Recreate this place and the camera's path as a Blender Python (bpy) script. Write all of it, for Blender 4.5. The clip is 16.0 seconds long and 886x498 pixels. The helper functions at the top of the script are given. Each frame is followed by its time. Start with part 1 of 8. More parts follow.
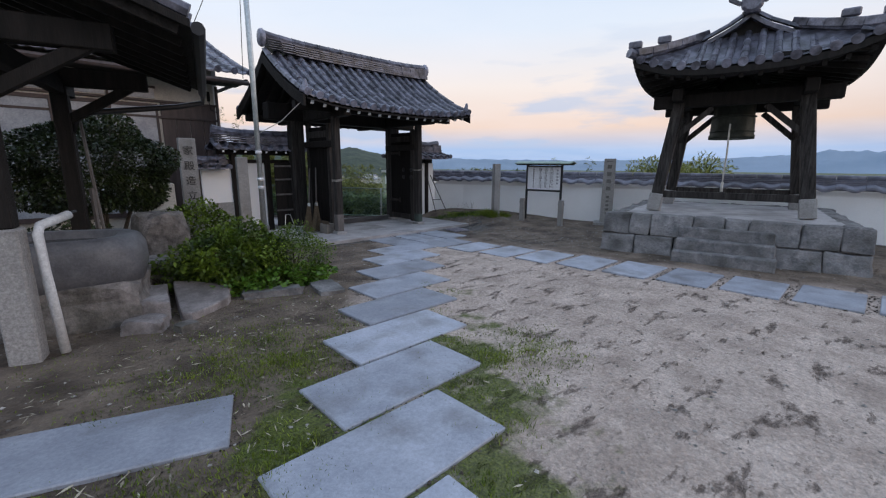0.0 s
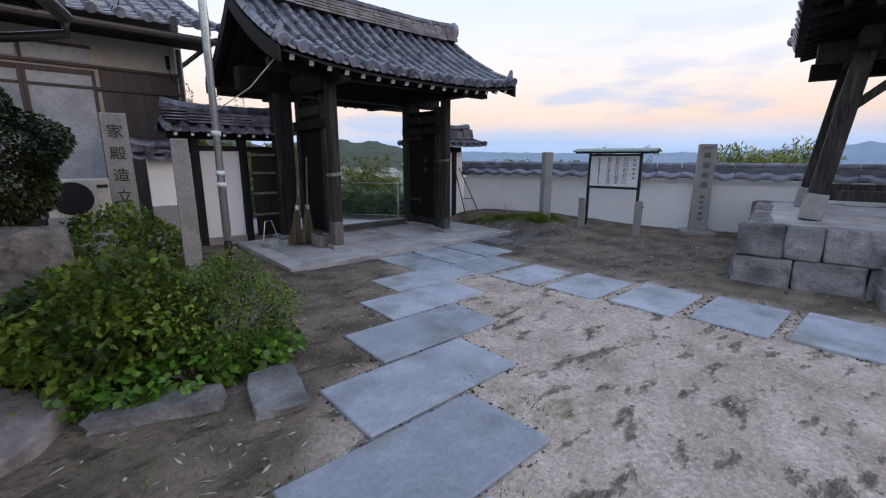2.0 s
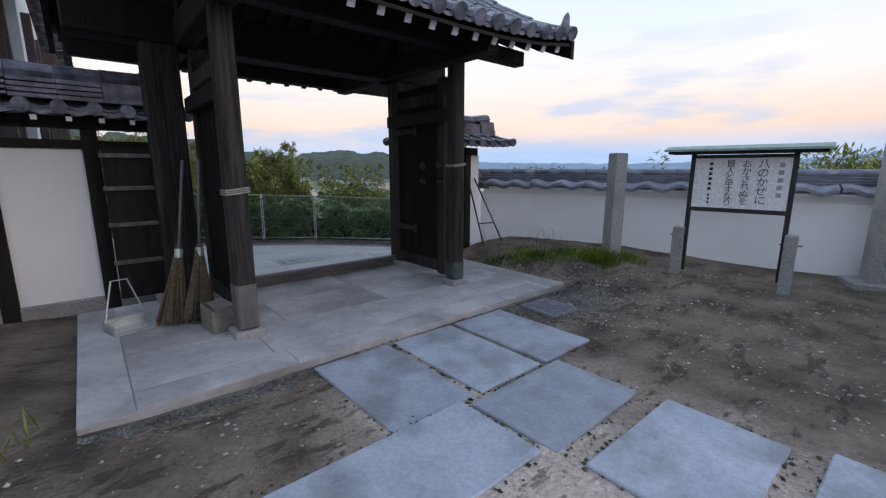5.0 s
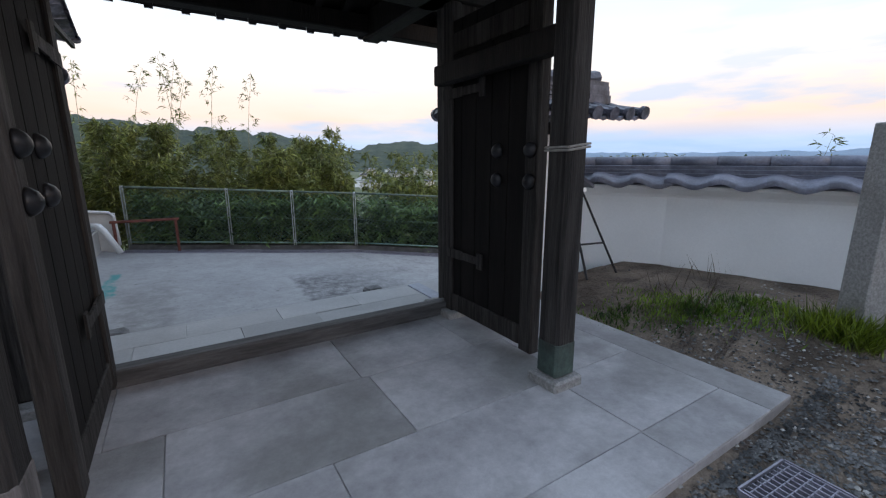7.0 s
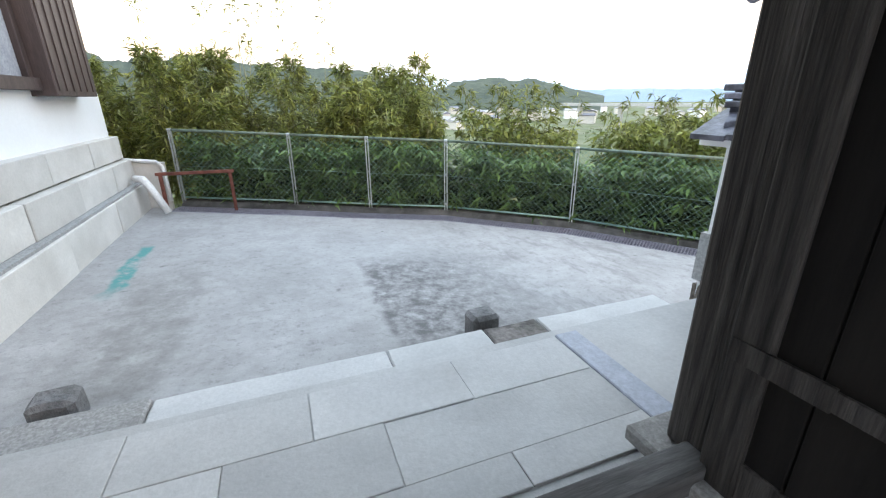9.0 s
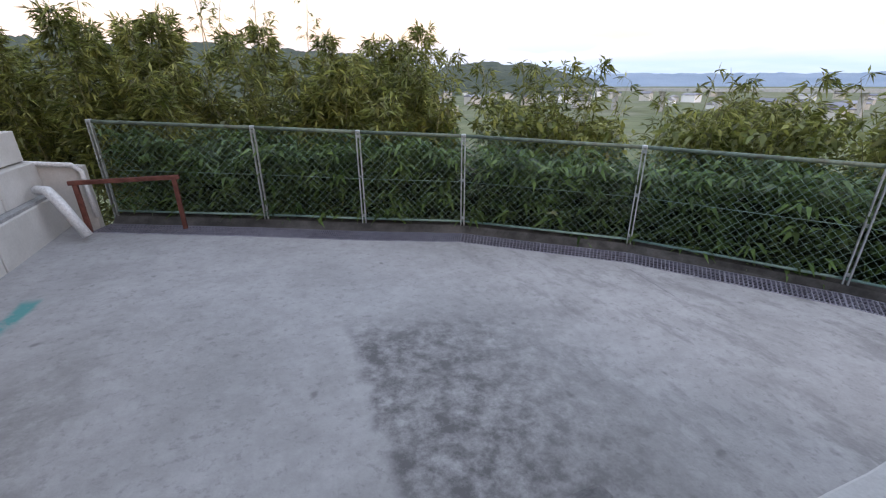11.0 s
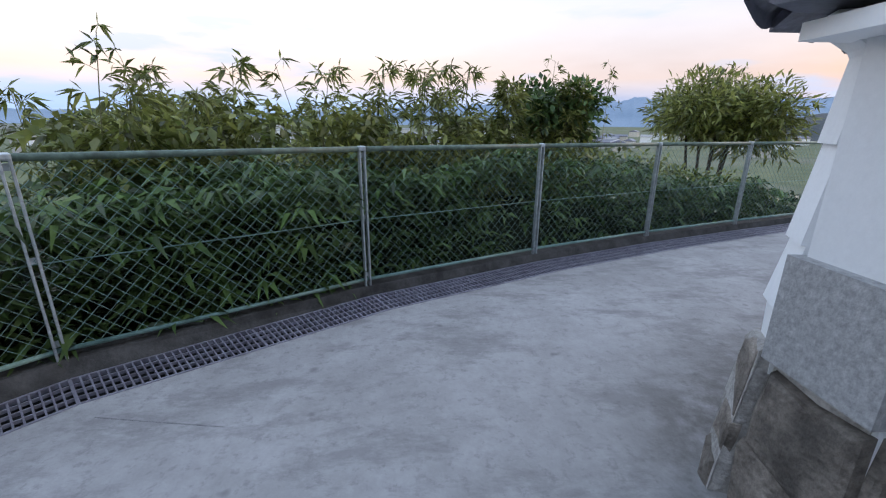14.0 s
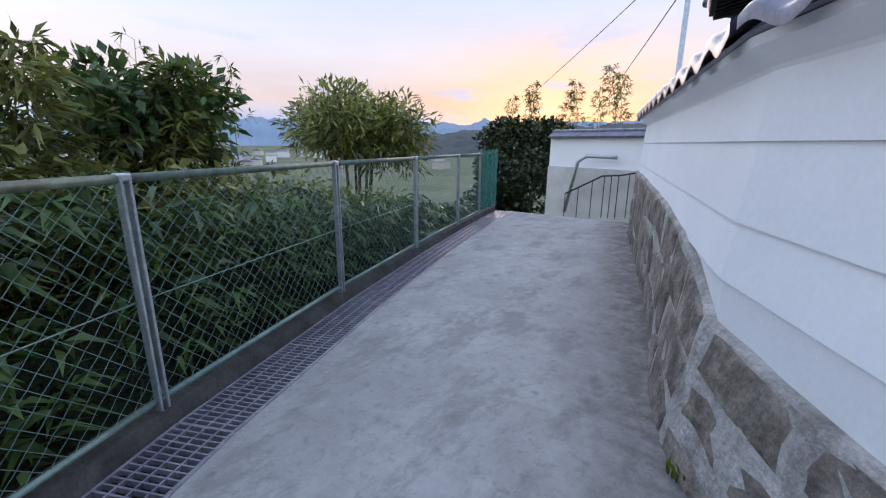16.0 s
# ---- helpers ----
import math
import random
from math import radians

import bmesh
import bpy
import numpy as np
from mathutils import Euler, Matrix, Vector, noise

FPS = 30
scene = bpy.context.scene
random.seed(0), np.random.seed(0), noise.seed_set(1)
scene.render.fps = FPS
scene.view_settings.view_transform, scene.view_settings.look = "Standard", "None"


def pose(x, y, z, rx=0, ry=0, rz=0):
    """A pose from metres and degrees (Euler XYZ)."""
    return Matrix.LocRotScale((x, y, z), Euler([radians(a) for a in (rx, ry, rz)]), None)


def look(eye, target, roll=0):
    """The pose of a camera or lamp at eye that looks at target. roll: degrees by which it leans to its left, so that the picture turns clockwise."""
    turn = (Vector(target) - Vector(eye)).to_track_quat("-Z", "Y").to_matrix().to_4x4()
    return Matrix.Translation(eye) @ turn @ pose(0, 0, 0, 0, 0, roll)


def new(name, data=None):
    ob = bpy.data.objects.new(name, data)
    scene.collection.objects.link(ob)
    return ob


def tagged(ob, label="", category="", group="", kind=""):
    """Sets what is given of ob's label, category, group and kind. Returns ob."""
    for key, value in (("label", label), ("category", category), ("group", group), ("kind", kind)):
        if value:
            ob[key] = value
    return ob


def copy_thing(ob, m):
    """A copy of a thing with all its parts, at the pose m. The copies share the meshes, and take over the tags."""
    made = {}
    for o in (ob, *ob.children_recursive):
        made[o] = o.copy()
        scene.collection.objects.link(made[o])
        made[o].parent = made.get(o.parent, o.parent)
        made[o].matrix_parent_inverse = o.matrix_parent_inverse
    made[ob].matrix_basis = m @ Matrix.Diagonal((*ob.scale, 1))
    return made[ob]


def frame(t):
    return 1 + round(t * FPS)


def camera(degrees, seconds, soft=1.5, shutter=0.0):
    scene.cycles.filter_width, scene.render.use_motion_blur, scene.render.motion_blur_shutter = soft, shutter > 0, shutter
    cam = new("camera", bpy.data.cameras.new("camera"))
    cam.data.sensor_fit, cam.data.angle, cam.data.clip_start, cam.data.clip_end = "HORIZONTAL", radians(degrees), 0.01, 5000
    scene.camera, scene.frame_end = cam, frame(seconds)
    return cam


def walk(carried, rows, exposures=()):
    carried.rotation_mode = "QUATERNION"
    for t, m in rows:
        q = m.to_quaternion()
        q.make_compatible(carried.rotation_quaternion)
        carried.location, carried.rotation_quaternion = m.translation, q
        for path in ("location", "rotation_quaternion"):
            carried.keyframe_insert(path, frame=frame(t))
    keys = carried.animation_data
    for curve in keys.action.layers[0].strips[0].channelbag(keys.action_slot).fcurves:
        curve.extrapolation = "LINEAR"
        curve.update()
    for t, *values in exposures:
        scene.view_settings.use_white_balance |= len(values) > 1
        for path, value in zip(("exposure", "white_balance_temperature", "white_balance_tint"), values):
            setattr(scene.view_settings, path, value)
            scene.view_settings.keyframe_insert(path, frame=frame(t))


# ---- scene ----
cam = camera(93.3, 16.0, soft=1.2)
METRES, EYE, TILT, LEAN, TURN = 18.0, 1.55, 0.0, 0.0, -44.0
ROWS = [
    (0.0, 0.0, 0.0, 0.0, 0.07, -11.32, -0.35),
    (0.5, -0.008, 0.04, -0.0023, 0.72, -11.32, -0.28),
    (1.0, -0.0092, 0.0777, -0.0041, 1.66, -11.85, -0.28),
    (1.5, -0.0165, 0.1158, -0.0045, 2.38, -12.21, -0.24),
    (2.0, -0.0172, 0.1537, -0.0051, 2.72, -12.21, -0.21),
    (2.5, -0.0203, 0.1888, -0.0053, 2.8, -11.99, -0.21),
    (3.0, -0.0192, 0.2231, -0.0045, 2.75, -11.68, -0.19),
    (3.5, -0.024, 0.2536, -0.0051, 2.82, -11.26, -0.18),
    (6.0, -0.0341, 0.4133, -0.0107, 5.46, -10.58, -0.07),
    (6.5, -0.0417, 0.4503, -0.0103, 8.14, -11.01, -0.0),
    (7.0, -0.0471, 0.4836, -0.0103, 11.96, -12.06, 0.17),
    (7.5, -0.0597, 0.5186, -0.0119, 15.88, -13.74, 0.2),
    (8.0, -0.0718, 0.5498, -0.0134, 18.91, -16.02, 0.24),
    (8.5, -0.0914, 0.5774, -0.013, 21.3, -18.21, 0.29),
    (9.0, -0.109, 0.6025, -0.0131, 23.07, -19.84, 0.34),
    (11.5, -0.174, 0.7057, -0.0182, 21.29, -21.8, 0.49),
    (12.0, -0.1816, 0.7226, -0.0254, 15.32, -21.02, 0.42),
    (12.5, -0.1852, 0.7411, -0.0346, 5.44, -19.97, 0.31),
    (13.0, -0.1886, 0.7663, -0.0409, -8.6, -18.52, 0.03),
    (13.5, -0.1769, 0.7925, -0.044, -27.25, -17.61, -0.17),
    (14.0, -0.1562, 0.8136, -0.0439, -48.86, -17.02, -0.44),
    (14.5, -0.132, 0.8314, -0.044, -68.15, -16.17, -0.57),
    (15.0, -0.1041, 0.8486, -0.0448, -81.52, -14.93, -0.53),
    (15.5, -0.0761, 0.8584, -0.0466, -90.04, -14.22, -0.46),
    (16.0, -0.0425, 0.8663, -0.048, -95.94, -14.28, -0.38),
]

EXPOSURES = [(0.0, 0.08, 6450, 16), (2.5, 0.26, 6450, 17), (3.5, 0.24, 6450, 17), (6.0, 0.28, 6450, 15), (7.5, 0.7, 6500, 14), (8.5, 1.66, 7050, 14), (9.2, 1.76, 7150, 11), (11.3, 0.72, 6950, 22), (12.5, 0.64, 6850, 22), (13.4, 0.48, 6500, 19), (14.2, 0.52, 6250, 17), (16.0, 0.42, 6100, 20)]
walk(cam, [(t, pose(0, 0, EYE, TILT, LEAN, TURN) @ pose(METRES * x, METRES * y, METRES * z, 90 + pitch, roll, yaw)) for t, x, y, z, yaw, pitch, roll in ROWS], EXPOSURES)

# ---- sky and sun: the sun stands just behind the hills, high thin cloud ----
SUN_AZ = radians(155)          # from +y towards +x
def make_world():
    w = bpy.data.worlds.new("sky")
    scene.world = w
    w.use_nodes = True
    nt = w.node_tree
    nt.nodes.clear()
    N, L = nt.nodes.new, nt.links.new
    out, bg = N("ShaderNodeOutputWorld"), N("ShaderNodeBackground")
    sky = N("ShaderNodeTexSky")
    sky.sky_type, sky.sun_disc = "NISHITA", False
    sky.sun_elevation, sky.sun_rotation = radians(1.5), SUN_AZ
    sky.air_density, sky.dust_density, sky.ozone_density = 1.0, 1.5, 2.0
    geo = N("ShaderNodeTexCoord")
    # thin cloud: streaky noise over the direction, flattened towards the horizon
    sep = N("ShaderNodeSeparateXYZ")
    L(geo.outputs["Generated"], sep.inputs[0])
    zc = N("ShaderNodeMath"); zc.operation = "ADD"; zc.inputs[1].default_value = 0.12
    L(sep.outputs["Z"], zc.inputs[0])
    zm = N("ShaderNodeMath"); zm.operation = "MAXIMUM"; zm.inputs[1].default_value = 0.03
    L(zc.outputs[0], zm.inputs[0])
    dv = N("ShaderNodeVectorMath"); dv.operation = "DIVIDE"
    cmb = N("ShaderNodeCombineXYZ")
    for k in range(3):
        L(zm.outputs[0], cmb.inputs[k])
    L(geo.outputs["Generated"], dv.inputs[0]); L(cmb.outputs[0], dv.inputs[1])
    nz = N("ShaderNodeTexNoise")
    nz.inputs["Scale"].default_value, nz.inputs["Detail"].default_value, nz.inputs["Roughness"].default_value = 0.55, 8, 0.55
    L(dv.outputs[0], nz.inputs["Vector"])
    ramp = N("ShaderNodeValToRGB")
    ramp.color_ramp.elements[0].position, ramp.color_ramp.elements[1].position = 0.42, 0.72
    L(nz.outputs["Fac"], ramp.inputs[0])
    haze = N("ShaderNodeValToRGB")     # colour of the high veil by height above the horizon
    cr = haze.color_ramp
    cr.elements[0].position, cr.elements[0].color = 0.0, (0.40, 0.60, 0.90, 1)
    cr.elements[1].position, cr.elements[1].color = 1.0, (0.66, 0.88, 1.16, 1)
    for p, c in ((0.035, (0.46, 0.66, 0.95, 1)), (0.085, (1.0, 0.80, 0.66, 1)), (0.17, (1.05, 0.98, 0.90, 1)), (0.28, (0.84, 0.97, 1.07, 1)), (0.48, (0.66, 0.86, 1.08, 1))):
        e = cr.elements.new(p); e.color = c
    L(sep.outputs["Z"], haze.inputs[0])
    add = N("ShaderNodeMix"); add.data_type = "RGBA"; add.blend_type = "ADD"; add.inputs["Factor"].default_value = 1.0
    sc = N("ShaderNodeMix"); sc.data_type = "RGBA"; sc.blend_type = "MULTIPLY"; sc.inputs["Factor"].default_value = 1.0
    sc.inputs["B"].default_value = (5.5, 5.5, 5.5, 1)
    L(haze.outputs[0], sc.inputs["A"])
    dim = N("ShaderNodeMix"); dim.data_type = "RGBA"; dim.blend_type = "MULTIPLY"; dim.inputs["Factor"].default_value = 1.0
    dim.inputs["B"].default_value = (0.13, 0.13, 0.13, 1)
    L(sky.outputs[0], dim.inputs["A"])
    dot = N("ShaderNodeVectorMath"); dot.operation = "DOT_PRODUCT"
    dot.inputs[1].default_value = (math.sin(SUN_AZ), math.cos(SUN_AZ), 0.03)
    L(geo.outputs["Generated"], dot.inputs[0])
    dm = N("ShaderNodeMath"); dm.operation = "MAXIMUM"; dm.inputs[1].default_value = 0.0
    L(dot.outputs["Value"], dm.inputs[0])
    pw = N("ShaderNodeMath"); pw.operation = "POWER"; pw.inputs[1].default_value = 24.0
    L(dm.outputs[0], pw.inputs[0])
    low = N("ShaderNodeMapRange"); low.inputs["From Min"].default_value, low.inputs["From Max"].default_value, low.inputs["To Min"].default_value, low.inputs["To Max"].default_value = 0.06, 0.26, 1.0, 0.0
    L(sep.outputs["Z"], low.inputs[0])
    gl = N("ShaderNodeMath"); gl.operation = "MULTIPLY"; L(pw.outputs[0], gl.inputs[0]); L(low.outputs[0], gl.inputs[1])
    warm = N("ShaderNodeMix"); warm.data_type = "RGBA"; warm.inputs["B"].default_value = (7.2, 3.9, 1.5, 1)
    south = N("ShaderNodeVectorMath"); south.operation = "DOT_PRODUCT"; south.inputs[1].default_value = (0.5, -0.866, 0.0)
    L(geo.outputs["Generated"], south.inputs[0])
    veil = N("ShaderNodeMapRange"); veil.interpolation_type = "SMOOTHSTEP"; veil.inputs["From Min"].default_value, veil.inputs["From Max"].default_value = 0.25, 0.95
    L(south.outputs["Value"], veil.inputs[0])
    vc = N("ShaderNodeMix"); vc.data_type = "RGBA"; vc.blend_type = "MULTIPLY"; vc.inputs["B"].default_value = (0.68, 0.70, 0.76, 1)
    L(veil.outputs[0], vc.inputs["Factor"]); L(sc.outputs["Result"], vc.inputs["A"])
    L(gl.outputs[0], warm.inputs["Factor"]); L(vc.outputs["Result"], warm.inputs["A"])
    L(dim.outputs["Result"], add.inputs["A"]); L(warm.outputs["Result"], add.inputs["B"])
    cl = N("ShaderNodeMix"); cl.data_type = "RGBA"; cl.blend_type = "MIX"
    cl.inputs["B"].default_value = (6.6, 6.5, 6.6, 1)
    mul = N("ShaderNodeMath"); mul.operation = "MULTIPLY"; mul.inputs[1].default_value = 0.22
    L(ramp.outputs[0], mul.inputs[0]); L(mul.outputs[0], cl.inputs["Factor"])
    L(add.outputs["Result"], cl.inputs["A"])
    # low grey-blue cloud scraps
    nz2 = N("ShaderNodeTexNoise")
    nz2.inputs["Scale"].default_value, nz2.inputs["Detail"].default_value = 1.0, 6
    mp = N("ShaderNodeMapping"); mp.inputs["Scale"].default_value = (3.2, 3.2, 16.0); mp.inputs["Location"].default_value = (2.3, 1.1, 0.4)
    L(geo.outputs["Generated"], mp.inputs[0]); L(mp.outputs[0], nz2.inputs["Vector"])
    r2 = N("ShaderNodeValToRGB")
    r2.color_ramp.elements[0].position, r2.color_ramp.elements[1].position = 0.56, 0.66
    L(nz2.outputs["Fac"], r2.inputs[0])
    band = N("ShaderNodeValToRGB")
    b = band.color_ramp
    b.elements[0].position, b.elements[0].color = 0.0, (0.9, 0.9, 0.9, 1)
    b.elements[1].position, b.elements[1].color = 0.32, (0, 0, 0, 1)
    e = b.elements.new(0.14); e.color = (0.6, 0.6, 0.6, 1)
    L(sep.outputs["Z"], band.inputs[0])
    m2 = N("ShaderNodeMath"); m2.operation = "MULTIPLY"
    L(r2.outputs[0], m2.inputs[0]); L(band.outputs[0], m2.inputs[1])
    cl2 = N("ShaderNodeMix"); cl2.data_type = "RGBA"
    cl2.inputs["B"].default_value = (2.9, 3.9, 5.2, 1)
    L(m2.outputs[0], cl2.inputs["Factor"]); L(cl.outputs["Result"], cl2.inputs["A"])
    L(cl2.outputs["Result"], bg.inputs[0])
    bg.inputs[1].default_value = 0.15
    L(bg.outputs[0], out.inputs[0])


make_world()
sun = new("sun", bpy.data.lights.new("sun", "SUN"))
sun.data.energy, sun.data.angle, sun.data.color = 0.5, radians(25), (1.0, 0.86, 0.72)
sun.matrix_basis = look((0, 0, 30), (-math.sin(SUN_AZ), -math.cos(SUN_AZ), 30 - 0.35))

# ---- materials ----
def mat(name, c1, c2, scale=4.0, rough=0.8, bump=0.3, bscale=60.0, metal=0.0, stain=None, sscale=1.2, samt=0.5, rand=0.12, stretch=(1, 1, 1), low=0.35, high=0.65, bdist=0.01, island=0.0, grit=0.16, gscale=38.0):
    """Two tones mixed by noise, a stain layer, brightness that varies from piece to piece, and fine relief."""
    m = bpy.data.materials.new(name)
    m.use_nodes = True
    nt = m.node_tree
    N, L = nt.nodes.new, nt.links.new
    bsdf = nt.nodes["Principled BSDF"]
    tc, info = N("ShaderNodeTexCoord"), N("ShaderNodeObjectInfo")
    ofs = N("ShaderNodeVectorMath"); ofs.operation = "MULTIPLY_ADD"
    ofs.inputs[1].default_value = (37.0, 19.0, 53.0)
    rv = N("ShaderNodeCombineXYZ")
    for k in range(3):
        L(info.outputs["Random"], rv.inputs[k])
    L(rv.outputs[0], ofs.inputs[0]); L(tc.outputs["Object"], ofs.inputs[2])
    mp = N("ShaderNodeMapping"); mp.inputs["Scale"].default_value = stretch
    L(ofs.outputs[0], mp.inputs[0])
    n1 = N("ShaderNodeTexNoise"); n1.inputs["Scale"].default_value, n1.inputs["Detail"].default_value, n1.inputs["Roughness"].default_value = scale, 6, 0.6
    L(mp.outputs[0], n1.inputs["Vector"])
    rp = N("ShaderNodeValToRGB")
    rp.color_ramp.elements[0].position, rp.color_ramp.elements[1].position = low, high
    rp.color_ramp.elements[0].color, rp.color_ramp.elements[1].color = (*c1, 1), (*c2, 1)
    L(n1.outputs["Fac"], rp.inputs[0])
    col = rp.outputs[0]
    if stain:
        n2 = N("ShaderNodeTexNoise"); n2.inputs["Scale"].default_value, n2.inputs["Detail"].default_value = sscale, 5
        L(mp.outputs[0], n2.inputs["Vector"])
        r2 = N("ShaderNodeMapRange"); r2.inputs["From Min"].default_value, r2.inputs["From Max"].default_value, r2.inputs["To Max"].default_value = 0.48, 0.68, samt
        L(n2.outputs["Fac"], r2.inputs[0])
        mx = N("ShaderNodeMix"); mx.data_type = "RGBA"; mx.inputs["B"].default_value = (*stain, 1)
        L(r2.outputs[0], mx.inputs["Factor"]); L(col, mx.inputs["A"])
        col = mx.outputs["Result"]
    hsv = N("ShaderNodeHueSaturation")
    vr = N("ShaderNodeMapRange"); vr.inputs["To Min"].default_value, vr.inputs["To Max"].default_value = 1 - rand, 1 + rand
    L(info.outputs["Random"], vr.inputs[0])
    val = vr.outputs[0]
    if island:
        g = N("ShaderNodeNewGeometry")
        vi = N("ShaderNodeMapRange"); vi.inputs["To Min"].default_value, vi.inputs["To Max"].default_value = 1 - island, 1 + island
        L(g.outputs["Random Per Island"], vi.inputs[0])
        mm = N("ShaderNodeMath"); mm.operation = "MULTIPLY"
        L(val, mm.inputs[0]); L(vi.outputs[0], mm.inputs[1])
        val = mm.outputs[0]
    if grit:
        n4 = N("ShaderNodeTexNoise"); n4.inputs["Scale"].default_value, n4.inputs["Detail"].default_value, n4.inputs["Roughness"].default_value = gscale, 9, 0.8
        L(mp.outputs[0], n4.inputs["Vector"])
        vg = N("ShaderNodeMapRange"); vg.inputs["From Min"].default_value, vg.inputs["From Max"].default_value = 0.3, 0.7
        vg.inputs["To Min"].default_value, vg.inputs["To Max"].default_value = 1 - 2 * grit, 1 + 2 * grit
        L(n4.outputs["Fac"], vg.inputs[0])
        mg = N("ShaderNodeMath"); mg.operation = "MULTIPLY"
        L(val, mg.inputs[0]); L(vg.outputs[0], mg.inputs[1])
        val = mg.outputs[0]
    L(val, hsv.inputs["Value"]); L(col, hsv.inputs["Color"])
    L(hsv.outputs[0], bsdf.inputs["Base Color"])
    bsdf.inputs["Roughness"].default_value, bsdf.inputs["Metallic"].default_value = rough, metal
    if bump:
        n3 = N("ShaderNodeTexNoise"); n3.inputs["Scale"].default_value, n3.inputs["Detail"].default_value = bscale, 4
        L(mp.outputs[0], n3.inputs["Vector"])
        bp = N("ShaderNodeBump"); bp.inputs["Strength"].default_value, bp.inputs["Distance"].default_value = bump, bdist
        L(n3.outputs["Fac"], bp.inputs["Height"]); L(bp.outputs[0], bsdf.inputs["Normal"])
    return m


M_OLDWOOD = mat("weathered_dark_timber", (0.012, 0.0105, 0.010), (0.052, 0.046, 0.043), 9, 0.75, 0.9, 30, stain=(0.105, 0.096, 0.092), sscale=3.6, samt=0.55, stretch=(4, 4, 0.2), grit=0.22)
M_DARKWOOD = mat("dark_timber", (0.008, 0.007, 0.0065), (0.020, 0.0165, 0.015), 5, 0.7, 0.5, 30, stretch=(3, 3, 0.35))
M_DOOR = mat("blackened_door", (0.006, 0.005, 0.005), (0.013, 0.011, 0.010), 4, 0.85, 0.2, 30, stretch=(3, 3, 0.35), grit=0.05, rand=0.03)
for _m in (M_OLDWOOD, M_DARKWOOD):
    _m.node_tree.nodes["Principled BSDF"].inputs["Specular IOR Level"].default_value = 0.25
M_DOOR.node_tree.nodes["Principled BSDF"].inputs["Specular IOR Level"].default_value = 0.2
M_COPPER = mat("green_copper", (0.035, 0.055, 0.05), (0.09, 0.13, 0.112), 6, 0.6, 0.2, 40, stain=(0.05, 0.05, 0.045), sscale=5, samt=0.7, metal=0.2)
M_GREYWOOD = mat("grey_timber", (0.09, 0.08, 0.075), (0.17, 0.155, 0.15), 5, 0.8, 0.5, 30, stretch=(3, 3, 0.35))
M_TILE = mat("smoked_roof_tile", (0.06, 0.06, 0.082), (0.23, 0.232, 0.29), 6, 0.34, 0.35, 40, stain=(0.028, 0.028, 0.033), sscale=5, samt=0.85, rand=0.3, island=0.3)
M_NEWTILE = mat("wall_roof_tile", (0.12, 0.125, 0.165), (0.20, 0.205, 0.255), 7, 0.32, 0.15, 40, stain=(0.06, 0.06, 0.07), sscale=4, samt=0.5, rand=0.2, island=0.15)
M_PLASTER = mat("white_plaster", (0.87, 0.88, 0.89), (0.92, 0.93, 0.94), 1.2, 0.75, 0.12, 45, stain=(0.74, 0.75, 0.76), sscale=0.7, samt=0.25, grit=0.02)
M_CREAM = mat("cream_plaster", (0.55, 0.51, 0.45), (0.62, 0.58, 0.52), 1.5, 0.8, 0.1, 60)
M_GRANITE = mat("grey_granite", (0.24, 0.23, 0.225), (0.36, 0.35, 0.34), 60, 0.75, 0.3, 80, stain=(0.17, 0.16, 0.15), sscale=3, samt=0.55, rand=0.1)
M_SLAB = mat("stone_slab", (0.285, 0.308, 0.365), (0.385, 0.41, 0.475), 3.0, 0.55, 0.2, 70, stain=(0.18, 0.183, 0.195), sscale=2.6, samt=0.75, rand=0.2, grit=0.12)
M_PODIUM = mat("podium_stone", (0.13, 0.13, 0.135), (0.29, 0.28, 0.28), 7, 0.85, 1.0, 25, stain=(0.055, 0.055, 0.05), sscale=3.5, samt=0.85, rand=0.18, bdist=0.02)
M_ROCK = mat("garden_rock", (0.075, 0.068, 0.064), (0.235, 0.212, 0.20), 7, 0.85, 1.0, 18, stain=(0.08, 0.08, 0.06), sscale=2.5, samt=0.5, rand=0.15, bdist=0.02)
M_FLAT = mat("flat_garden_stone", (0.17, 0.152, 0.148), (0.37, 0.335, 0.33), 5, 0.8, 0.6, 20, stain=(0.10, 0.09, 0.085), sscale=3, samt=0.6, rand=0.15)
M_CONC = mat("concrete", (0.50, 0.50, 0.50), (0.60, 0.60, 0.595), 1.5, 0.75, 0.2, 70, stain=(0.38, 0.375, 0.37), sscale=0.9, samt=0.7, grit=0.06)
M_PLATFORM = mat("platform_mortar", (0.335, 0.32, 0.325), (0.505, 0.487, 0.492), 2.2, 0.75, 0.2, 80, stain=(0.20, 0.19, 0.182), sscale=1.3, samt=0.75, grit=0.09, gscale=16, rand=0.05)
M_BLOCK = mat("concrete_block", (0.56, 0.54, 0.51), (0.66, 0.64, 0.61), 2.0, 0.85, 0.25, 60, stain=(0.46, 0.44, 0.41), sscale=1.5, samt=0.5, grit=0.05)
M_RENDER = mat("grey_cement_render", (0.30, 0.30, 0.30), (0.40, 0.40, 0.40), 40, 0.85, 0.5, 90, stain=(0.2, 0.2, 0.2), sscale=2, samt=0.4)
M_STEEL = mat("galvanised_steel", (0.42, 0.45, 0.46), (0.55, 0.58, 0.58), 12, 0.4, 0.05, 60, metal=0.6)
M_FENCE = mat("green_coated_wire", (0.14, 0.235, 0.205), (0.22, 0.34, 0.30), 8, 0.45, 0.0)
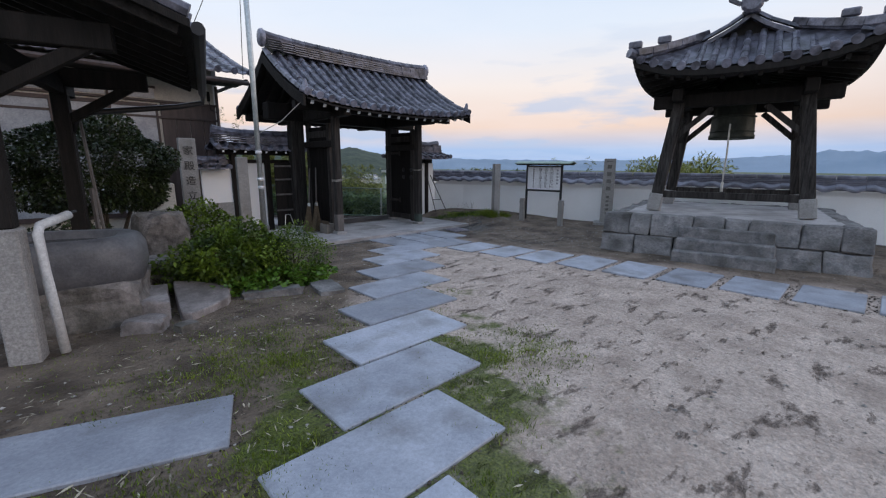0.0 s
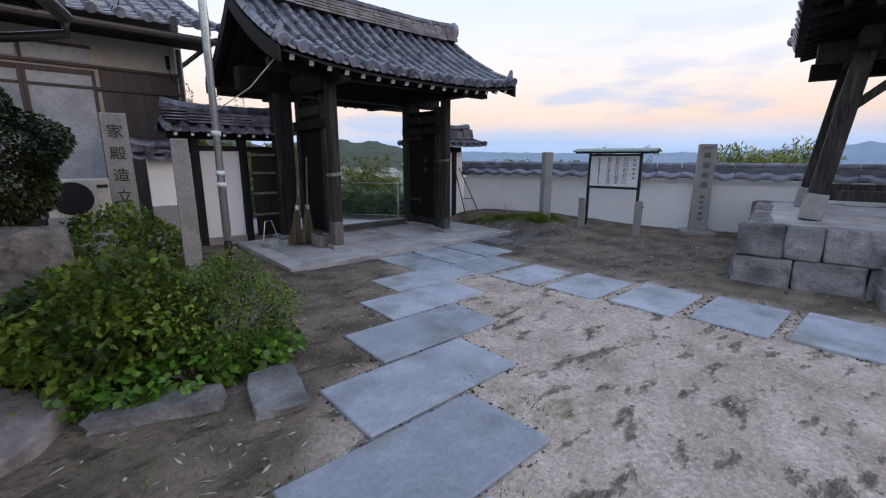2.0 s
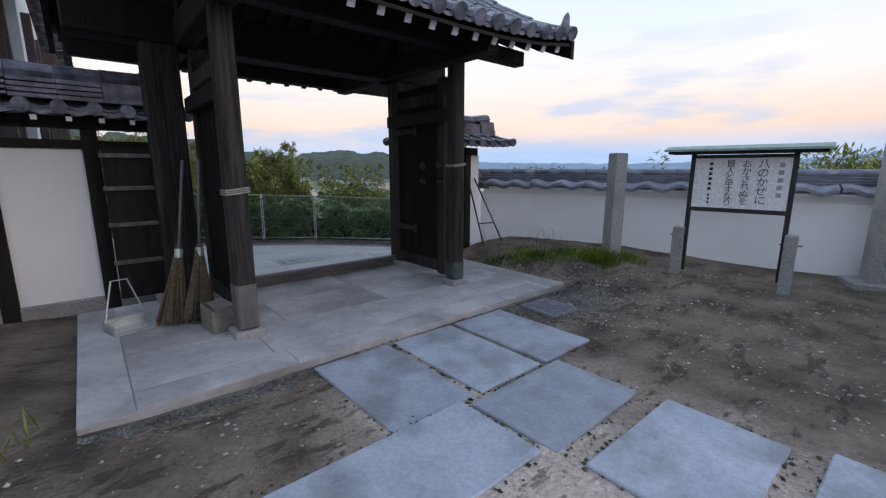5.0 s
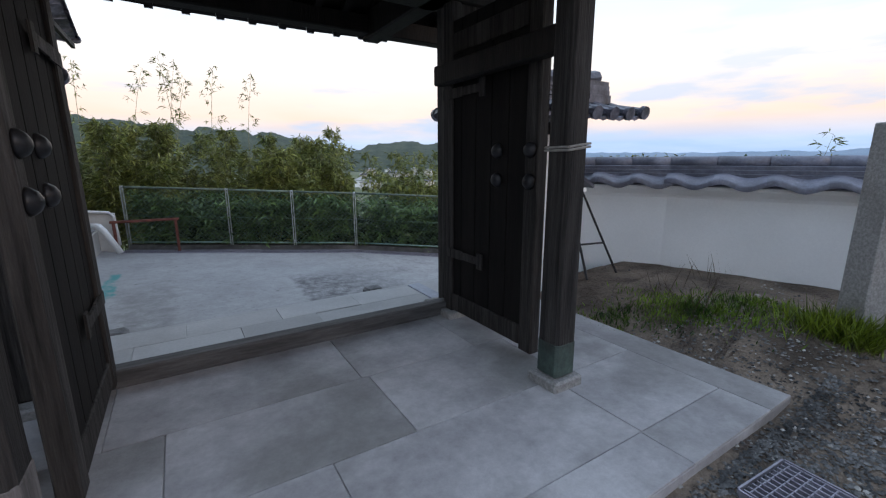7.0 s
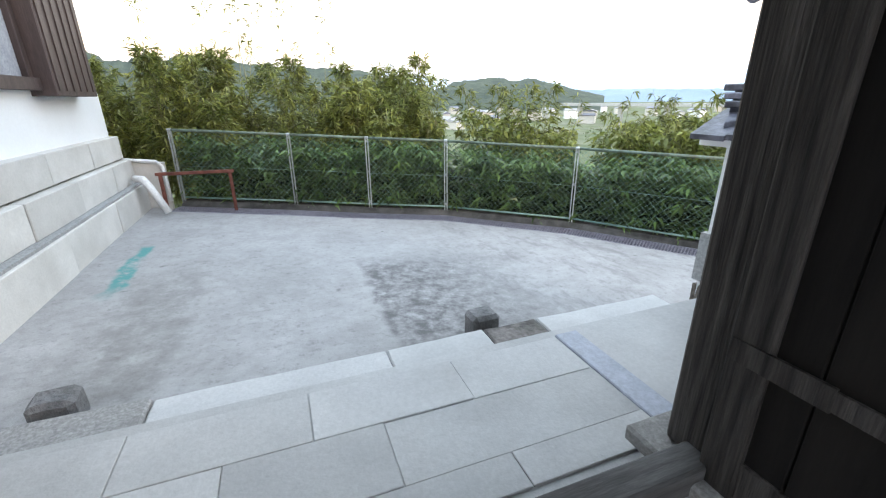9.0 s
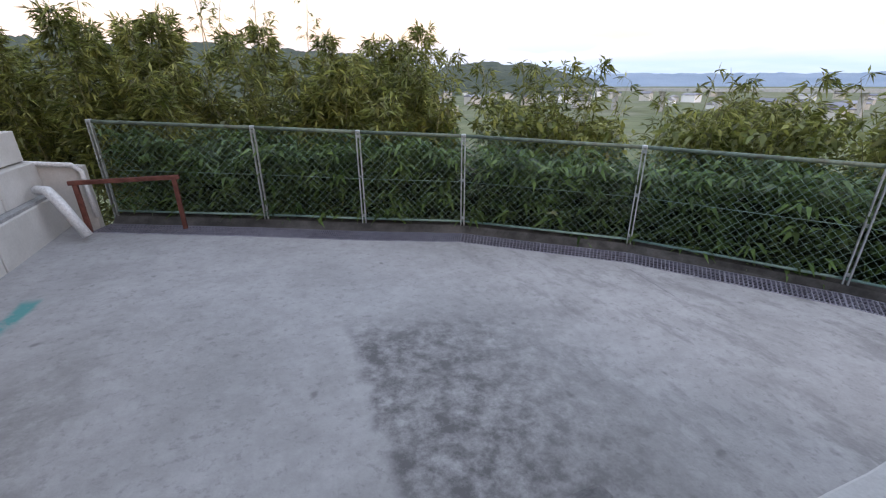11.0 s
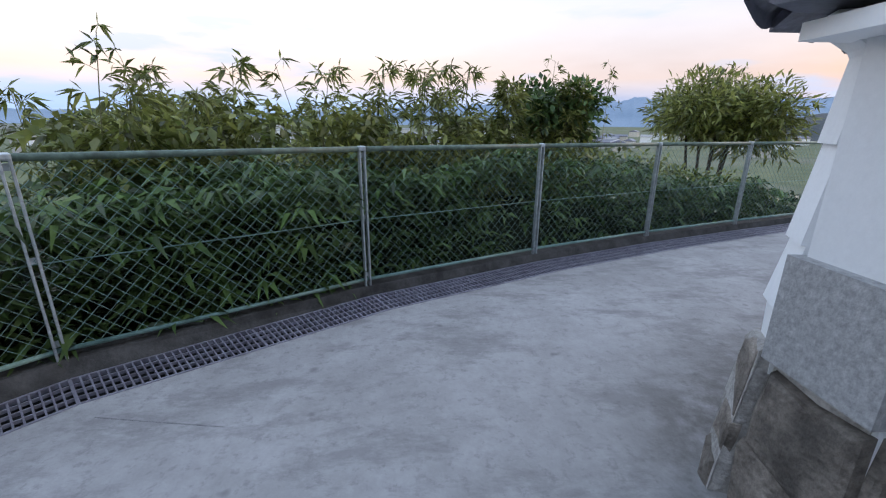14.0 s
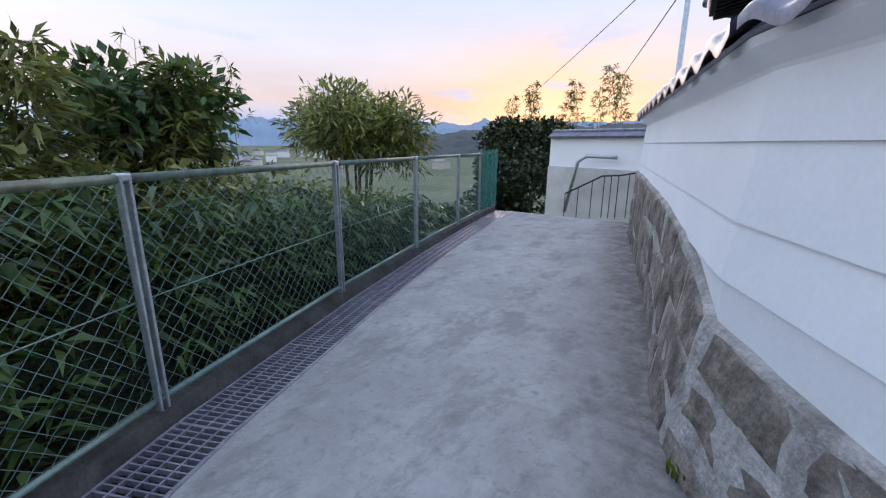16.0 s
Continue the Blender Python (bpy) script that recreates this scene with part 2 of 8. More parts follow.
M_RAIL = mat("weathered_fence_rail", (0.08, 0.11, 0.08), (0.16, 0.22, 0.17), 12, 0.55, 0.1, 60, stain=(0.10, 0.09, 0.06), sscale=8)
M_GRATE = mat("steel_grating", (0.25, 0.24, 0.29), (0.38, 0.37, 0.43), 10, 0.4, 0.1, 60, metal=0.4)
M_DARK = mat("dark_void", (0.01, 0.01, 0.01), (0.02, 0.02, 0.02), 5, 0.9, 0.0)
M_BRONZE = mat("dark_bronze", (0.022, 0.026, 0.022), (0.05, 0.055, 0.045), 6, 0.55, 0.2, 30, metal=0.5)
M_ROPE = mat("white_rope", (0.5, 0.48, 0.44), (0.62, 0.6, 0.56), 30, 0.9, 0.4, 120)
M_PVC = mat("white_plastic_pipe", (0.62, 0.62, 0.62), (0.72, 0.72, 0.72), 3, 0.4, 0.0)
M_WHITEPAINT = mat("white_paint", (0.74, 0.75, 0.78), (0.8, 0.8, 0.82), 2, 0.6, 0.05, 50)
M_BLACK = mat("black_ink", (0.02, 0.02, 0.02), (0.03, 0.03, 0.03), 5, 0.7, 0.0)
M_BLACKMETAL = mat("black_metal", (0.02, 0.02, 0.022), (0.035, 0.035, 0.04), 5, 0.45, 0.05, 50, metal=0.4)
M_RUST = mat("rusty_iron", (0.10, 0.03, 0.02), (0.2, 0.07, 0.05), 10, 0.8, 0.3, 60)
M_BROWN = mat("brown_boarding", (0.050, 0.034, 0.032), (0.085, 0.060, 0.056), 3, 0.55, 0.2, 40, stretch=(3, 3, 0.3))
M_STRAW = mat("broom_straw", (0.075, 0.055, 0.035), (0.15, 0.115, 0.075), 30, 0.9, 0.4, 100)
M_BARK = mat("bark", (0.05, 0.04, 0.03), (0.10, 0.08, 0.06), 12, 0.9, 0.6, 40)
M_CULM = mat("bamboo_culm", (0.16, 0.16, 0.07), (0.27, 0.25, 0.12), 6, 0.5, 0.1, 30)


def leafmat(name, c1, c2, trans=0.3):
    m = mat(name, c1, c2, 2.5, 0.5, 0.0, island=0.6, rand=0.12, grit=0.0)
    b = m.node_tree.nodes["Principled BSDF"]
    b.inputs["Roughness"].default_value = 0.36
    nt = m.node_tree
    tr = nt.nodes.new("ShaderNodeBsdfTranslucent")
    ms = nt.nodes.new("ShaderNodeMixShader")
    ms.inputs[0].default_value = trans
    src = b.inputs["Base Color"].links[0].from_socket
    nt.links.new(src, tr.inputs[0])
    nt.links.new(b.outputs[0], ms.inputs[1]); nt.links.new(tr.outputs[0], ms.inputs[2])
    nt.links.new(ms.outputs[0], nt.nodes["Material Output"].inputs[0])
    return m


M_BAMBOO = leafmat("bamboo_leaf", (0.09, 0.12, 0.026), (0.33, 0.335, 0.10), 0.42)
M_SASA = leafmat("thicket_leaf", (0.042, 0.088, 0.022), (0.16, 0.245, 0.075))
M_BUSH = leafmat("bush_leaf", (0.02, 0.055, 0.007), (0.19, 0.28, 0.028))
M_BUSH.node_tree.nodes["Principled BSDF"].inputs["Roughness"].default_value = 0.55
M_PINE = leafmat("clipped_tree_leaf", (0.012, 0.022, 0.009), (0.048, 0.07, 0.02), 0.12)
M_GRASS = leafmat("grass_blade", (0.07, 0.12, 0.008), (0.21, 0.265, 0.03))
M_WOODS = leafmat("far_tree_leaf", (0.06, 0.10, 0.025), (0.17, 0.21, 0.06), 0.2)


def dirt_material():
    m = mat("courtyard_dirt", (0.40, 0.322, 0.272), (0.56, 0.464, 0.402), 3.5, 0.95, 0.9, 35, stain=(0.22, 0.172, 0.142), sscale=1.9, samt=0.4, rand=0.0, bdist=0.03)
    nt = m.node_tree
    N, L = nt.nodes.new, nt.links.new
    b = nt.nodes["Principled BSDF"]
    src = b.inputs["Base Color"].links[0].from_socket
    # damp brown soil west and north of the trodden sand
    geo = N("ShaderNodeNewGeometry"); sep = N("ShaderNodeSeparateXYZ"); L(geo.outputs["Position"], sep.inputs[0])
    nz = N("ShaderNodeTexNoise"); nz.inputs["Scale"].default_value, nz.inputs["Detail"].default_value = 0.9, 6
    L(geo.outputs["Position"], nz.inputs["Vector"])
    a = N("ShaderNodeMath"); a.operation = "MULTIPLY_ADD"; a.inputs[1].default_value = -1.0   # path runs along x - y*0.86
    yy = N("ShaderNodeMath"); yy.operation = "MULTIPLY"; yy.inputs[1].default_value = 0.82
    L(sep.outputs["Y"], yy.inputs[0]); L(sep.outputs["X"], a.inputs[0]); L(yy.outputs[0], a.inputs[2])
    nn = N("ShaderNodeMath"); nn.operation = "MULTIPLY_ADD"; nn.inputs[1].default_value = 1.6; nn.inputs[2].default_value = -0.8
    L(nz.outputs["Fac"], nn.inputs[0])
    s = N("ShaderNodeMath"); L(a.outputs[0], s.inputs[0]); L(nn.outputs[0], s.inputs[1])
    west = N("ShaderNodeMapRange"); west.inputs["From Min"].default_value, west.inputs["From Max"].default_value = 0.15, 0.9
    L(s.outputs[0], west.inputs[0])
    ex = N("ShaderNodeMath"); ex.operation = "MULTIPLY_ADD"; ex.inputs[1].default_value = 0.14   # second border: the strip past the slab row
    L(sep.outputs["Y"], ex.inputs[0]); L(sep.outputs["X"], ex.inputs[2])
    s2 = N("ShaderNodeMath"); L(ex.outputs[0], s2.inputs[0]); L(nn.outputs[0], s2.inputs[1])
    east = N("ShaderNodeMapRange"); east.inputs["From Min"].default_value, east.inputs["From Max"].default_value = 7.0, 7.7
    L(s2.outputs[0], east.inputs[0])
    mx = N("ShaderNodeMath"); mx.operation = "MAXIMUM"; L(west.outputs[0], mx.inputs[0]); L(east.outputs[0], mx.inputs[1])
    soil = N("ShaderNodeMix"); soil.data_type = "RGBA"; soil.blend_type = "MIX"
    sr = N("ShaderNodeValToRGB"); sr.color_ramp.elements[0].color, sr.color_ramp.elements[1].color = (0.062, 0.045, 0.033, 1), (0.235, 0.182, 0.140, 1)
    sr.color_ramp.elements[0].position, sr.color_ramp.elements[1].position = 0.3, 0.7
    n5 = N("ShaderNodeTexNoise"); n5.inputs["Scale"].default_value, n5.inputs["Detail"].default_value = 2.2, 8
    L(geo.outputs["Position"], n5.inputs["Vector"]); L(n5.outputs["Fac"], sr.inputs[0])
    L(mx.outputs[0], soil.inputs["Factor"]); L(src, soil.inputs["A"]); L(sr.outputs[0], soil.inputs["B"])
    # scuffs in the sand: short dark drags
    mp = N("ShaderNodeMapping"); mp.inputs["Scale"].default_value, mp.inputs["Rotation"].default_value = (2.3, 5.6, 1.0), (0, 0, radians(38))
    L(geo.outputs["Position"], mp.inputs[0])
    n6 = N("ShaderNodeTexNoise"); n6.inputs["Scale"].default_value, n6.inputs["Detail"].default_value, n6.inputs["Roughness"].default_value = 1.0, 8, 0.68
    L(mp.outputs[0], n6.inputs["Vector"])
    sc = N("ShaderNodeMapRange"); sc.inputs["From Min"].default_value, sc.inputs["From Max"].default_value, sc.inputs["To Max"].default_value = 0.57, 0.665, 0.92
    L(n6.outputs["Fac"], sc.inputs[0])
    m6 = N("ShaderNodeMix"); m6.data_type = "RGBA"; m6.inputs["B"].default_value = (0.115, 0.085, 0.07, 1)
    L(sc.outputs[0], m6.inputs["Factor"]); L(soil.outputs["Result"], m6.inputs["A"])
    # moss and turf between the first slabs
    n7 = N("ShaderNodeTexNoise"); n7.inputs["Scale"].default_value, n7.inputs["Detail"].default_value, n7.inputs["Roughness"].default_value = 1.5, 8, 0.65
    L(geo.outputs["Position"], n7.inputs["Vector"])
    gy = N("ShaderNodeMapRange"); gy.inputs["From Min"].default_value, gy.inputs["From Max"].default_value, gy.inputs["To Min"].default_value, gy.inputs["To Max"].default_value = 2.2, 4.6, 0.10, -0.22
    L(sep.outputs["Y"], gy.inputs[0])
    ga = N("ShaderNodeMath"); ga.operation = "ADD"; ga.inputs[1].default_value = -0.15
    L(a.outputs[0], ga.inputs[0])
    gb = N("ShaderNodeMath"); gb.operation = "ABSOLUTE"; L(ga.outputs[0], gb.inputs[0])
    gc = N("ShaderNodeMapRange"); gc.inputs["From Min"].default_value, gc.inputs["From Max"].default_value, gc.inputs["To Min"].default_value, gc.inputs["To Max"].default_value = 0.9, 2.3, 0.0, -0.3
    L(gb.outputs[0], gc.inputs[0])
    t1 = N("ShaderNodeMath"); L(gy.outputs[0], t1.inputs[0]); L(gc.outputs[0], t1.inputs[1])
    t2 = N("ShaderNodeMath"); L(t1.outputs[0], t2.inputs[0]); L(n7.outputs["Fac"], t2.inputs[1])
    gm = N("ShaderNodeMapRange"); gm.inputs["From Min"].default_value, gm.inputs["From Max"].default_value, gm.inputs["To Max"].default_value = 0.50, 0.60, 0.9
    L(t2.outputs[0], gm.inputs[0])
    n8 = N("ShaderNodeTexNoise"); n8.inputs["Scale"].default_value, n8.inputs["Detail"].default_value = 60, 4
    L(geo.outputs["Position"], n8.inputs["Vector"])
    gr = N("ShaderNodeValToRGB"); gr.color_ramp.elements[0].color, gr.color_ramp.elements[1].color = (0.035, 0.055, 0.008, 1), (0.125, 0.155, 0.024, 1)
    gr.color_ramp.elements[0].position, gr.color_ramp.elements[1].position = 0.35, 0.65
    L(n8.outputs["Fac"], gr.inputs[0])
    m7 = N("ShaderNodeMix"); m7.data_type = "RGBA"
    L(gm.outputs[0], m7.inputs["Factor"]); L(m6.outputs["Result"], m7.inputs["A"]); L(gr.outputs[0], m7.inputs["B"])
    # grains
    n9 = N("ShaderNodeTexNoise"); n9.inputs["Scale"].default_value, n9.inputs["Detail"].default_value, n9.inputs["Roughness"].default_value = 28, 10, 0.85
    L(geo.outputs["Position"], n9.inputs["Vector"])
    vg = N("ShaderNodeMapRange"); vg.inputs["From Min"].default_value, vg.inputs["From Max"].default_value, vg.inputs["To Min"].default_value, vg.inputs["To Max"].default_value = 0.3, 0.7, 0.55, 1.45
    L(n9.outputs["Fac"], vg.inputs[0])
    hv = N("ShaderNodeHueSaturation"); L(vg.outputs[0], hv.inputs["Value"]); L(m7.outputs["Result"], hv.inputs["Color"])
    L(hv.outputs[0], b.inputs["Base Color"])
    # trodden relief: the scuffs are dents, the rest is lumpy
    n10 = N("ShaderNodeTexNoise"); n10.inputs["Scale"].default_value, n10.inputs["Detail"].default_value, n10.inputs["Roughness"].default_value = 7.0, 6, 0.6
    L(geo.outputs["Position"], n10.inputs["Vector"])
    dn = N("ShaderNodeMath"); dn.operation = "SUBTRACT"; L(n10.outputs["Fac"], dn.inputs[0]); L(sc.outputs[0], dn.inputs[1])
    bp = N("ShaderNodeBump"); bp.inputs["Strength"].default_value, bp.inputs["Distance"].default_value = 0.8, 0.05
    fine = b.inputs["Normal"].links[0].from_socket
    L(dn.outputs[0], bp.inputs["Height"]); L(fine, bp.inputs["Normal"]); L(bp.outputs[0], b.inputs["Normal"])
    return m


M_DIRT = dirt_material()


def yard_material():
    m = mat("yard_concrete", (0.34, 0.332, 0.33), (0.435, 0.426, 0.424), 0.9, 0.85, 0.3, 60, stain=(0.33, 0.32, 0.315), sscale=0.55, samt=0.45, rand=0.0, grit=0.05, gscale=14)
    nt = m.node_tree
    N, L = nt.nodes.new, nt.links.new
    b = nt.nodes["Principled BSDF"]
    col = b.inputs["Base Color"].links[0].from_socket
    geo = N("ShaderNodeNewGeometry")
    sep = N("ShaderNodeSeparateXYZ")
    wob = N("ShaderNodeTexNoise"); wob.inputs["Scale"].default_value, wob.inputs["Detail"].default_value = 2.2, 7
    L(geo.outputs["Position"], wob.inputs["Vector"])
    wv = N("ShaderNodeVectorMath"); wv.operation = "MULTIPLY_ADD"; wv.inputs[1].default_value = (0.34, 0.34, 0.0)
    L(wob.outputs["Color"], wv.inputs[0]); L(geo.outputs["Position"], wv.inputs[2]); L(wv.outputs[0], sep.inputs[0])

    def span(sock, lo, hi, s0, s1):
        a = N("ShaderNodeMapRange"); a.interpolation_type = "SMOOTHSTEP"
        a.inputs["From Min"].default_value, a.inputs["From Max"].default_value = lo - s0, lo + s0
        c = N("ShaderNodeMapRange"); c.interpolation_type = "SMOOTHSTEP"
        c.inputs["From Min"].default_value, c.inputs["From Max"].default_value, c.inputs["To Min"].default_value, c.inputs["To Max"].default_value = hi - s1, hi + s1, 1, 0
        L(sock, a.inputs[0]); L(sock, c.inputs[0])
        p = N("ShaderNodeMath"); p.operation = "MULTIPLY"; L(a.outputs[0], p.inputs[0]); L(c.outputs[0], p.inputs[1])
        return p.outputs[0]

    def patch(x, y, noise_scale, lo, hi, amount, colour, col, stretch=(1, 1, 1)):
        q = N("ShaderNodeMath"); q.operation = "MULTIPLY"
        L(span(sep.outputs["X"], *x), q.inputs[0]); L(span(sep.outputs["Y"], *y), q.inputs[1])
        mp = N("ShaderNodeMapping"); mp.inputs["Scale"].default_value = stretch
        L(geo.outputs["Position"], mp.inputs[0])
        n = N("ShaderNodeTexNoise"); n.inputs["Scale"].default_value, n.inputs["Detail"].default_value, n.inputs["Roughness"].default_value = noise_scale, 9, 0.72
        L(mp.outputs[0], n.inputs["Vector"])
        r = N("ShaderNodeMapRange"); r.inputs["From Min"].default_value, r.inputs["From Max"].default_value, r.inputs["To Max"].default_value = lo, hi, amount
        L(n.outputs["Fac"], r.inputs[0])
        f = N("ShaderNodeMath"); f.operation = "MULTIPLY"; L(q.outputs[0], f.inputs[0]); L(r.outputs[0], f.inputs[1])
        mx = N("ShaderNodeMix"); mx.data_type = "RGBA"; mx.inputs["B"].default_value = (*colour, 1)
        L(f.outputs[0], mx.inputs["Factor"]); L(col, mx.inputs["A"])
        return mx.outputs["Result"]

    # dirt trodden in all over, older worn concrete, damp by the block wall, a smear of teal paint
    col = patch((-40, 60, 1, 1), (-40, 60, 1, 1), 5.0, 0.42, 0.72, 0.5, (0.22, 0.21, 0.20), col)
    col = patch((-40, 60, 1, 1), (-40, 60, 1, 1), 0.8, 0.46, 0.66, 0.3, (0.25, 0.24, 0.236), col)
    col = patch((8.2, 60, 1.0, 1), (-40, 60, 1, 1), 2.4, 0.50, 0.62, 0.55, (0.17, 0.162, 0.16), col, (1.6, 0.7, 1))
    col = patch((-40, 60, 1, 1), (-40, 60, 1, 1), 17.0, 0.54, 0.66, 0.45, (0.16, 0.152, 0.15), col)
    col = patch((7.0, 8.3, 0.05, 0.9), (11.5, 14.0, 0.3, 0.3), 7.0, 0.36, 0.60, 1.0, (0.13, 0.124, 0.126), col)
    col = patch((4.75, 5.38, 0.25, 0.06), (11.9, 14.2, 0.2, 0.5), 5.0, 0.25, 0.65, 0.75, (0.19, 0.18, 0.175), col)
    for nrm, lo, hi, y0, y1 in (((0.945, 0.327, 0), 12.95, 13.42, 2.0, 9.5), ((0.855, 0.52, 0), 13.92, 14.38, 9.5, 11.6)):     # earth washed along the foot of the wall
        dt = N("ShaderNodeVectorMath"); dt.operation = "DOT_PRODUCT"; dt.inputs[1].default_value = nrm
        L(geo.outputs["Position"], dt.inputs[0])
        q = N("ShaderNodeMath"); q.operation = "MULTIPLY"
        L(span(dt.outputs["Value"], lo, hi, 0.05, 0.38), q.inputs[0]); L(span(sep.outputs["Y"], y0, y1, 0.3, 0.3), q.inputs[1])
        n = N("ShaderNodeTexNoise"); n.inputs["Scale"].default_value, n.inputs["Detail"].default_value, n.inputs["Roughness"].default_value = 7.0, 9, 0.75
        L(geo.outputs["Position"], n.inputs["Vector"])
        r = N("ShaderNodeMapRange"); r.inputs["From Min"].default_value, r.inputs["From Max"].default_value = 0.28, 0.6
        L(n.outputs["Fac"], r.inputs[0])
        f = N("ShaderNodeMath"); f.operation = "MULTIPLY"; L(q.outputs[0], f.inputs[0]); L(r.outputs[0], f.inputs[1])
        mx = N("ShaderNodeMix"); mx.data_type = "RGBA"; mx.inputs["B"].default_value = (0.105, 0.094, 0.084, 1)
        L(f.outputs[0], mx.inputs["Factor"]); L(col, mx.inputs["A"])
        col = mx.outputs["Result"]
    col = patch((4.52, 4.66, 0.03, 0.03), (13.9, 15.3, 0.2, 0.1), 6.0, 0.34, 0.5, 0.9, (0.05, 0.27, 0.26), col)
    # small pits
    vo = N("ShaderNodeTexVoronoi"); vo.inputs["Scale"].default_value = 2.6
    L(wv.outputs[0], vo.inputs["Vector"])
    pr = N("ShaderNodeMapRange"); pr.inputs["From Min"].default_value, pr.inputs["From Max"].default_value, pr.inputs["To Min"].default_value, pr.inputs["To Max"].default_value = 0.03, 0.085, 0.6, 0.0
    L(vo.outputs["Distance"], pr.inputs[0])
    mx = N("ShaderNodeMix"); mx.data_type = "RGBA"; mx.inputs["B"].default_value = (0.12, 0.115, 0.115, 1)
    L(pr.outputs[0], mx.inputs["Factor"]); L(col, mx.inputs["A"])
    L(mx.outputs["Result"], b.inputs["Base Color"])
    return m


M_YARD = yard_material()


M_RUBBLE = mat("rubble_stone", (0.13, 0.108, 0.09), (0.34, 0.295, 0.25), 7, 0.9, 0.9, 30, stain=(0.07, 0.064, 0.056), sscale=4, samt=0.75, grit=0.25, rand=0.25, bdist=0.02)
M_MORTAR = mat("footing_mortar", (0.33, 0.31, 0.285), (0.54, 0.51, 0.48), 6, 0.9, 0.9, 35, stain=(0.10, 0.09, 0.08), sscale=4, samt=0.7, grit=0.2, rand=0.0, bdist=0.02)
M_LAND = mat("valley_fields", (0.07, 0.10, 0.04), (0.15, 0.17, 0.08), 0.05, 0.95, 0.3, 2.0, stain=(0.20, 0.19, 0.15), sscale=0.02, samt=0.6, rand=0)


def flatmat(name, c):
    m = bpy.data.materials.new(name); m.use_nodes = True
    b = m.node_tree.nodes["Principled BSDF"]
    b.inputs["Base Color"].default_value, b.inputs["Roughness"].default_value = (*c, 1), 0.9
    return m


# ---- mesh helpers ----
def box(bm, x0, y0, z0, x1, y1, z1, m=None, bev=0.0):
    r = bmesh.ops.create_cube(bm, size=1.0)
    mm = Matrix.Translation(((x0 + x1) / 2, (y0 + y1) / 2, (z0 + z1) / 2)) @ Matrix.Diagonal((abs(x1 - x0), abs(y1 - y0), abs(z1 - z0), 1))
    vs = r["verts"]
    bmesh.ops.transform(bm, matrix=mm, verts=vs)
    if bev:
        es = list({e for v in vs for e in v.link_edges})
        g = bmesh.ops.bevel(bm, geom=es, offset=bev, segments=1, affect="EDGES", profile=0.5)
        vs = list({v for f in g["faces"] for v in f.verts} | {v for v in vs if v.is_valid})
    if m is not None:
        bmesh.ops.transform(bm, matrix=m, verts=vs)
    return vs


def beam(bm, a, b, w, h, bev=0.006, up=(0, 0, 1), w2=None, h2=None):
    """A squared timber from a to b; w across, h along up."""
    a, b = Vector(a), Vector(b)
    d = (b - a).normalized()
    u = Vector(up) - d * d.dot(Vector(up))
    u = u.normalized() if u.length > 1e-5 else Vector((1, 0, 0))
    s = d.cross(u)
    w2, h2 = w2 or w, h2 or h
    quads = []
    for p, ww, hh in ((a, w, h), (b, w2, h2)):
        quads.append([bm.verts.new(p + s * (i * ww / 2) + u * (j * hh / 2)) for i, j in ((-1, -1), (1, -1), (1, 1), (-1, 1))])
    fs = [bm.faces.new(quads[0]), bm.faces.new(quads[1][::-1])]
    for k in range(4):
        fs.append(bm.faces.new((quads[0][k], quads[1][k], quads[1][(k + 1) % 4], quads[0][(k + 1) % 4])))
    if bev:
        bmesh.ops.bevel(bm, geom=list({e for f in fs for e in f.edges}), offset=bev, segments=1, affect="EDGES", profile=0.5)


def tube(bm, pts, r, n=8, r2=None, cap=True):
    """A round bar along points, tapering from r to r2."""
    pts = [Vector(p) for p in pts]
    r2 = r if r2 is None else r2
    rings = []
    for i, p in enumerate(pts):
        d = (pts[min(i + 1, len(pts) - 1)] - pts[max(i - 1, 0)]).normalized()
        u = d.cross(Vector((0, 0, 1)))
        u = u.normalized() if u.length > 1e-3 else Vector((1, 0, 0))
        v = d.cross(u)
        rr = r + (r2 - r) * i / max(1, len(pts) - 1)
        rings.append([bm.verts.new(p + u * (rr * math.cos(6.28319 * k / n)) + v * (rr * math.sin(6.28319 * k / n))) for k in range(n)])
    for a, b in zip(rings, rings[1:]):
        for k in range(n):
            bm.faces.new((a[k], a[(k + 1) % n], b[(k + 1) % n], b[k]))
    if cap:
        bm.faces.new(rings[0][::-1]); bm.faces.new(rings[-1])


def lathe(bm, prof, n=24, c=(0, 0)):
    rings = [[bm.verts.new((c[0] + r * math.cos(6.28319 * k / n), c[1] + r * math.sin(6.28319 * k / n), z)) for k in range(n)] for r, z in prof]
    for a, b in zip(rings, rings[1:]):
        for k in range(n):
            bm.faces.new((a[k], a[(k + 1) % n], b[(k + 1) % n], b[k]))
    bm.faces.new(rings[0][::-1]); bm.faces.new(rings[-1])


def prism(bm, poly, z0, z1):
    """An upright block over a plan polygon; z0 and z1 may be functions of x, y."""
    f0 = z0 if callable(z0) else (lambda x, y: z0)
    f1 = z1 if callable(z1) else (lambda x, y: z1)
    a = [bm.verts.new((x, y, f0(x, y))) for x, y in poly]
    b = [bm.verts.new((x, y, f1(x, y))) for x, y in poly]
    fs = [bm.faces.new(a[::-1]), bm.faces.new(b)]
    n = len(poly)
    for k in range(n):
        fs.append(bm.faces.new((a[k], a[(k + 1) % n], b[(k + 1) % n], b[k])))
    return fs


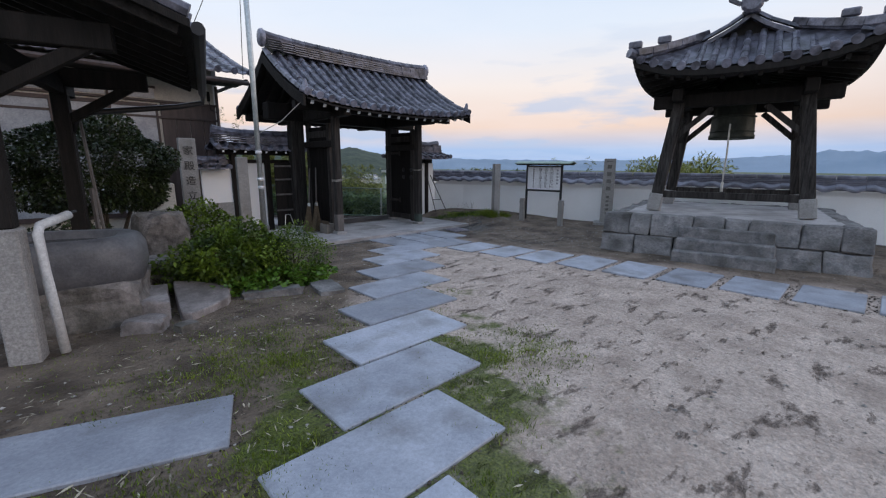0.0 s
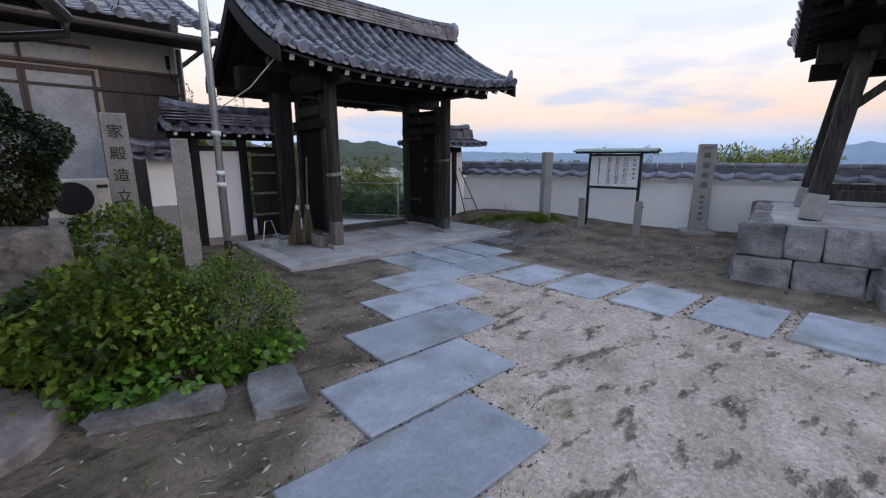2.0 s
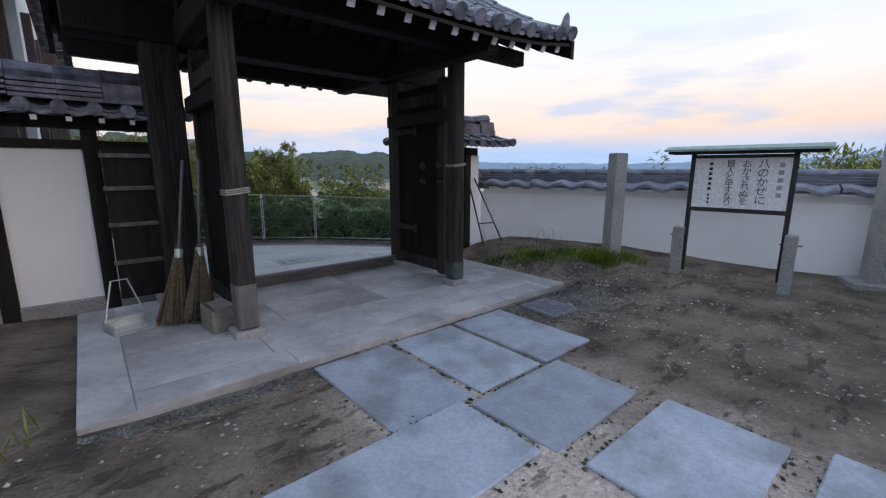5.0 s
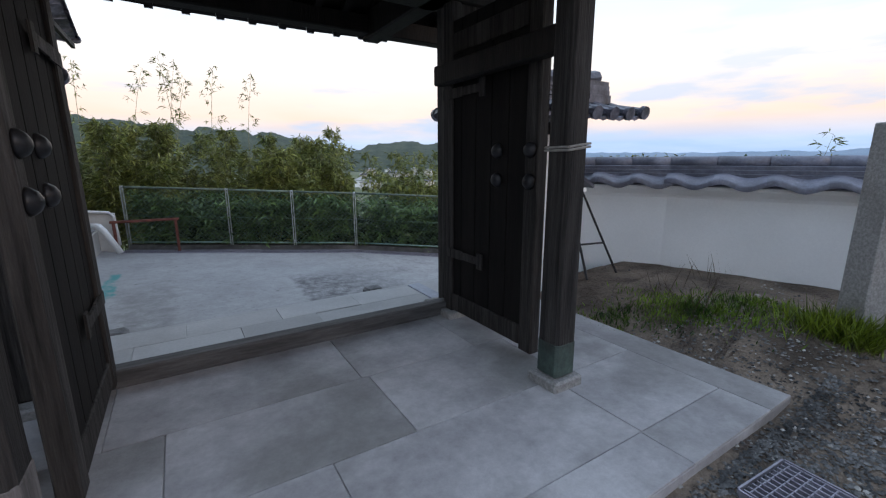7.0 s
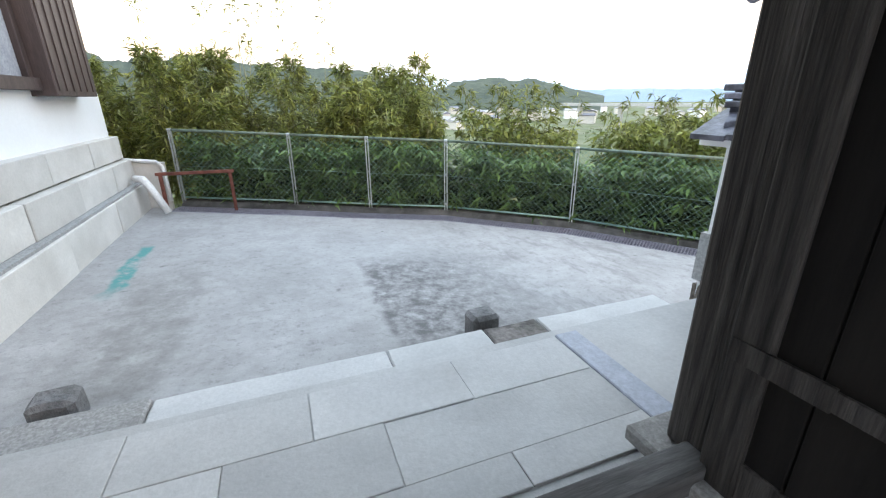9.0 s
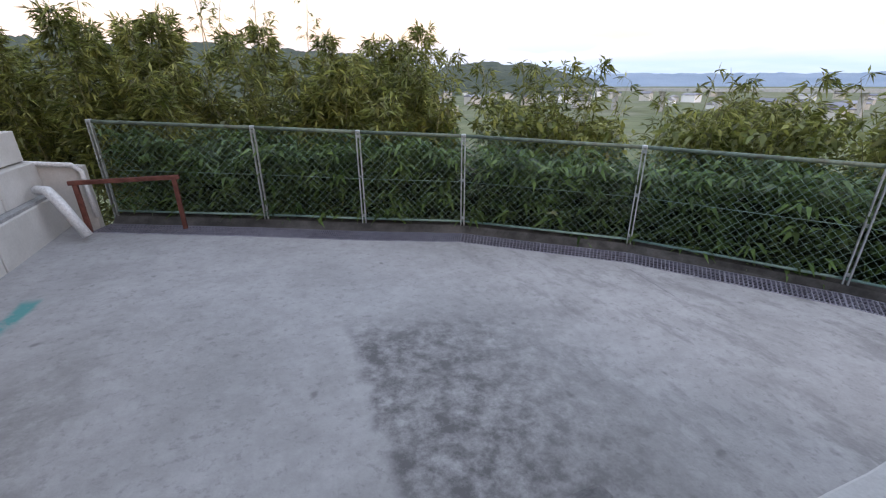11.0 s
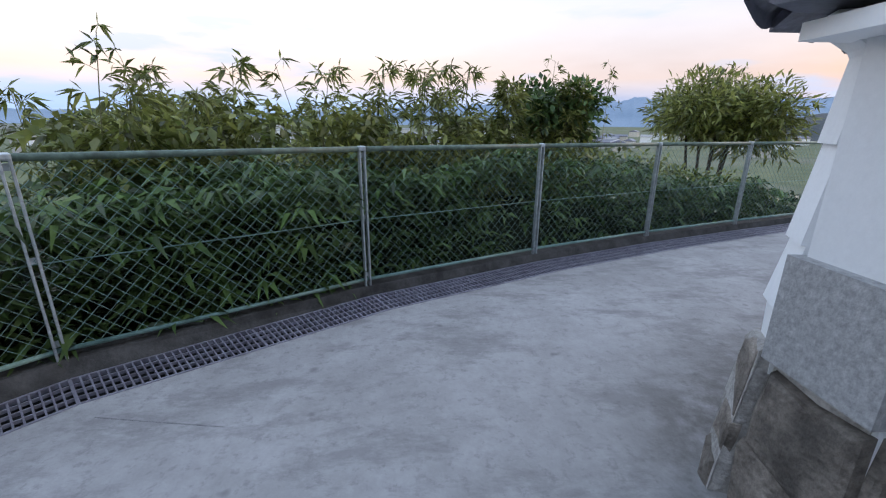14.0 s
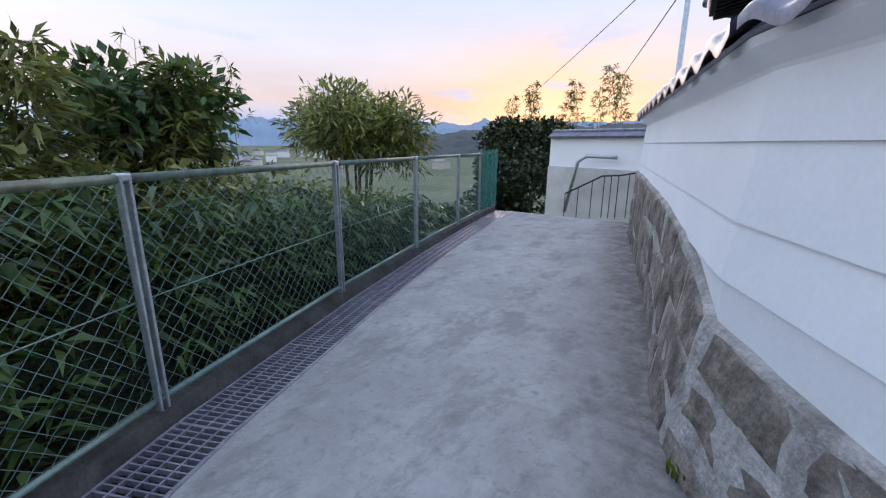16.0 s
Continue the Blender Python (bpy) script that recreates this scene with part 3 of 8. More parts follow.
def mesh_of(bm, name, material, smooth=False):
    bmesh.ops.recalc_face_normals(bm, faces=bm.faces)
    me = bpy.data.meshes.new(name)
    bm.to_mesh(me)
    bm.free()
    me.materials.append(material)
    if smooth:
        me.polygons.foreach_set("use_smooth", [True] * len(me.polygons))
    return me


def part(name, bm, material, parent=None, label="", smooth=False):
    ob = new(name, mesh_of(bm, name, material, smooth))
    ob.parent = parent
    if label:
        tagged(ob, label)
    return ob


def piece(name, me, parent, m):
    ob = new(name, me)
    ob.parent = parent
    ob.matrix_basis = m
    return ob


def thing(name, label, category, m=None, group="", kind=""):
    ob = new(name)
    ob.empty_display_size = 0.2
    if m is not None:
        ob.matrix_basis = m
    return tagged(ob, label, category, group, kind)


def rough_bm(bm, amount, scale, seed=0.0):
    for v in bm.verts:
        v.co += noise.noise_vector(v.co * scale + Vector((seed, seed * 1.7, seed * 0.6))) * amount


def raw(name, verts, faces, material, parent=None, smooth=False):
    me = bpy.data.meshes.new(name)
    me.from_pydata(verts, [], faces)
    me.materials.append(material)
    if smooth:
        me.polygons.foreach_set("use_smooth", [True] * len(me.polygons))
    ob = new(name, me)
    ob.parent = parent
    return ob


# ---- the plan ----
WALL = [(9.40, 11.26), (9.54, 11.19), (10.455, 9.70), (11.20, 7.55), (12.30, 4.4), (12.85, -1.6), (13.0, -9.0)]     # outer face of the boundary wall
FENCE = [(4.45, 17.5), (6.28, 16.86), (7.50, 16.38), (8.76, 15.94), (10.48, 14.66), (11.68, 12.98), (12.64, 11.22), (13.42, 9.50), (14.11, 7.76), (14.74, 6.05), (15.20, 4.75), (15.5, 3.75)]
GATE_REF, GATE_SIZE = Vector((4.726, 5.778, 1.357)), 1.046
GATE_M = Matrix.Translation(GATE_REF * (1 - GATE_SIZE)) @ Matrix.Scale(GATE_SIZE, 4)     # the gate's drawing, laid out on the ground


def by_gate(x, y, z=0.06):
    """A point of the gate's drawing, in the world."""
    return tuple(GATE_M @ Vector((x, y, z)))


_t = [Vector((b[0] - a[0], b[1] - a[1])).normalized() for a, b in zip(FENCE, FENCE[1:])]
FENCE_IN = [Vector(((_t[max(i - 1, 0)] + _t[min(i, len(_t) - 1)]).normalized().y, -(_t[max(i - 1, 0)] + _t[min(i, len(_t) - 1)]).normalized().x)) for i in range(len(FENCE))]   # towards the yard
DRAIN = [(0.17, 0.50)] * 3 + [(0.15, 0.48)] * 2 + [(0.09, 0.43)] * 7      # edges of the grating, from the fence


def yard_z(x, y):
    return -0.40 - 0.05 * (min(x, 10.0) - 4.0) - 0.02 * max(0.0, x - 10.0)


def wall_side(x, y):
    """Half the way between inner and outer wall foot at this y."""
    return np.interp(-y, [-p[1] for p in WALL], [p[0] for p in WALL])


# ground sheet to the horizon, falling away past the fence into the valley
def terrain_z(x, y):
    d = 0.0
    # distance past the fence line, roughly along its outward side
    best = 1e9
    for (x0, y0), (x1, y1) in zip(FENCE, FENCE[1:]):
        vx, vy = x1 - x0, y1 - y0
        t = max(0, min(1, ((x - x0) * vx + (y - y0) * vy) / (vx * vx + vy * vy)))
        px, py = x0 + t * vx, y0 + t * vy
        dd = math.hypot(x - px, y - py)
        if dd < best:
            best, side = dd, (vx * (y - py) - vy * (x - px))
    d = best if side > 0 else -best
    if y < 3.0 and x > 12.6:
        d = max(d, min(3.0 - y, 30.0))
    if d <= 0.25:
        return -1.15
    return -1.15 - min(17.0, 0.42 * (d - 0.25)) - 0.02 * min(d, 100)


def ease(t):
    t = max(0.0, min(1.0, t))
    return t * t * (3 - 2 * t)


def court_drop(x, y):
    """The courtyard falls gently towards the gate."""
    return -0.058 * ease((0.63 * x + 0.775 * y - 6.4) / 2.8) * ease((x - 3.0) / 0.8) * (1 - ease((x - 8.5) / 1.0))


def court_z(x, y):
    zz = court_drop(x, y) - 0.010 + 0.016 * noise.noise((x * 1.7, y * 1.7, 0.3)) + 0.010 * noise.noise((x * 6, y * 6, 2.3))
    if x > 8.2 and 6.2 < y < 10:      # low mound in the corner by the wall
        zz += 0.16 * max(0, min(1, (y - 6.2) / 2)) * max(0, min(1, (x - 8.2) / 0.8))
    return zz


def build_ground():
    xs = sorted(set([-2600, -1200, -500, -200, -80, -40, -20, -10] + list(np.arange(-6, 40, 1.5)) + [45, 55, 70, 90, 120, 160, 220, 320, 500, 800, 1300, 2000, 3200]))
    ys = sorted(set([-2600, -1500, -800, -400, -200, -100, -60, -40, -30] + list(np.arange(-25, 45, 1.5)) + [50, 60, 75, 95, 125, 170, 230, 330, 500, 800, 1300, 2000, 3200]))
    vs = [(x, y, terrain_z(x, y) - 0.02 * (noise.noise((x * 0.3, y * 0.3, 0)) + 1)) for y in ys for x in xs]
    n = len(xs)
    fs = [(j * n + i, j * n + i + 1, (j + 1) * n + i + 1, (j + 1) * n + i) for j in range(len(ys) - 1) for i in range(n - 1)]
    tagged(raw("ground", vs, fs, M_LAND, smooth=True), "green valley land falling away beyond the temple terrace", "ground", kind="structure")
    # courtyard: trodden earth on the terrace
    verts, faces, idx = [], [], {}
    step = 0.16
    X, Y = np.arange(-9, 13.0, step), np.arange(-9, 11.9, step)
    def inside(x, y):
        return x < wall_side(x, y) - 0.22 and not (y > 9.85 and x > 4.0) and y < 11.8
    for j, y in enumerate(Y):
        for i, x in enumerate(X):
            zz = court_z(float(x), float(y))
            idx[i, j] = len(verts)
            verts.append((float(x), float(y), zz))
    for j in range(len(Y) - 1):
        for i in range(len(X) - 1):
            if inside(X[i] + step / 2, Y[j] + step / 2):
                faces.append((idx[i, j], idx[i + 1, j], idx[i + 1, j + 1], idx[i, j + 1]))
    tagged(raw("ground_courtyard", verts, faces, M_DIRT, smooth=True), "trodden sandy earth courtyard with damp brown borders", "ground", kind="structure")
    # forecourt and ramp of cast concrete
    bm = bmesh.new()
    poly = [(4.0, 10.9), (9.1, 10.9), (9.3, 11.0), (10.3, 9.55), (11.08, 7.45), (12.2, 4.3), (12.35, 3.6), (15.2, 3.6)] + [(x + n.x * (w - 0.02), y + n.y * (w - 0.02)) for (x, y), n, (_, w) in list(zip(FENCE, FENCE_IN, DRAIN))[10::-1]] + [(3.6, 17.9)]
    prism(bm, poly, -1.3, yard_z)
    return part("pavement", bm, M_YARD)


tagged(build_ground(), "stained cast concrete forecourt and ramp outside the gate", "pavement", kind="structure")


# ---- courtyard paving slabs ----
def slab_mesh(lx, ly, name="paving_slab", t=0.07):
    bm = bmesh.new()
    box(bm, -lx / 2, -ly / 2, -t, lx / 2, ly / 2, 0, bev=0.008)
    return mesh_of(bm, name, M_SLAB)


def settle(x, y):
    """Where a slab of the level drawing lies on the falling ground."""
    k = 1 - court_drop(x, y) / 1.46
    x, y = 2.86 + (x - 2.86) * k, 3.58 + (y - 3.58) * k
    return x, y, 0.012 + court_drop(x, y)


path = thing("stone_path", "diagonal path of bluish grey stone slabs set in the earth", "path", kind="structure")
SLAB = slab_mesh(1.24, 0.61)
for k in range(9):
    x = 1.235 - 0.515 * 1 + 0.525 * k - 0.02
    y = 1.66 - 0.645 + 0.645 * k
    x, y, z = settle(x, y)
    piece("paving_slab", SLAB, path, pose(x, y, z, random.uniform(-0.3, 0.3), random.uniform(-0.3, 0.3), random.uniform(-0.6, 0.6)))
row = thing("stone_path", "row of square grey stone slabs leading past the bell tower", "path", kind="structure")
SQ = slab_mesh(0.93, 0.62)
for k in range(11):
    y = 6.11 - 0.735 * k
    x, y, z = settle(5.97 + 0.105 * k - (0.04 if k else -0.01), y)
    piece("paving_slab", SQ, row, pose(x, y, z, random.uniform(-0.3, 0.3), random.uniform(-0.3, 0.3), random.uniform(-1, 1)))
GATE_SLAB = slab_mesh(0.64, 1.04)
for k in range(3):
    piece("paving_slab", GATE_SLAB, row, pose(*by_gate(5.37 + 0.66 * k, 7.02, 0.012), 0, 0, random.uniform(-0.6, 0.6)))
side = thing("stone_path", "single stone slabs leading off beside the basin", "path", kind="structure")
for k in range(2):
    piece("paving_slab", slab_mesh(1.35, 0.58) if not k else SLAB, side, pose(0.05 - 1.45 * k, 2.82 + 0.5 * k, 0.012, 0, 0, -20))

# ---- gate ----


def tile_roof(parent, x0, x1, yc, halves, ridge_z, eave_z, rows, sag=0.18, r=0.065, tiles=8, ridge_h=0.32, tip=0.14, material=None, ridge_out=0.0):
    """A gabled roof of round cover tiles over pan tiles. halves: (y of the eave on each side). The slope sags, and the eave rises to its ends."""
    material = material or M_TILE
    def surf(u, v, ye):     # u 0..1 along the ridge, v 0 at the ridge .. 1 at the eave
        x = x0 + (x1 - x0) * u
        lift = tip * abs(2 * u - 1) ** 3 * v
        z = ridge_z - ridge_h + (eave_z - (ridge_z - ridge_h)) * v - sag * 4 * v * (1 - v) * 0.5 + lift
        return Vector((x, yc + (ye - yc) * v, z))
    made = []
    for ye in halves:
        roof = bmesh.new()
        nu, nv = rows, tiles
        # pan tiles: stepped curved courses
        for i in range(nu - 1):
            for j in range(nv):
                u0, u1 = i / (nu - 1), (i + 1) / (nu - 1)
                v0, v1 = j / nv, (j + 1) / nv + 0.02
                q = []
                for v, dz in ((v0, 0.004), (v1, 0.022)):
                    for s in (0, 0.5, 1):
                        p = surf(u0 + (u1 - u0) * s, min(v, 1.0), ye)
                        q.append(roof.verts.new(p + Vector((0, 0, dz - (0.03 if s == 0.5 else 0)))))
                lo = [roof.verts.new(q[k].co - Vector((0, 0, 0.03))) for k in (3, 4, 5)]
                roof.faces.new((q[0], q[1], q[4], q[3])); roof.faces.new((q[1], q[2], q[5], q[4]))
                roof.faces.new((q[3], q[4], lo[1], lo[0])); roof.faces.new((q[4], q[5], lo[2], lo[1]))
        pans = part("pan_tiles", roof, material, parent)
        tagged(pans, kind="stuff")
        # cover tiles, one mesh shared
        L = (surf(0.5, 1, ye) - surf(0.5, 0, ye)).length / tiles * 1.10
        bm = bmesh.new()
        a = [bm.verts.new((r * math.cos(t), 0, r * math.sin(t) * 1.05)) for t in (0, 0.8, 1.57, 2.34, 3.14)]
        b = [bm.verts.new((r * 0.9 * math.cos(t), L, r * 0.9 * math.sin(t) * 1.05)) for t in (0, 0.8, 1.57, 2.34, 3.14)]
        for k in range(4):
            bm.faces.new((a[k], b[k], b[k + 1], a[k + 1]))
        bm.faces.new(a); bm.faces.new(b[::-1])
        cover = mesh_of(bm, "cover_tile", material)
        bm = bmesh.new()
        lathe(bm, [(r * 1.12, -0.015), (r * 1.12, 0.03)], 14)
        bmesh.ops.transform(bm, matrix=Matrix.Rotation(radians(90), 4, "X"), verts=bm.verts)
        disc = mesh_of(bm, "eave_tile", material)
        holder = pans
        for i in range(nu):
            u = i / (nu - 1)
            for j in range(nv):
                p0, p1 = surf(u, (j + 1) / nv, ye), surf(u, j / nv, ye)
                d = (p1 - p0).normalized()
                xax = Vector((1, 0, 0)); zax = xax.cross(d).normalized()
                if zax.z < 0:
                    xax = -xax; zax = xax.cross(d).normalized()
                mt = Matrix((( xax.x, d.x, zax.x, p0.x), (xax.y, d.y, zax.y, p0.y), (xax.z, d.z, zax.z, p0.z + 0.012), (0, 0, 0, 1)))
                jit = pose(random.uniform(-0.006, 0.006), random.uniform(-0.012, 0.012), random.uniform(-0.004, 0.006), random.uniform(-1, 1), random.uniform(-1.5, 1.5), random.uniform(-1.2, 1.2))
                piece("cover_tile", cover, holder, mt @ jit)
                if j == nv - 1:
                    piece("eave_tile", disc, holder, mt @ pose(0, 0, 0.02))
        made.append(pans)
    # ridge: stacked flat courses under a line of round tiles
    bm = bmesh.new()
    z = ridge_z - ridge_h - 0.03
    courses = max(2, int(ridge_h / 0.055))
    for c in range(courses):
        w = 0.20 - 0.012 * c
        zc = z + c * (ridge_h - 0.08) / courses
        n = max(4, int((x1 - x0) / 0.28))
        for k in range(n):
            xa, xb = x0 - ridge_out + (x1 - x0 + 2 * ridge_out) * k / n, x0 - ridge_out + (x1 - x0 + 2 * ridge_out) * (k + 1) / n
            ll = lambda x: 0.06 * (2 * (x - x0) / (x1 - x0) - 1) ** 4
            box(bm, xa + 0.003, yc - w + random.uniform(-0.006, 0.006), zc + ll(xa), xb - 0.003, yc + w, zc + (ridge_h - 0.08) / courses * 0.72 + ll(xb))
    tagged(part("ridge_bed", bm, material, parent), kind="stuff")
    bm = bmesh.new()
    n = max(4, int((x1 - x0) / 0.28))
    for k in range(n):
        xa, xb = x0 - ridge_out + (x1 - x0 + 2 * ridge_out) * k / n, x0 - ridge_out + (x1 - x0 + 2 * ridge_out) * (k + 1) / n
        ll = lambda x: 0.06 * (2 * (x - x0) / (x1 - x0) - 1) ** 4
        tube(bm, [(xa, yc, ridge_z - 0.06 + ll(xa)), (xb - 0.006, yc, ridge_z - 0.06 + ll(xb))], 0.085, 8, 0.078)
    part("ridge_tiles", bm, material, parent)
    return surf


GX0, GX1, GY, GEAVE0, GEAVE1 = 3.97, 8.27, 9.45, 7.72, 11.2


def build_gate():
    g = thing("temple_gate", "old dark timber temple gate, tiled roof, doors standing open", "gate", GATE_M)
    bm = bmesh.new()
    box(bm, 3.8, 7.57, -0.12, 8.2, 9.855, 0.0505, bev=0.006)
    part("platform", bm, M_PLATFORM, g, "worn grey mortar platform")
    rs = random.Random(8)
    cells = [(3.8, 7.57, 4.06, 9.855), (7.94, 7.57, 8.2, 9.855)]
    for y0, y1 in ((7.57, 7.83), (7.83, 8.42), (8.42, 9.05), (9.05, 9.855)):
        x0 = 4.06
        while x0 < 7.9:
            x1 = x0 + rs.uniform(0.8, 1.35)
            x1 = 7.94 if x1 > 7.45 else x1
            cells.append((x0, y0, x1, y1)); x0 = x1
    for x0, y0, x1, y1 in cells:
        bm = bmesh.new(); box(bm, x0 + 0.002, y0 + 0.002, 0.045, x1 - 0.002, y1 - 0.002, 0.06 + rs.uniform(-0.001, 0.001), bev=0.003); part("paving_slab", bm, M_PLATFORM, g)
    for x, y in ((4.86, 8.33), (7.19, 8.40)):
        bm = bmesh.new(); box(bm, x - 0.115, y - 0.115, 0.05, x + 0.115, y + 0.115, 0.12, bev=0.012); part("plinth", bm, M_GRANITE, g)
        bm = bmesh.new(); beam(bm, (x, y, 0.12), (x, y, 2.62), 0.156, 0.156, 0.016, up=(0, 1, 0), w2=0.144, h2=0.144); post = part("front_post", bm, M_OLDWOOD, g)
        bm = bmesh.new(); beam(bm, (x, y, 0.121), (x, y, 0.34 if x > 6 else 0.5), 0.161, 0.161, 0.016, up=(0, 1, 0)); part("post_shoe", bm, M_COPPER if x > 6 else M_GREYWOOD, post, "green patinated copper foot sheath" if x > 6 else "pale weathered foot repair")
    for x in (4.66, 7.42):
        bm = bmesh.new(); box(bm, x - 0.24, 9.55, 0.05, x + 0.24, 9.98, 0.12, bev=0.012); part("plinth", bm, M_GRANITE, g)
        bm = bmesh.new(); beam(bm, (x, 9.76, 0.12), (x, 9.76, 2.9), 0.3, 0.24, 0.015, up=(0, 1, 0)); part("main_post", bm, M_OLDWOOD, g)
    bm = bmesh.new(); box(bm, 4.8, 9.685, 0.06, 7.28, 9.80, 0.175, bev=0.01); part("threshold", bm, mat("worn_threshold", (0.05, 0.048, 0.048), (0.12, 0.116, 0.117), 6, 0.7, 0.4, 30, stretch=(0.35, 3, 3)), g)
    bm = bmesh.new(); box(bm, 4.0, 9.62, 2.5, 8.1, 9.9, 2.86, bev=0.015); part("lintel", bm, M_DARKWOOD, g)
    for x in (4.87, 7.18):
        bm = bmesh.new(); beam(bm, (x, 7.85, 2.62), (x, 11.0, 2.62), 0.17, 0.24, 0.015); part("cross_beam", bm, M_DARKWOOD, g)
        bm = bmesh.new(); beam(bm, (x, 8.4, 1.98), (x, 9.7, 1.98), 0.09, 0.14, 0.01); part("tie_beam", bm, M_DARKWOOD, g)
        bm = bmesh.new(); beam(bm, (x, 9.45, 2.7), (x, 9.45, 3.5), 0.16, 0.16, 0.01, up=(0, 1, 0)); part("king_post", bm, M_DARKWOOD, g)
    for y in (8.37, 10.9):
        bm = bmesh.new(); beam(bm, (4.0, y, 2.68 if y < 9 else 2.62), (8.2, y, 2.68 if y < 9 else 2.62), 0.15, 0.16, 0.01); part("purlin", bm, M_DARKWOOD, g)
    bm = bmesh.new(); beam(bm, (4.0, 9.45, 3.58), (8.24, 9.45, 3.58), 0.18, 0.2, 0.01); part("ridge_beam", bm, M_DARKWOOD, g)
    surf = tile_roof(g, GX0, GX1, GY, (GEAVE0, GEAVE1), 4.14, 2.68, 19, tiles=9)
    # roof boards, rafters with whitened ends
    for ye in (GEAVE0, GEAVE1):
        s = 1 if ye > GY else -1
        bm = bmesh.new()
        for k in range(8):
            for i in range(8):
                q = [surf(u, v, ye) - Vector((0, 0, 0.075)) for u, v in ((i / 8, k / 8), ((i + 1) / 8, k / 8), ((i + 1) / 8, (k + 1) / 8 - 0.002), (i / 8, (k + 1) / 8 - 0.002))]
                top = [bm.verts.new(p) for p in q]; bot = [bm.verts.new(p - Vector((0, 0, 0.03))) for p in q]
                bm.faces.new(top); bm.faces.new(bot[::-1])
                for a in range(4):
                    bm.faces.new((top[a], top[(a + 1) % 4], bot[(a + 1) % 4], bot[a]))
        tagged(part("roof_deck", bm, M_DARKWOOD, g), kind="stuff")
        for k in range(17):
            u = 0.03 + 0.94 * k / 16
            a, b = surf(u, 0.12, ye) - Vector((0, 0, 0.15)), surf(u, 0.6, ye) - Vector((0, 0, 0.15))
            c = surf(u, 0.955, ye) - Vector((0, 0, 0.145))
            bm = bmesh.new(); beam(bm, a, b, 0.06, 0.075, 0); beam(bm, b, c, 0.06, 0.075, 0)
            rf = part("rafter", bm, M_DARKWOOD, g)
            bm = bmesh.new(); beam(bm, c, c + (c - b).normalized() * 0.012, 0.061, 0.066, 0)
            part("rafter_end", bm, M_WHITEPAINT, rf, "whitened rafter end")
    # barge boards and gable walls
    for x, u in ((GX0 - 0.06, 0), (GX1 + 0.06, 1)):
        for ye in (GEAVE0, GEAVE1):
            bm = bmesh.new()
            rings = []
            for k in range(7):
                a = surf(u, k / 6, ye)
                rings.append([bm.verts.new((x + i, a.y, a.z - 0.13 + j)) for i, j in ((-0.025, -0.1), (0.025, -0.1), (0.025, 0.1), (-0.025, 0.1))])
            for a, b in zip(rings, rings[1:]):
                for k in range(4):
                    bm.faces.new((a[k], b[k], b[(k + 1) % 4], a[(k + 1) % 4]))
            bm.faces.new(rings[0]); bm.faces.new(rings[-1][::-1])
            part("barge_board", bm, M_DARKWOOD, g)
        bm = bmesh.new(); lathe(bm, [(0.03, -0.06), (0.12, -0.05), (0.14, 0.0), (0.12, 0.05), (0.05, 0.06)], 14)
        bmesh.ops.transform(bm, matrix=pose(x, GY, 4.07, 0, 90, 0) @ Matrix.Diagonal((1.3, 1, 1, 1)), verts=bm.verts)
        part("ridge_end_tile", bm, M_TILE, g, smooth=True)
    # corner ornaments at the eave tips
    for x in (GX0, GX1):
        bm = bmesh.new(); lathe(bm, [(0.09, 0), (0.095, 0.05), (0.05, 0.12), (0.035, 0.2), (0.01, 0.24)], 10)
        bmesh.ops.transform(bm, matrix=pose(x, GEAVE0 + 0.1, 2.84, 12, 0, 0), verts=bm.verts)
        part("eave_finial", bm, M_TILE, g, smooth=True)
    # door leaves swung inwards
    for s, x in ((1, 4.93), (-1, 7.28)):
        bm = bmesh.new()
        for k in range(5):
            box(bm, x - 0.025, 8.78 + 0.178 * k + 0.003, 0.14, x + 0.025, 8.78 + 0.178 * (k + 1) - 0.003, 2.36, bev=0.004)
        d = part("door_leaf", bm, M_DOOR, g, "dark plank door leaf standing open")
        bm = bmesh.new(); box(bm, x - 0.045, 9.6, 0.1, x + 0.045, 9.72, 2.5, bev=0.008); part("hinge_stile", bm, M_OLDWOOD, d)
        bm = bmesh.new(); box(bm, x - 0.04, 8.665, 0.1, x + 0.04, 8.785, 2.42, bev=0.008); part("lock_stile", bm, M_OLDWOOD, d)
        for z in (0.2, 2.2):
            bm = bmesh.new(); box(bm, x - 0.037, 8.79, z - 0.07, x + 0.037, 9.62, z + 0.07, bev=0.006); part("rail", bm, M_OLDWOOD, d)
        for z in (0.62, 1.85):
            bm = bmesh.new()
            for a, b in (((0, 0), (0.26, 0.0)),):
                prism(bm, [(-0.006, 0), (0.006, 0), (0.006, 0.26), (-0.006, 0.26)], -0.035, 0.035)
                prism(bm, [(-0.006, -0.26), (0.006, -0.26), (0.006, -0.2), (-0.006, -0.2)], -0.06, 0.06)
                prism(bm, [(-0.006, -0.2), (0.006, -0.2), (0.006, 0.0), (-0.006, 0.0)], -0.028, 0.028)
            bmesh.ops.transform(bm, matrix=pose(x - s * -0.045, 9.45, z), verts=bm.verts)
            part("strap_hinge", bm, M_OLDWOOD, d, "worn iron strap hinge")
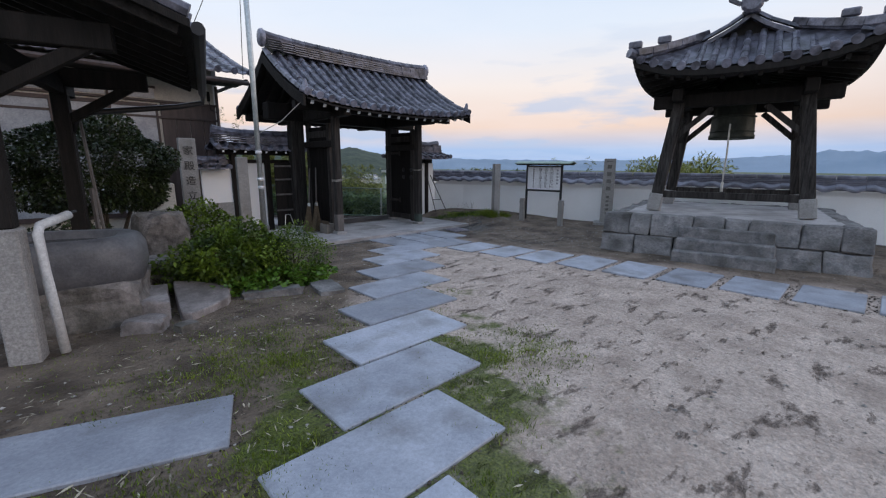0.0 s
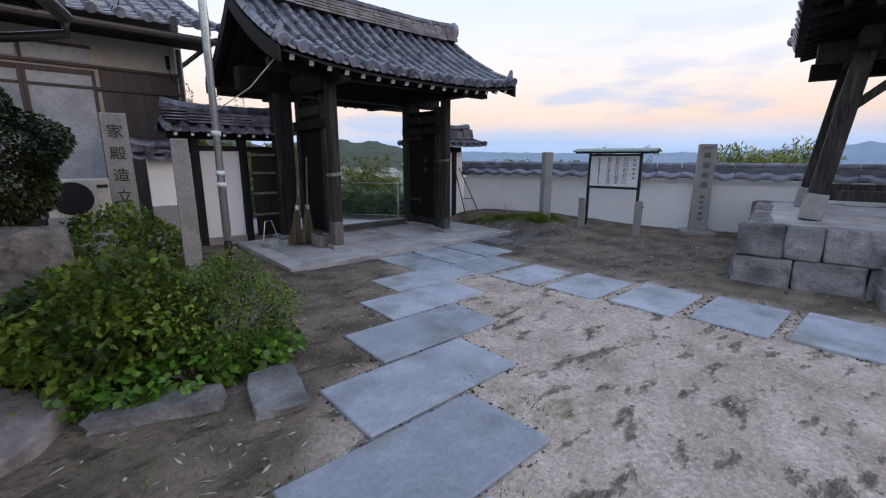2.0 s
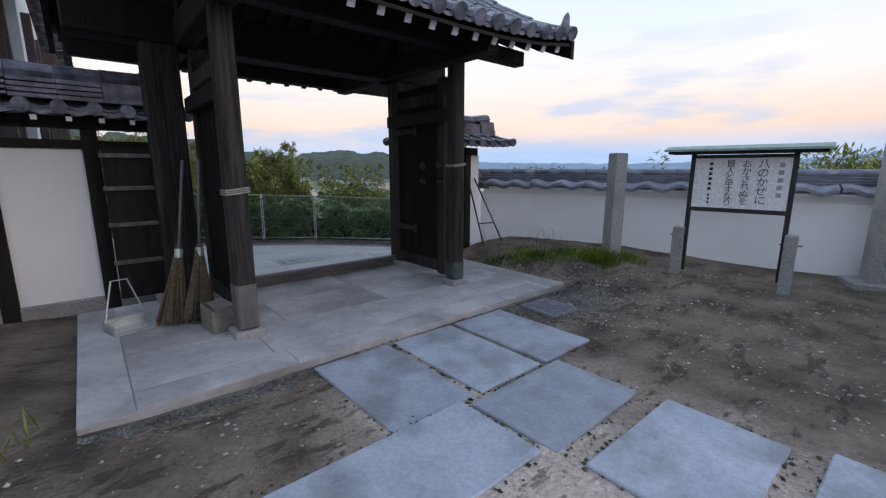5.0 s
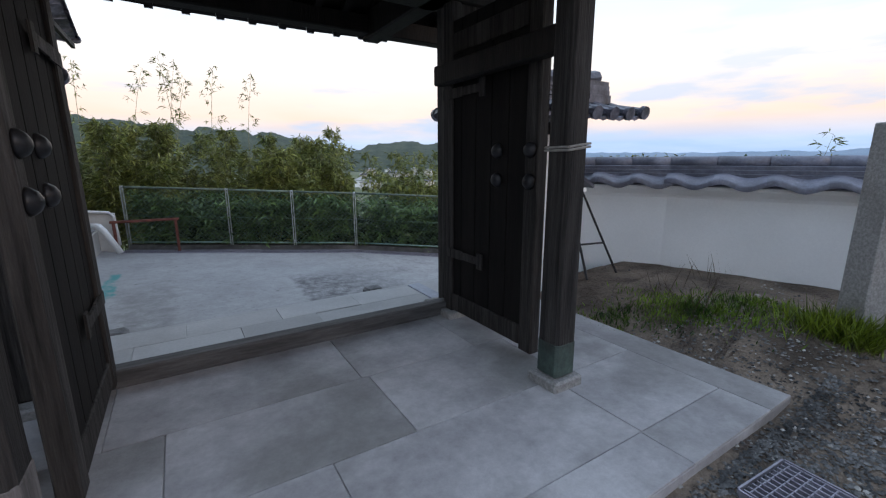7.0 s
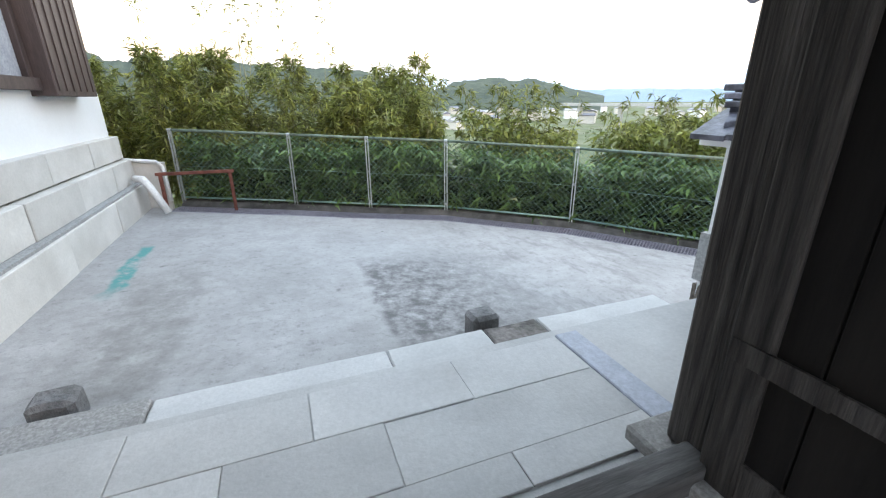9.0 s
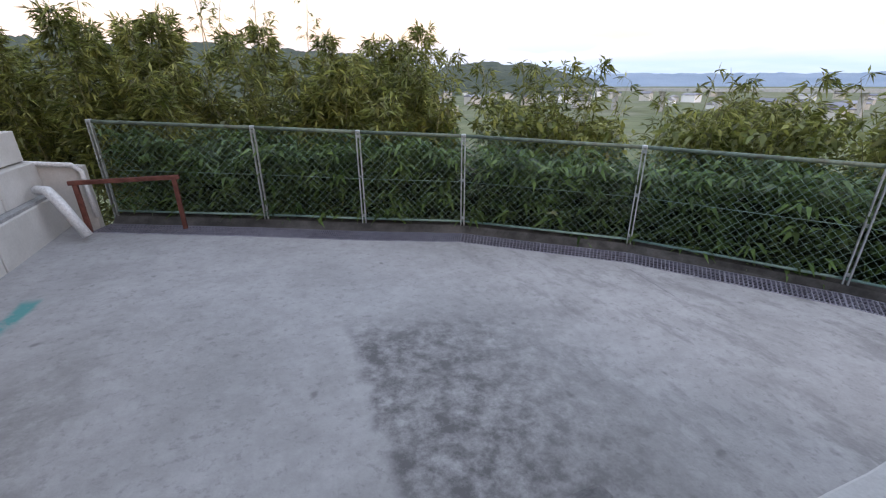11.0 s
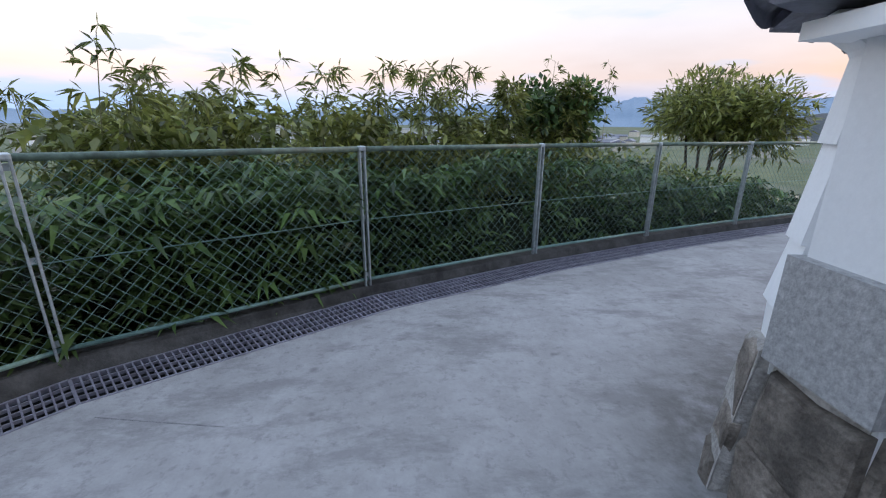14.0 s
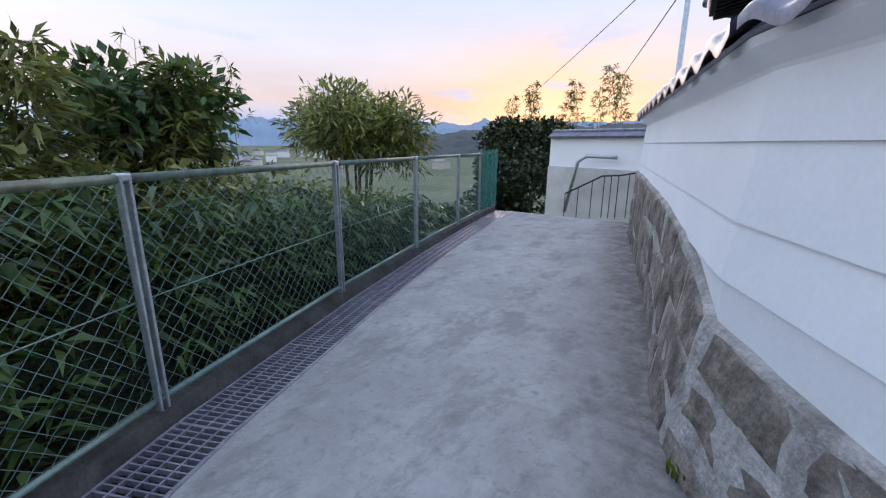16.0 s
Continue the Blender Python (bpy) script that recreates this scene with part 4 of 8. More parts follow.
        for y in (9.06, 8.73):
            for z in (1.23, 1.42):
                bm = bmesh.new(); lathe(bm, [(0.05, 0), (0.048, 0.012), (0.036, 0.03), (0.015, 0.042)], 14)
                bmesh.ops.transform(bm, matrix=pose(x + s * (0.025 if y > 9 else 0.04), y, z, 0, 90 * s, 0), verts=bm.verts)
                part("stud", bm, M_BLACKMETAL, d, "domed iron stud", smooth=True)
    return g


build_gate()


# ---- boundary wall ----
def mitre(line, i):
    """Outward direction at a point of a plan line, lengthened so that offsets stay parallel."""
    p = [Vector(q) for q in line]
    a = (p[i] - p[i - 1]).normalized() if i else None
    b = (p[i + 1] - p[i]).normalized() if i + 1 < len(p) else None
    a, b = a or b, b or a
    na, nb = Vector((-a.y, a.x)), Vector((-b.y, b.x))
    m = (na + nb).normalized()
    return m / max(0.5, m.dot(na))


def strip_along(bm, line, prof, close=True):
    """Sweeps a section (offset to the left of the line, z) along a plan line."""
    rings = []
    for i, p in enumerate(line):
        n = mitre(line, i)
        rings.append([bm.verts.new((p[0] + n.x * o, p[1] + n.y * o, z)) for o, z in prof])
    m = len(prof)
    for a, b in zip(rings, rings[1:]):
        for k in range(m if close else m - 1):
            bm.faces.new((a[k], b[k], b[(k + 1) % m], a[(k + 1) % m]))
    if close:
        bm.faces.new(rings[0]); bm.faces.new(rings[-1][::-1])


def resample(line, step):
    out = []
    for (x0, y0), (x1, y1) in zip(line, line[1:]):
        n = max(1, int(math.hypot(x1 - x0, y1 - y0) / step))
        out += [(x0 + (x1 - x0) * k / n, y0 + (y1 - y0) * k / n) for k in range(n)]
    return out + [line[-1]]


MID = [(x - mitre(WALL, i).x * 0.2, y - mitre(WALL, i).y * 0.2) for i, (x, y) in enumerate(WALL)]
ROOF = [(9.19, 11.38)] + MID[2:]


def lay_stones(parent, line, foot, top, batter, rows, width, seed):
    """Rough stones in uneven courses on the face of a plan line, each bulging from the mortar; sloping joints."""
    rng = random.Random(seed)
    for (x0, y0), (x1, y1) in zip(line, line[1:]):
        L = math.hypot(x1 - x0, y1 - y0)
        t = Vector((x1 - x0, y1 - y0)) / L
        n = Vector((-t.y, t.x))
        cols = max(1, round(L / width))

        def at(u, v, out):
            x, y = x0 + t.x * u * L, y0 + t.y * u * L
            lo, hi = yard_z(x, y) - 0.12, top(x, y)
            o = foot(x, y) * (1 - v) + batter(v) + out
            return Vector((x + n.x * o, y + n.y * o, lo + (hi - lo) * v))
        for r in range(rows):
            cuts = [0.0] + [(c + rng.uniform(-0.3, 0.3) + 0.25 * (r % 2)) / cols for c in range(1, cols)] + [1.0]
            va = [r / rows + (rng.uniform(-0.09, 0.09) if r else 0) for _ in cuts]
            vb = [(r + 1) / rows + (rng.uniform(-0.09, 0.09) if r < rows - 1 else -0.02) for _ in cuts]
            for k in range(len(cuts) - 1):
                lean = rng.uniform(-0.12, 0.12) / cols
                c = [(cuts[k], va[k]), (cuts[k + 1], va[k + 1]), (cuts[k + 1] + lean, vb[k + 1]), (cuts[k] + lean * 0.6, vb[k])]
                mid = (sum(q[0] for q in c) / 4, sum(q[1] for q in c) / 4)
                ring = []
                for q, q2 in zip(c, c[1:] + c[:1]):
                    ring += [q, ((q[0] + q2[0]) / 2 + rng.uniform(-0.03, 0.03) / cols, (q[1] + q2[1]) / 2 + rng.uniform(-0.03, 0.03))]
                bm = bmesh.new()
                lv = []
                for shrink, out in ((0.93, -0.02), (0.90, 0.014), (0.78, 0.024)):
                    lv.append([bm.verts.new(at(min(1, max(0, mid[0] + (q[0] - mid[0]) * shrink)), min(1, max(0, mid[1] + (q[1] - mid[1]) * shrink)), out + rng.uniform(-0.006, 0.008))) for q in ring])
                for a, b in zip(lv, lv[1:]):
                    for e in range(8):
                        bm.faces.new((a[e], a[(e + 1) % 8], b[(e + 1) % 8], b[e]))
                cv = bm.verts.new(at(*mid, 0.03 + rng.uniform(-0.01, 0.012)))
                for e in range(8):
                    bm.faces.new((lv[-1][e], lv[-1][(e + 1) % 8], cv))
                part("stone", bm, M_RUBBLE, parent)


def build_wall():
    bm = bmesh.new()
    strip_along(bm, MID, [(-0.17, -0.2), (0.19, -0.1), (0.20, 0.139), (0.215, 0.14), (0.18, 0.379), (0.195, 0.38), (0.16, 0.699), (0.175, 0.70), (0.14, 1.08), (-0.14, 1.08)])
    w = part("wall_east", bm, M_PLASTER)
    tagged(w, "white plastered boundary wall with a tiled coping", "wall", kind="structure")
    # coved plaster under the tiles
    bm = bmesh.new()
    strip_along(bm, MID, [(-0.14, 0.93), (-0.16, 0.97), (-0.24, 1.035), (-0.25, 1.07), (0.25, 1.07), (0.24, 1.035), (0.16, 0.97), (0.14, 0.93)])
    part("cornice", bm, M_PLASTER, w)
    bm = bmesh.new()
    strip_along(bm, ROOF, [(-0.25, 1.074), (-0.27, 1.084), (-0.17, 1.165), (0.17, 1.165), (0.27, 1.084), (0.25, 1.074)])
    part("coping_bed", bm, M_NEWTILE, w)
    # wave-edged pantiles on both slopes
    bm = bmesh.new()
    n = 12
    prof = [(0.45 * k / n, math.sin(6.28319 * k / n + 0.6)) for k in range(n + 1)]
    rows_ = [[bm.verts.new((x, y, z0 + s * w)) for x, w in prof] for y, z0, s in ((0.004, -0.05, 0.034), (0.0, -0.005, 0.036), (0.012, 0.012, 0.036), (0.10, 0.05, 0.03), (0.19, 0.085, 0.012))]
    for ra, rb in zip(rows_, rows_[1:]):
        for k in range(n):
            bm.faces.new((ra[k], ra[k + 1], rb[k + 1], rb[k]))
    pant = mesh_of(bm, "pantile", M_NEWTILE, True)
    for z, hw in ((1.17, 0.17), (1.21, 0.15), (1.25, 0.125)):
        bmc = bmesh.new(); strip_along(bmc, ROOF, [(-hw, z), (-hw, z + 0.036), (-hw + 0.02, z + 0.042), (hw - 0.02, z + 0.042), (hw, z + 0.036), (hw, z)])
        part("ridge_course", bmc, M_NEWTILE, w)
    bm = bmesh.new(); tube(bm, [(0, 0, 0), (0.45, 0, 0)], 0.072, 10, 0.068)
    cap = mesh_of(bm, "ridge_tile", M_NEWTILE, True)
    for (x0, y0), (x1, y1) in list(zip(ROOF, ROOF[1:])):
        L = math.hypot(x1 - x0, y1 - y0)
        ang = math.degrees(math.atan2(y1 - y0, x1 - x0))
        k = max(1, round(L / 0.45))
        for i in range(k):
            for s in (1, -1):
                base = pose(x0, y0, 0, 0, 0, ang) @ pose(i * L / k, 0, 0)
                if s < 0:
                    m = base @ pose(L / k, 0.32, 1.12, 0, 0, 180)
                else:
                    m = base @ pose(0, -0.32, 1.12)
                piece("pantile", pant, w, m @ pose(0, 0, random.uniform(-0.003, 0.004)))
            piece("ridge_tile", cap, w, pose(x0, y0, 1.325, 0, 0, ang) @ pose(i * L / k, 0, 0))
    # rubble footing on the ramp side: mortar core with rough stones standing out of it
    top = lambda x, y: float(np.interp(-y, [-11.25, -10.4, -9.7, -9.15, -8.0, -6.0, 2.0], [0.0, -0.07, -0.05, 0.14, 0.22, 0.26, 0.28]))
    spread = lambda x, y: float(np.interp(-y, [-11.25, -10.0, -9.2, -8.6, -7.5], [0.07, 0.13, 0.13, 0.06, 0.03]))      # the foot spreads at the bend
    line = resample(WALL[:6], 0.4)
    bm = bmesh.new()
    rings = []
    for i, p in enumerate(line):
        n_ = mitre(line, i)
        zt, sp = top(*p), spread(*p)
        rings.append([bm.verts.new((p[0] + n_.x * o, p[1] + n_.y * o, z)) for o, z in ((0.03 + sp, -1.6), (0.03 + sp, -0.8), (0.03 + sp * 0.5, -0.4), (0.03, zt - 0.02), (0.015, zt), (-0.25, zt), (-0.25, -1.6))])
    for a_, b_ in zip(rings, rings[1:]):
        for k in range(7):
            bm.faces.new((a_[k], b_[k], b_[(k + 1) % 7], a_[(k + 1) % 7]))
    bm.faces.new(rings[0])
    bmesh.ops.subdivide_edges(bm, edges=bm.edges[:], cuts=2, use_grid_fill=True)
    rough_bm(bm, 0.012, 6.0)
    f = part("wall_footing", bm, M_MORTAR)
    tagged(f, "rough stone and mortar footing under the white wall", "wall footing", kind="structure")
    lay_stones(f, WALL[:5], spread, top, lambda v: 0.012, 3, 0.52, 17)


build_wall()


# ---- flanks of the gate, wing wall ----
def build_flanks():
    # west flank: white panel and boarded panel between black posts
    f = thing("gate_flank", "white and dark boarded flank wall beside the gate under a small tiled roof", "wall", GATE_M, kind="structure")
    y = 10.12
    bm = bmesh.new(); box(bm, 2.7, y - 0.08, -0.1, 4.5, y + 0.12, 0.14, bev=0.01); part("footing", bm, M_GRANITE, f)
    for x in (3.36, 4.08):
        bm = bmesh.new(); box(bm, x - 0.06, y - 0.09, 0.0, x + 0.06, y + 0.07, 1.95, bev=0.008); part("post", bm, M_DARKWOOD, f)
    bm = bmesh.new(); box(bm, 3.42, y - 0.03, 0.14, 4.02, y + 0.03, 1.56); part("plaster_panel", bm, M_PLASTER, f)
    bm = bmesh.new(); box(bm, 2.9, y - 0.06, 1.56, 4.7, y + 0.06, 1.64, bev=0.006); part("rail", bm, M_DARKWOOD, f)
    bm = bmesh.new(); box(bm, 2.72, y - 0.02, 0.72, 3.30, y + 0.06, 1.45); part("plaster_panel", bm, M_PLASTER, f)
    bm = bmesh.new(); box(bm, 2.72, y - 0.05, 0.0, 3.30, y + 0.06, 0.72); part("render_base", bm, M_RENDER, f)
    bm = bmesh.new()
    for k in range(4):
        box(bm, 4.14, y - 0.30, 0.14 + 0.36 * k, 4.52, y - 0.27, 0.14 + 0.36 * (k + 1) - 0.006, bev=0.003)
    part("boards", bm, M_DARKWOOD, f)
    for z in (0.5, 0.86, 1.2, 1.5):
        bm = bmesh.new(); box(bm, 4.12, y - 0.33, z - 0.02, 4.54, y - 0.30, z + 0.02, bev=0.004); part("batten", bm, M_GREYWOOD, f)
    tile_roof(f, 2.98, 4.84, 10.08, (9.72, 10.44), 2.26, 1.86, 9, sag=0.03, r=0.05, tiles=2, ridge_h=0.26, tip=0.0)
    for k in range(8):
        x = 3.08 + 0.22 * k
        bm = bmesh.new(); beam(bm, (x, 10.3, 1.9), (x, 9.76, 1.8), 0.04, 0.045, 0); r = part("rafter", bm, M_DARKWOOD, f)
        bm = bmesh.new(); beam(bm, (x, 9.76, 1.8), (x, 9.75, 1.798), 0.041, 0.04, 0); part("rafter_end", bm, M_WHITEPAINT, r)
    bm = bmesh.new(); box(bm, 3.0, 10.0, 1.74, 4.8, 10.16, 1.84, bev=0.005); part("plate", bm, M_DARKWOOD, f)
    # small tiled wall end west of it
    tile_roof(f, 2.5, 3.2, 10.1, (9.82, 10.38), 1.68, 1.46, 4, sag=0.02, r=0.045, tiles=2, ridge_h=0.14, tip=0.0)
    # east flank
    e = thing("gate_flank", "white plastered flank wall with a small tiled roof east of the gate", "wall", GATE_M, kind="structure")
    bm = bmesh.new(); box(bm, 7.55, 9.82, -0.1, 9.0, 10.04, 1.6, bev=0.01); part("plaster_panel", bm, M_PLASTER, e)
    bm = bmesh.new(); box(bm, 7.58, 9.78, 0, 7.7, 10.08, 1.72, bev=0.006); part("post", bm, M_DARKWOOD, e)
    bm = bmesh.new(); box(bm, 8.66, 9.78, 0, 8.78, 10.08, 1.72, bev=0.006); part("post", bm, M_DARKWOOD, e)
    bm = bmesh.new(); box(bm, 7.5, 9.85, 1.6, 9.0, 10.0, 1.72, bev=0.006); part("plate", bm, M_DARKWOOD, e)
    tile_roof(e, 7.66, 9.28, 9.93, (9.36, 10.5), 2.2, 1.74, 8, sag=0.04, r=0.055, tiles=2, ridge_h=0.26, tip=0.03)
    # wing wall running out from the gate
    w = thing("wing_wall", "white plastered wing wall on a grey cement base with a tiled coping", "wall", kind="structure")
    bm = bmesh.new(); prism(bm, [(9.035, 10.12), (9.375, 10.12), (9.375, 11.245), (9.035, 11.245)], -0.2, 1.0); part("plaster_panel", bm, M_PLASTER, w)
    bm = bmesh.new(); prism(bm, [(9.02, 10.12), (9.3, 10.12), (9.40, 11.29), (9.02, 11.29)], -0.03, 0.35); part("render_base", bm, M_RENDER, w)
    bm = bmesh.new(); box(bm, 9.01, 10.2, 0.36, 9.04, 10.95, 0.98, bev=0.005); part("recess_panel", bm, M_RENDER, w)
    for b_ in ((10.95, 0.36, 10.99, 0.99), (10.16, 0.36, 10.2, 0.99), (10.2, 0.95, 10.95, 0.99)):
        bm = bmesh.new(); box(bm, 9.0, b_[0], b_[1], 9.03, b_[2], b_[3]); part("frame_bar", bm, M_DARKWOOD, w)
    bm = bmesh.new(); prism(bm, [(9.05, 10.12), (9.3, 10.12), (9.38, 11.25), (9.05, 11.25)], -0.85, -0.03); rubble = part("rubble_base", bm, M_MORTAR, w)
    lay_stones(rubble, [(9.04, 10.2), (9.03, 11.26), (9.40, 11.27)], lambda x, y: 0.0, lambda x, y: -0.035, lambda v: 0.0, 2, 0.36, 41)
    bm = bmesh.new(); prism(bm, [(8.93, 10.12), (9.45, 10.12), (9.45, 11.38), (8.93, 11.38)], 0.99, 1.04); part("cornice", bm, M_PLASTER, w)
    bm = bmesh.new()
    for s in (-1, 1):
        for k in range(5):
            y0 = 10.1 + 0.26 * k
            q = [(9.2, y0, 1.26), (9.2, y0 + 0.25, 1.26), (9.2 + s * 0.36, y0 + 0.25, 1.07), (9.2 + s * 0.36, y0, 1.07)]
            a = [bm.verts.new(Vector(p) + Vector((0, 0, 0.01 * (k % 2)))) for p in q]; b = [bm.verts.new(v.co - Vector((0, 0, 0.035))) for v in a]
            bm.faces.new(a); bm.faces.new(b[::-1])
            for j in range(4):
                bm.faces.new((a[j], a[(j + 1) % 4], b[(j + 1) % 4], b[j]))
    tagged(part("flat_tiles", bm, M_TILE, w), kind="stuff")
    for c in range(3):
        for k in range(4):
            bm = bmesh.new(); box(bm, 9.2 - 0.17 + 0.02 * c, 10.1 + 0.32 * k, 1.24 + 0.055 * c, 9.2 + 0.17 - 0.02 * c, 10.4 + 0.32 * k + 0.03 * (c - 1), 1.285 + 0.055 * c, bev=0.008)
            part("ridge_tile", bm, M_TILE, w)


build_flanks()


# ---- fence, kerb and drain ----
def wire_panel(parent, a, b, z0, h):
    """Woven chain-link wire between two posts: zigzag strands in a plane."""
    a, b = Vector(a), Vector(b)
    d = (b - a); L = d.length; d = d / L
    zs = (z0[1] - z0[0]) / L
    nrm = Vector((-d.y, d.x, 0))
    A, r = 0.046, 0.0019
    nz_ = int(h / A)
    V, F = [], []
    for s in range(int(L / A)):
        pts = []
        for k in range(nz_ + 1):
            o = min(L, (s + (k + s) % 2) * A)
            pts.append(a + d * o + Vector((0, 0, z0[0] + zs * o + k * h / nz_)) + nrm * (0.003 if k % 2 else -0.003))
        for p, q in zip(pts, pts[1:]):
            t = (q - p).normalized()
            u = nrm * r; v = t.cross(nrm) * r
            base = len(V)
            for e in (p, q):
                V += [tuple(e + u), tuple(e - u * 0.5 + v * 0.87), tuple(e - u * 0.5 - v * 0.87)]
            F += [(base, base + 1, base + 4, base + 3), (base + 1, base + 2, base + 5, base + 4), (base + 2, base, base + 3, base + 5)]
    return raw("chain_link_mesh", V, F, M_FENCE, parent)


def build_fence():
    f = thing("chain_link_fence", "green chain-link fence on steel posts along the edge", "fence")
    kz = lambda p: yard_z(*p) + 0.10
    for p, q in zip(FENCE, FENCE[1:]):
        wire_panel(f, (*p, 0), (*q, 0), (kz(p) + 0.04, kz(q) + 0.04), 1.12)
        for dz, r, m, nm in ((1.17, 0.022, M_RAIL, "top_rail"), (0.035, 0.016, M_FENCE, "bottom_rail"), (0.58, 0.0035, M_FENCE, "tension_wire")):
            bm = bmesh.new(); tube(bm, [(*p, kz(p) + dz), (*q, kz(q) + dz)], r, 8); part(nm, bm, m, f, smooth=True)
    for i, p in enumerate(FENCE):
        a, b = Vector(FENCE[max(i - 1, 0)]), Vector(FENCE[min(i + 1, len(FENCE) - 1)])
        ang = math.degrees(math.atan2(b.y - a.y, b.x - a.x))
        bm = bmesh.new()
        for o in (-0.021, 0.021):
            box(bm, o - 0.0075, -0.03, -0.12, o + 0.0075, 0.012, 1.17, bev=0.003)
        for z in (0.06, 0.58, 1.1):
            box(bm, -0.018, 0.0, z, 0.018, 0.008, z + 0.04)
        box(bm, -0.03, -0.035, 1.155, 0.03, 0.025, 1.195, bev=0.008)
        bmesh.ops.transform(bm, matrix=pose(p[0], p[1], kz(p), 0, 0, ang), verts=bm.verts)
        part("post", bm, M_STEEL, f)
    # green shade net on the last panel
    p, q = FENCE[-2], FENCE[-1]
    bm = bmesh.new()
    n = 14
    rows = []
    for k in range(n + 1):
        u = k / n
        x, y = p[0] + (q[0] - p[0]) * u, p[1] + (q[1] - p[1]) * u
        o = 0.03 * math.sin(k * 1.3) - 0.04
        rows.append([bm.verts.new((x + o + (0.006 if t else 0), y + o * 0.4, kz(p) + z)) for z, t in ((0.05, 0), (1.25, 0), (1.25, 1), (0.05, 1))])
    for a, b in zip(rows, rows[1:]):
        for k in range(4):
            bm.faces.new((a[k], b[k], b[(k + 1) % 4], a[(k + 1) % 4]))
    net = mat("green_net", (0.04, 0.20, 0.16), (0.07, 0.30, 0.24), 20, 0.7, 0.3, 200)
    clear, both = net.node_tree.nodes.new("ShaderNodeBsdfTransparent"), net.node_tree.nodes.new("ShaderNodeMixShader")
    both.inputs[0].default_value = 0.4
    net.node_tree.links.new(net.node_tree.nodes["Principled BSDF"].outputs[0], both.inputs[1])
    net.node_tree.links.new(clear.outputs[0], both.inputs[2])
    net.node_tree.links.new(both.outputs[0], net.node_tree.nodes["Material Output"].inputs[0])
    part("shade_net", bm, net, f, "green shade netting tied to the last panel")
    # kerb under the fence
    nv = FENCE_IN
    M_KERB = mat("dirty_kerb", (0.03, 0.028, 0.026), (0.085, 0.08, 0.075), 5, 0.9, 0.5, 50)
    bm = bmesh.new()
    rings = []
    for p, n_, (w0, w1) in zip(FENCE, nv, DRAIN):
        z = yard_z(*p)
        rings.append([bm.verts.new((p[0] + n_.x * o, p[1] + n_.y * o, z + h)) for o, h in ((-0.12, -0.9), (-0.12, 0.08), (0.03, 0.08), (w0 - 0.025, -0.012), (w0 - 0.02, -0.9))])
    for a, b in zip(rings, rings[1:]):
        for k in range(5):
            bm.faces.new((a[k], b[k], b[(k + 1) % 5], a[(k + 1) % 5]))
    tagged(part("kerb", bm, M_KERB), "dirty concrete kerb under the fence", "kerb", kind="structure")
    # gutter trough and steel gratings
    g = thing("drain_grating", "steel grating over a drain channel along the kerb", "grating")
    for (p, q), (n0, n1), ((w0, w1), (v0, v1)) in zip(zip(FENCE, FENCE[1:]), zip(nv, nv[1:]), zip(DRAIN, DRAIN[1:])):
        p, q = Vector(p), Vector(q)
        A0, A1, B0, B1 = p + n0 * w0, p + n0 * w1, q + n1 * v0, q + n1 * v1
        L = (q - p).length
        k = max(2, round(L / 0.98))
        for i in range(k):
            V, F = [], []
            def bar(c0, c1, w, h):
                t = (c1 - c0).normalized(); s = Vector((-t.y, t.x)) * (w / 2)
                b0 = len(V)
                for c in (c0, c1):
                    z = yard_z(c.x, c.y) + 0.006
                    V.extend([(c.x - s.x, c.y - s.y, z), (c.x + s.x, c.y + s.y, z), (c.x + s.x, c.y + s.y, z - h), (c.x - s.x, c.y - s.y, z - h)])
                for j in range(4):
                    F.append((b0 + j, b0 + (j + 1) % 4, b0 + 4 + (j + 1) % 4, b0 + 4 + j))
                F.append((b0, b0 + 1, b0 + 2, b0 + 3)); F.append((b0 + 4, b0 + 5, b0 + 6, b0 + 7))
            u0, u1 = (i + 0.004) / k, (i + 0.996) / k
            a0, a1, b0_, b1_ = A0.lerp(B0, u0), A1.lerp(B1, u0), A0.lerp(B0, u1), A1.lerp(B1, u1)
            bar(a0, b0_, 0.016, 0.03); bar(a1, b1_, 0.016, 0.03)
            for j in range(1, 4):
                bar(a0.lerp(a1, j / 4), b0_.lerp(b1_, j / 4), 0.009, 0.02)
            nb = 24
            for j in range(nb + 1):
                bar(a0.lerp(b0_, j / nb), a1.lerp(b1_, j / nb), 0.009, 0.03)
            raw("grate_panel", V, F, M_GRATE, g)
    bm = bmesh.new()
    rings = []
    for p, n_, (w0, w1) in zip(FENCE, nv, DRAIN):
        z = yard_z(*p)
        rings.append([bm.verts.new((p[0] + n_.x * o, p[1] + n_.y * o, z + h)) for o, h in ((w0 - 0.02, -0.02), (w0 - 0.01, -0.3), (w1 + 0.01, -0.3), (w1 + 0.012, 0.004), (w1 + 0.045, 0.004), (w1 + 0.047, -0.4), (w0 - 0.04, -0.4))])
    for a, b in zip(rings, rings[1:]):
        for k in range(6):
            bm.faces.new((a[k], b[k], b[k + 1], a[k + 1]))
    tagged(part("drain_channel", bm, M_KERB), "concrete drain channel below the grating", "drain", kind="structure")
    # drain under the spouting at the west end: rusty barrier
    b = thing("iron_barrier", "low rusty angle-iron barrier by the downpipe", "barrier")
    for x, y in ((4.28, 17.02), (5.3, 16.92)):
        bm = bmesh.new(); beam(bm, (x, y, yard_z(x, y)), (x, y, 0.2), 0.05, 0.05, 0.004, up=(0, 1, 0)); part("post", bm, M_RUST, b)
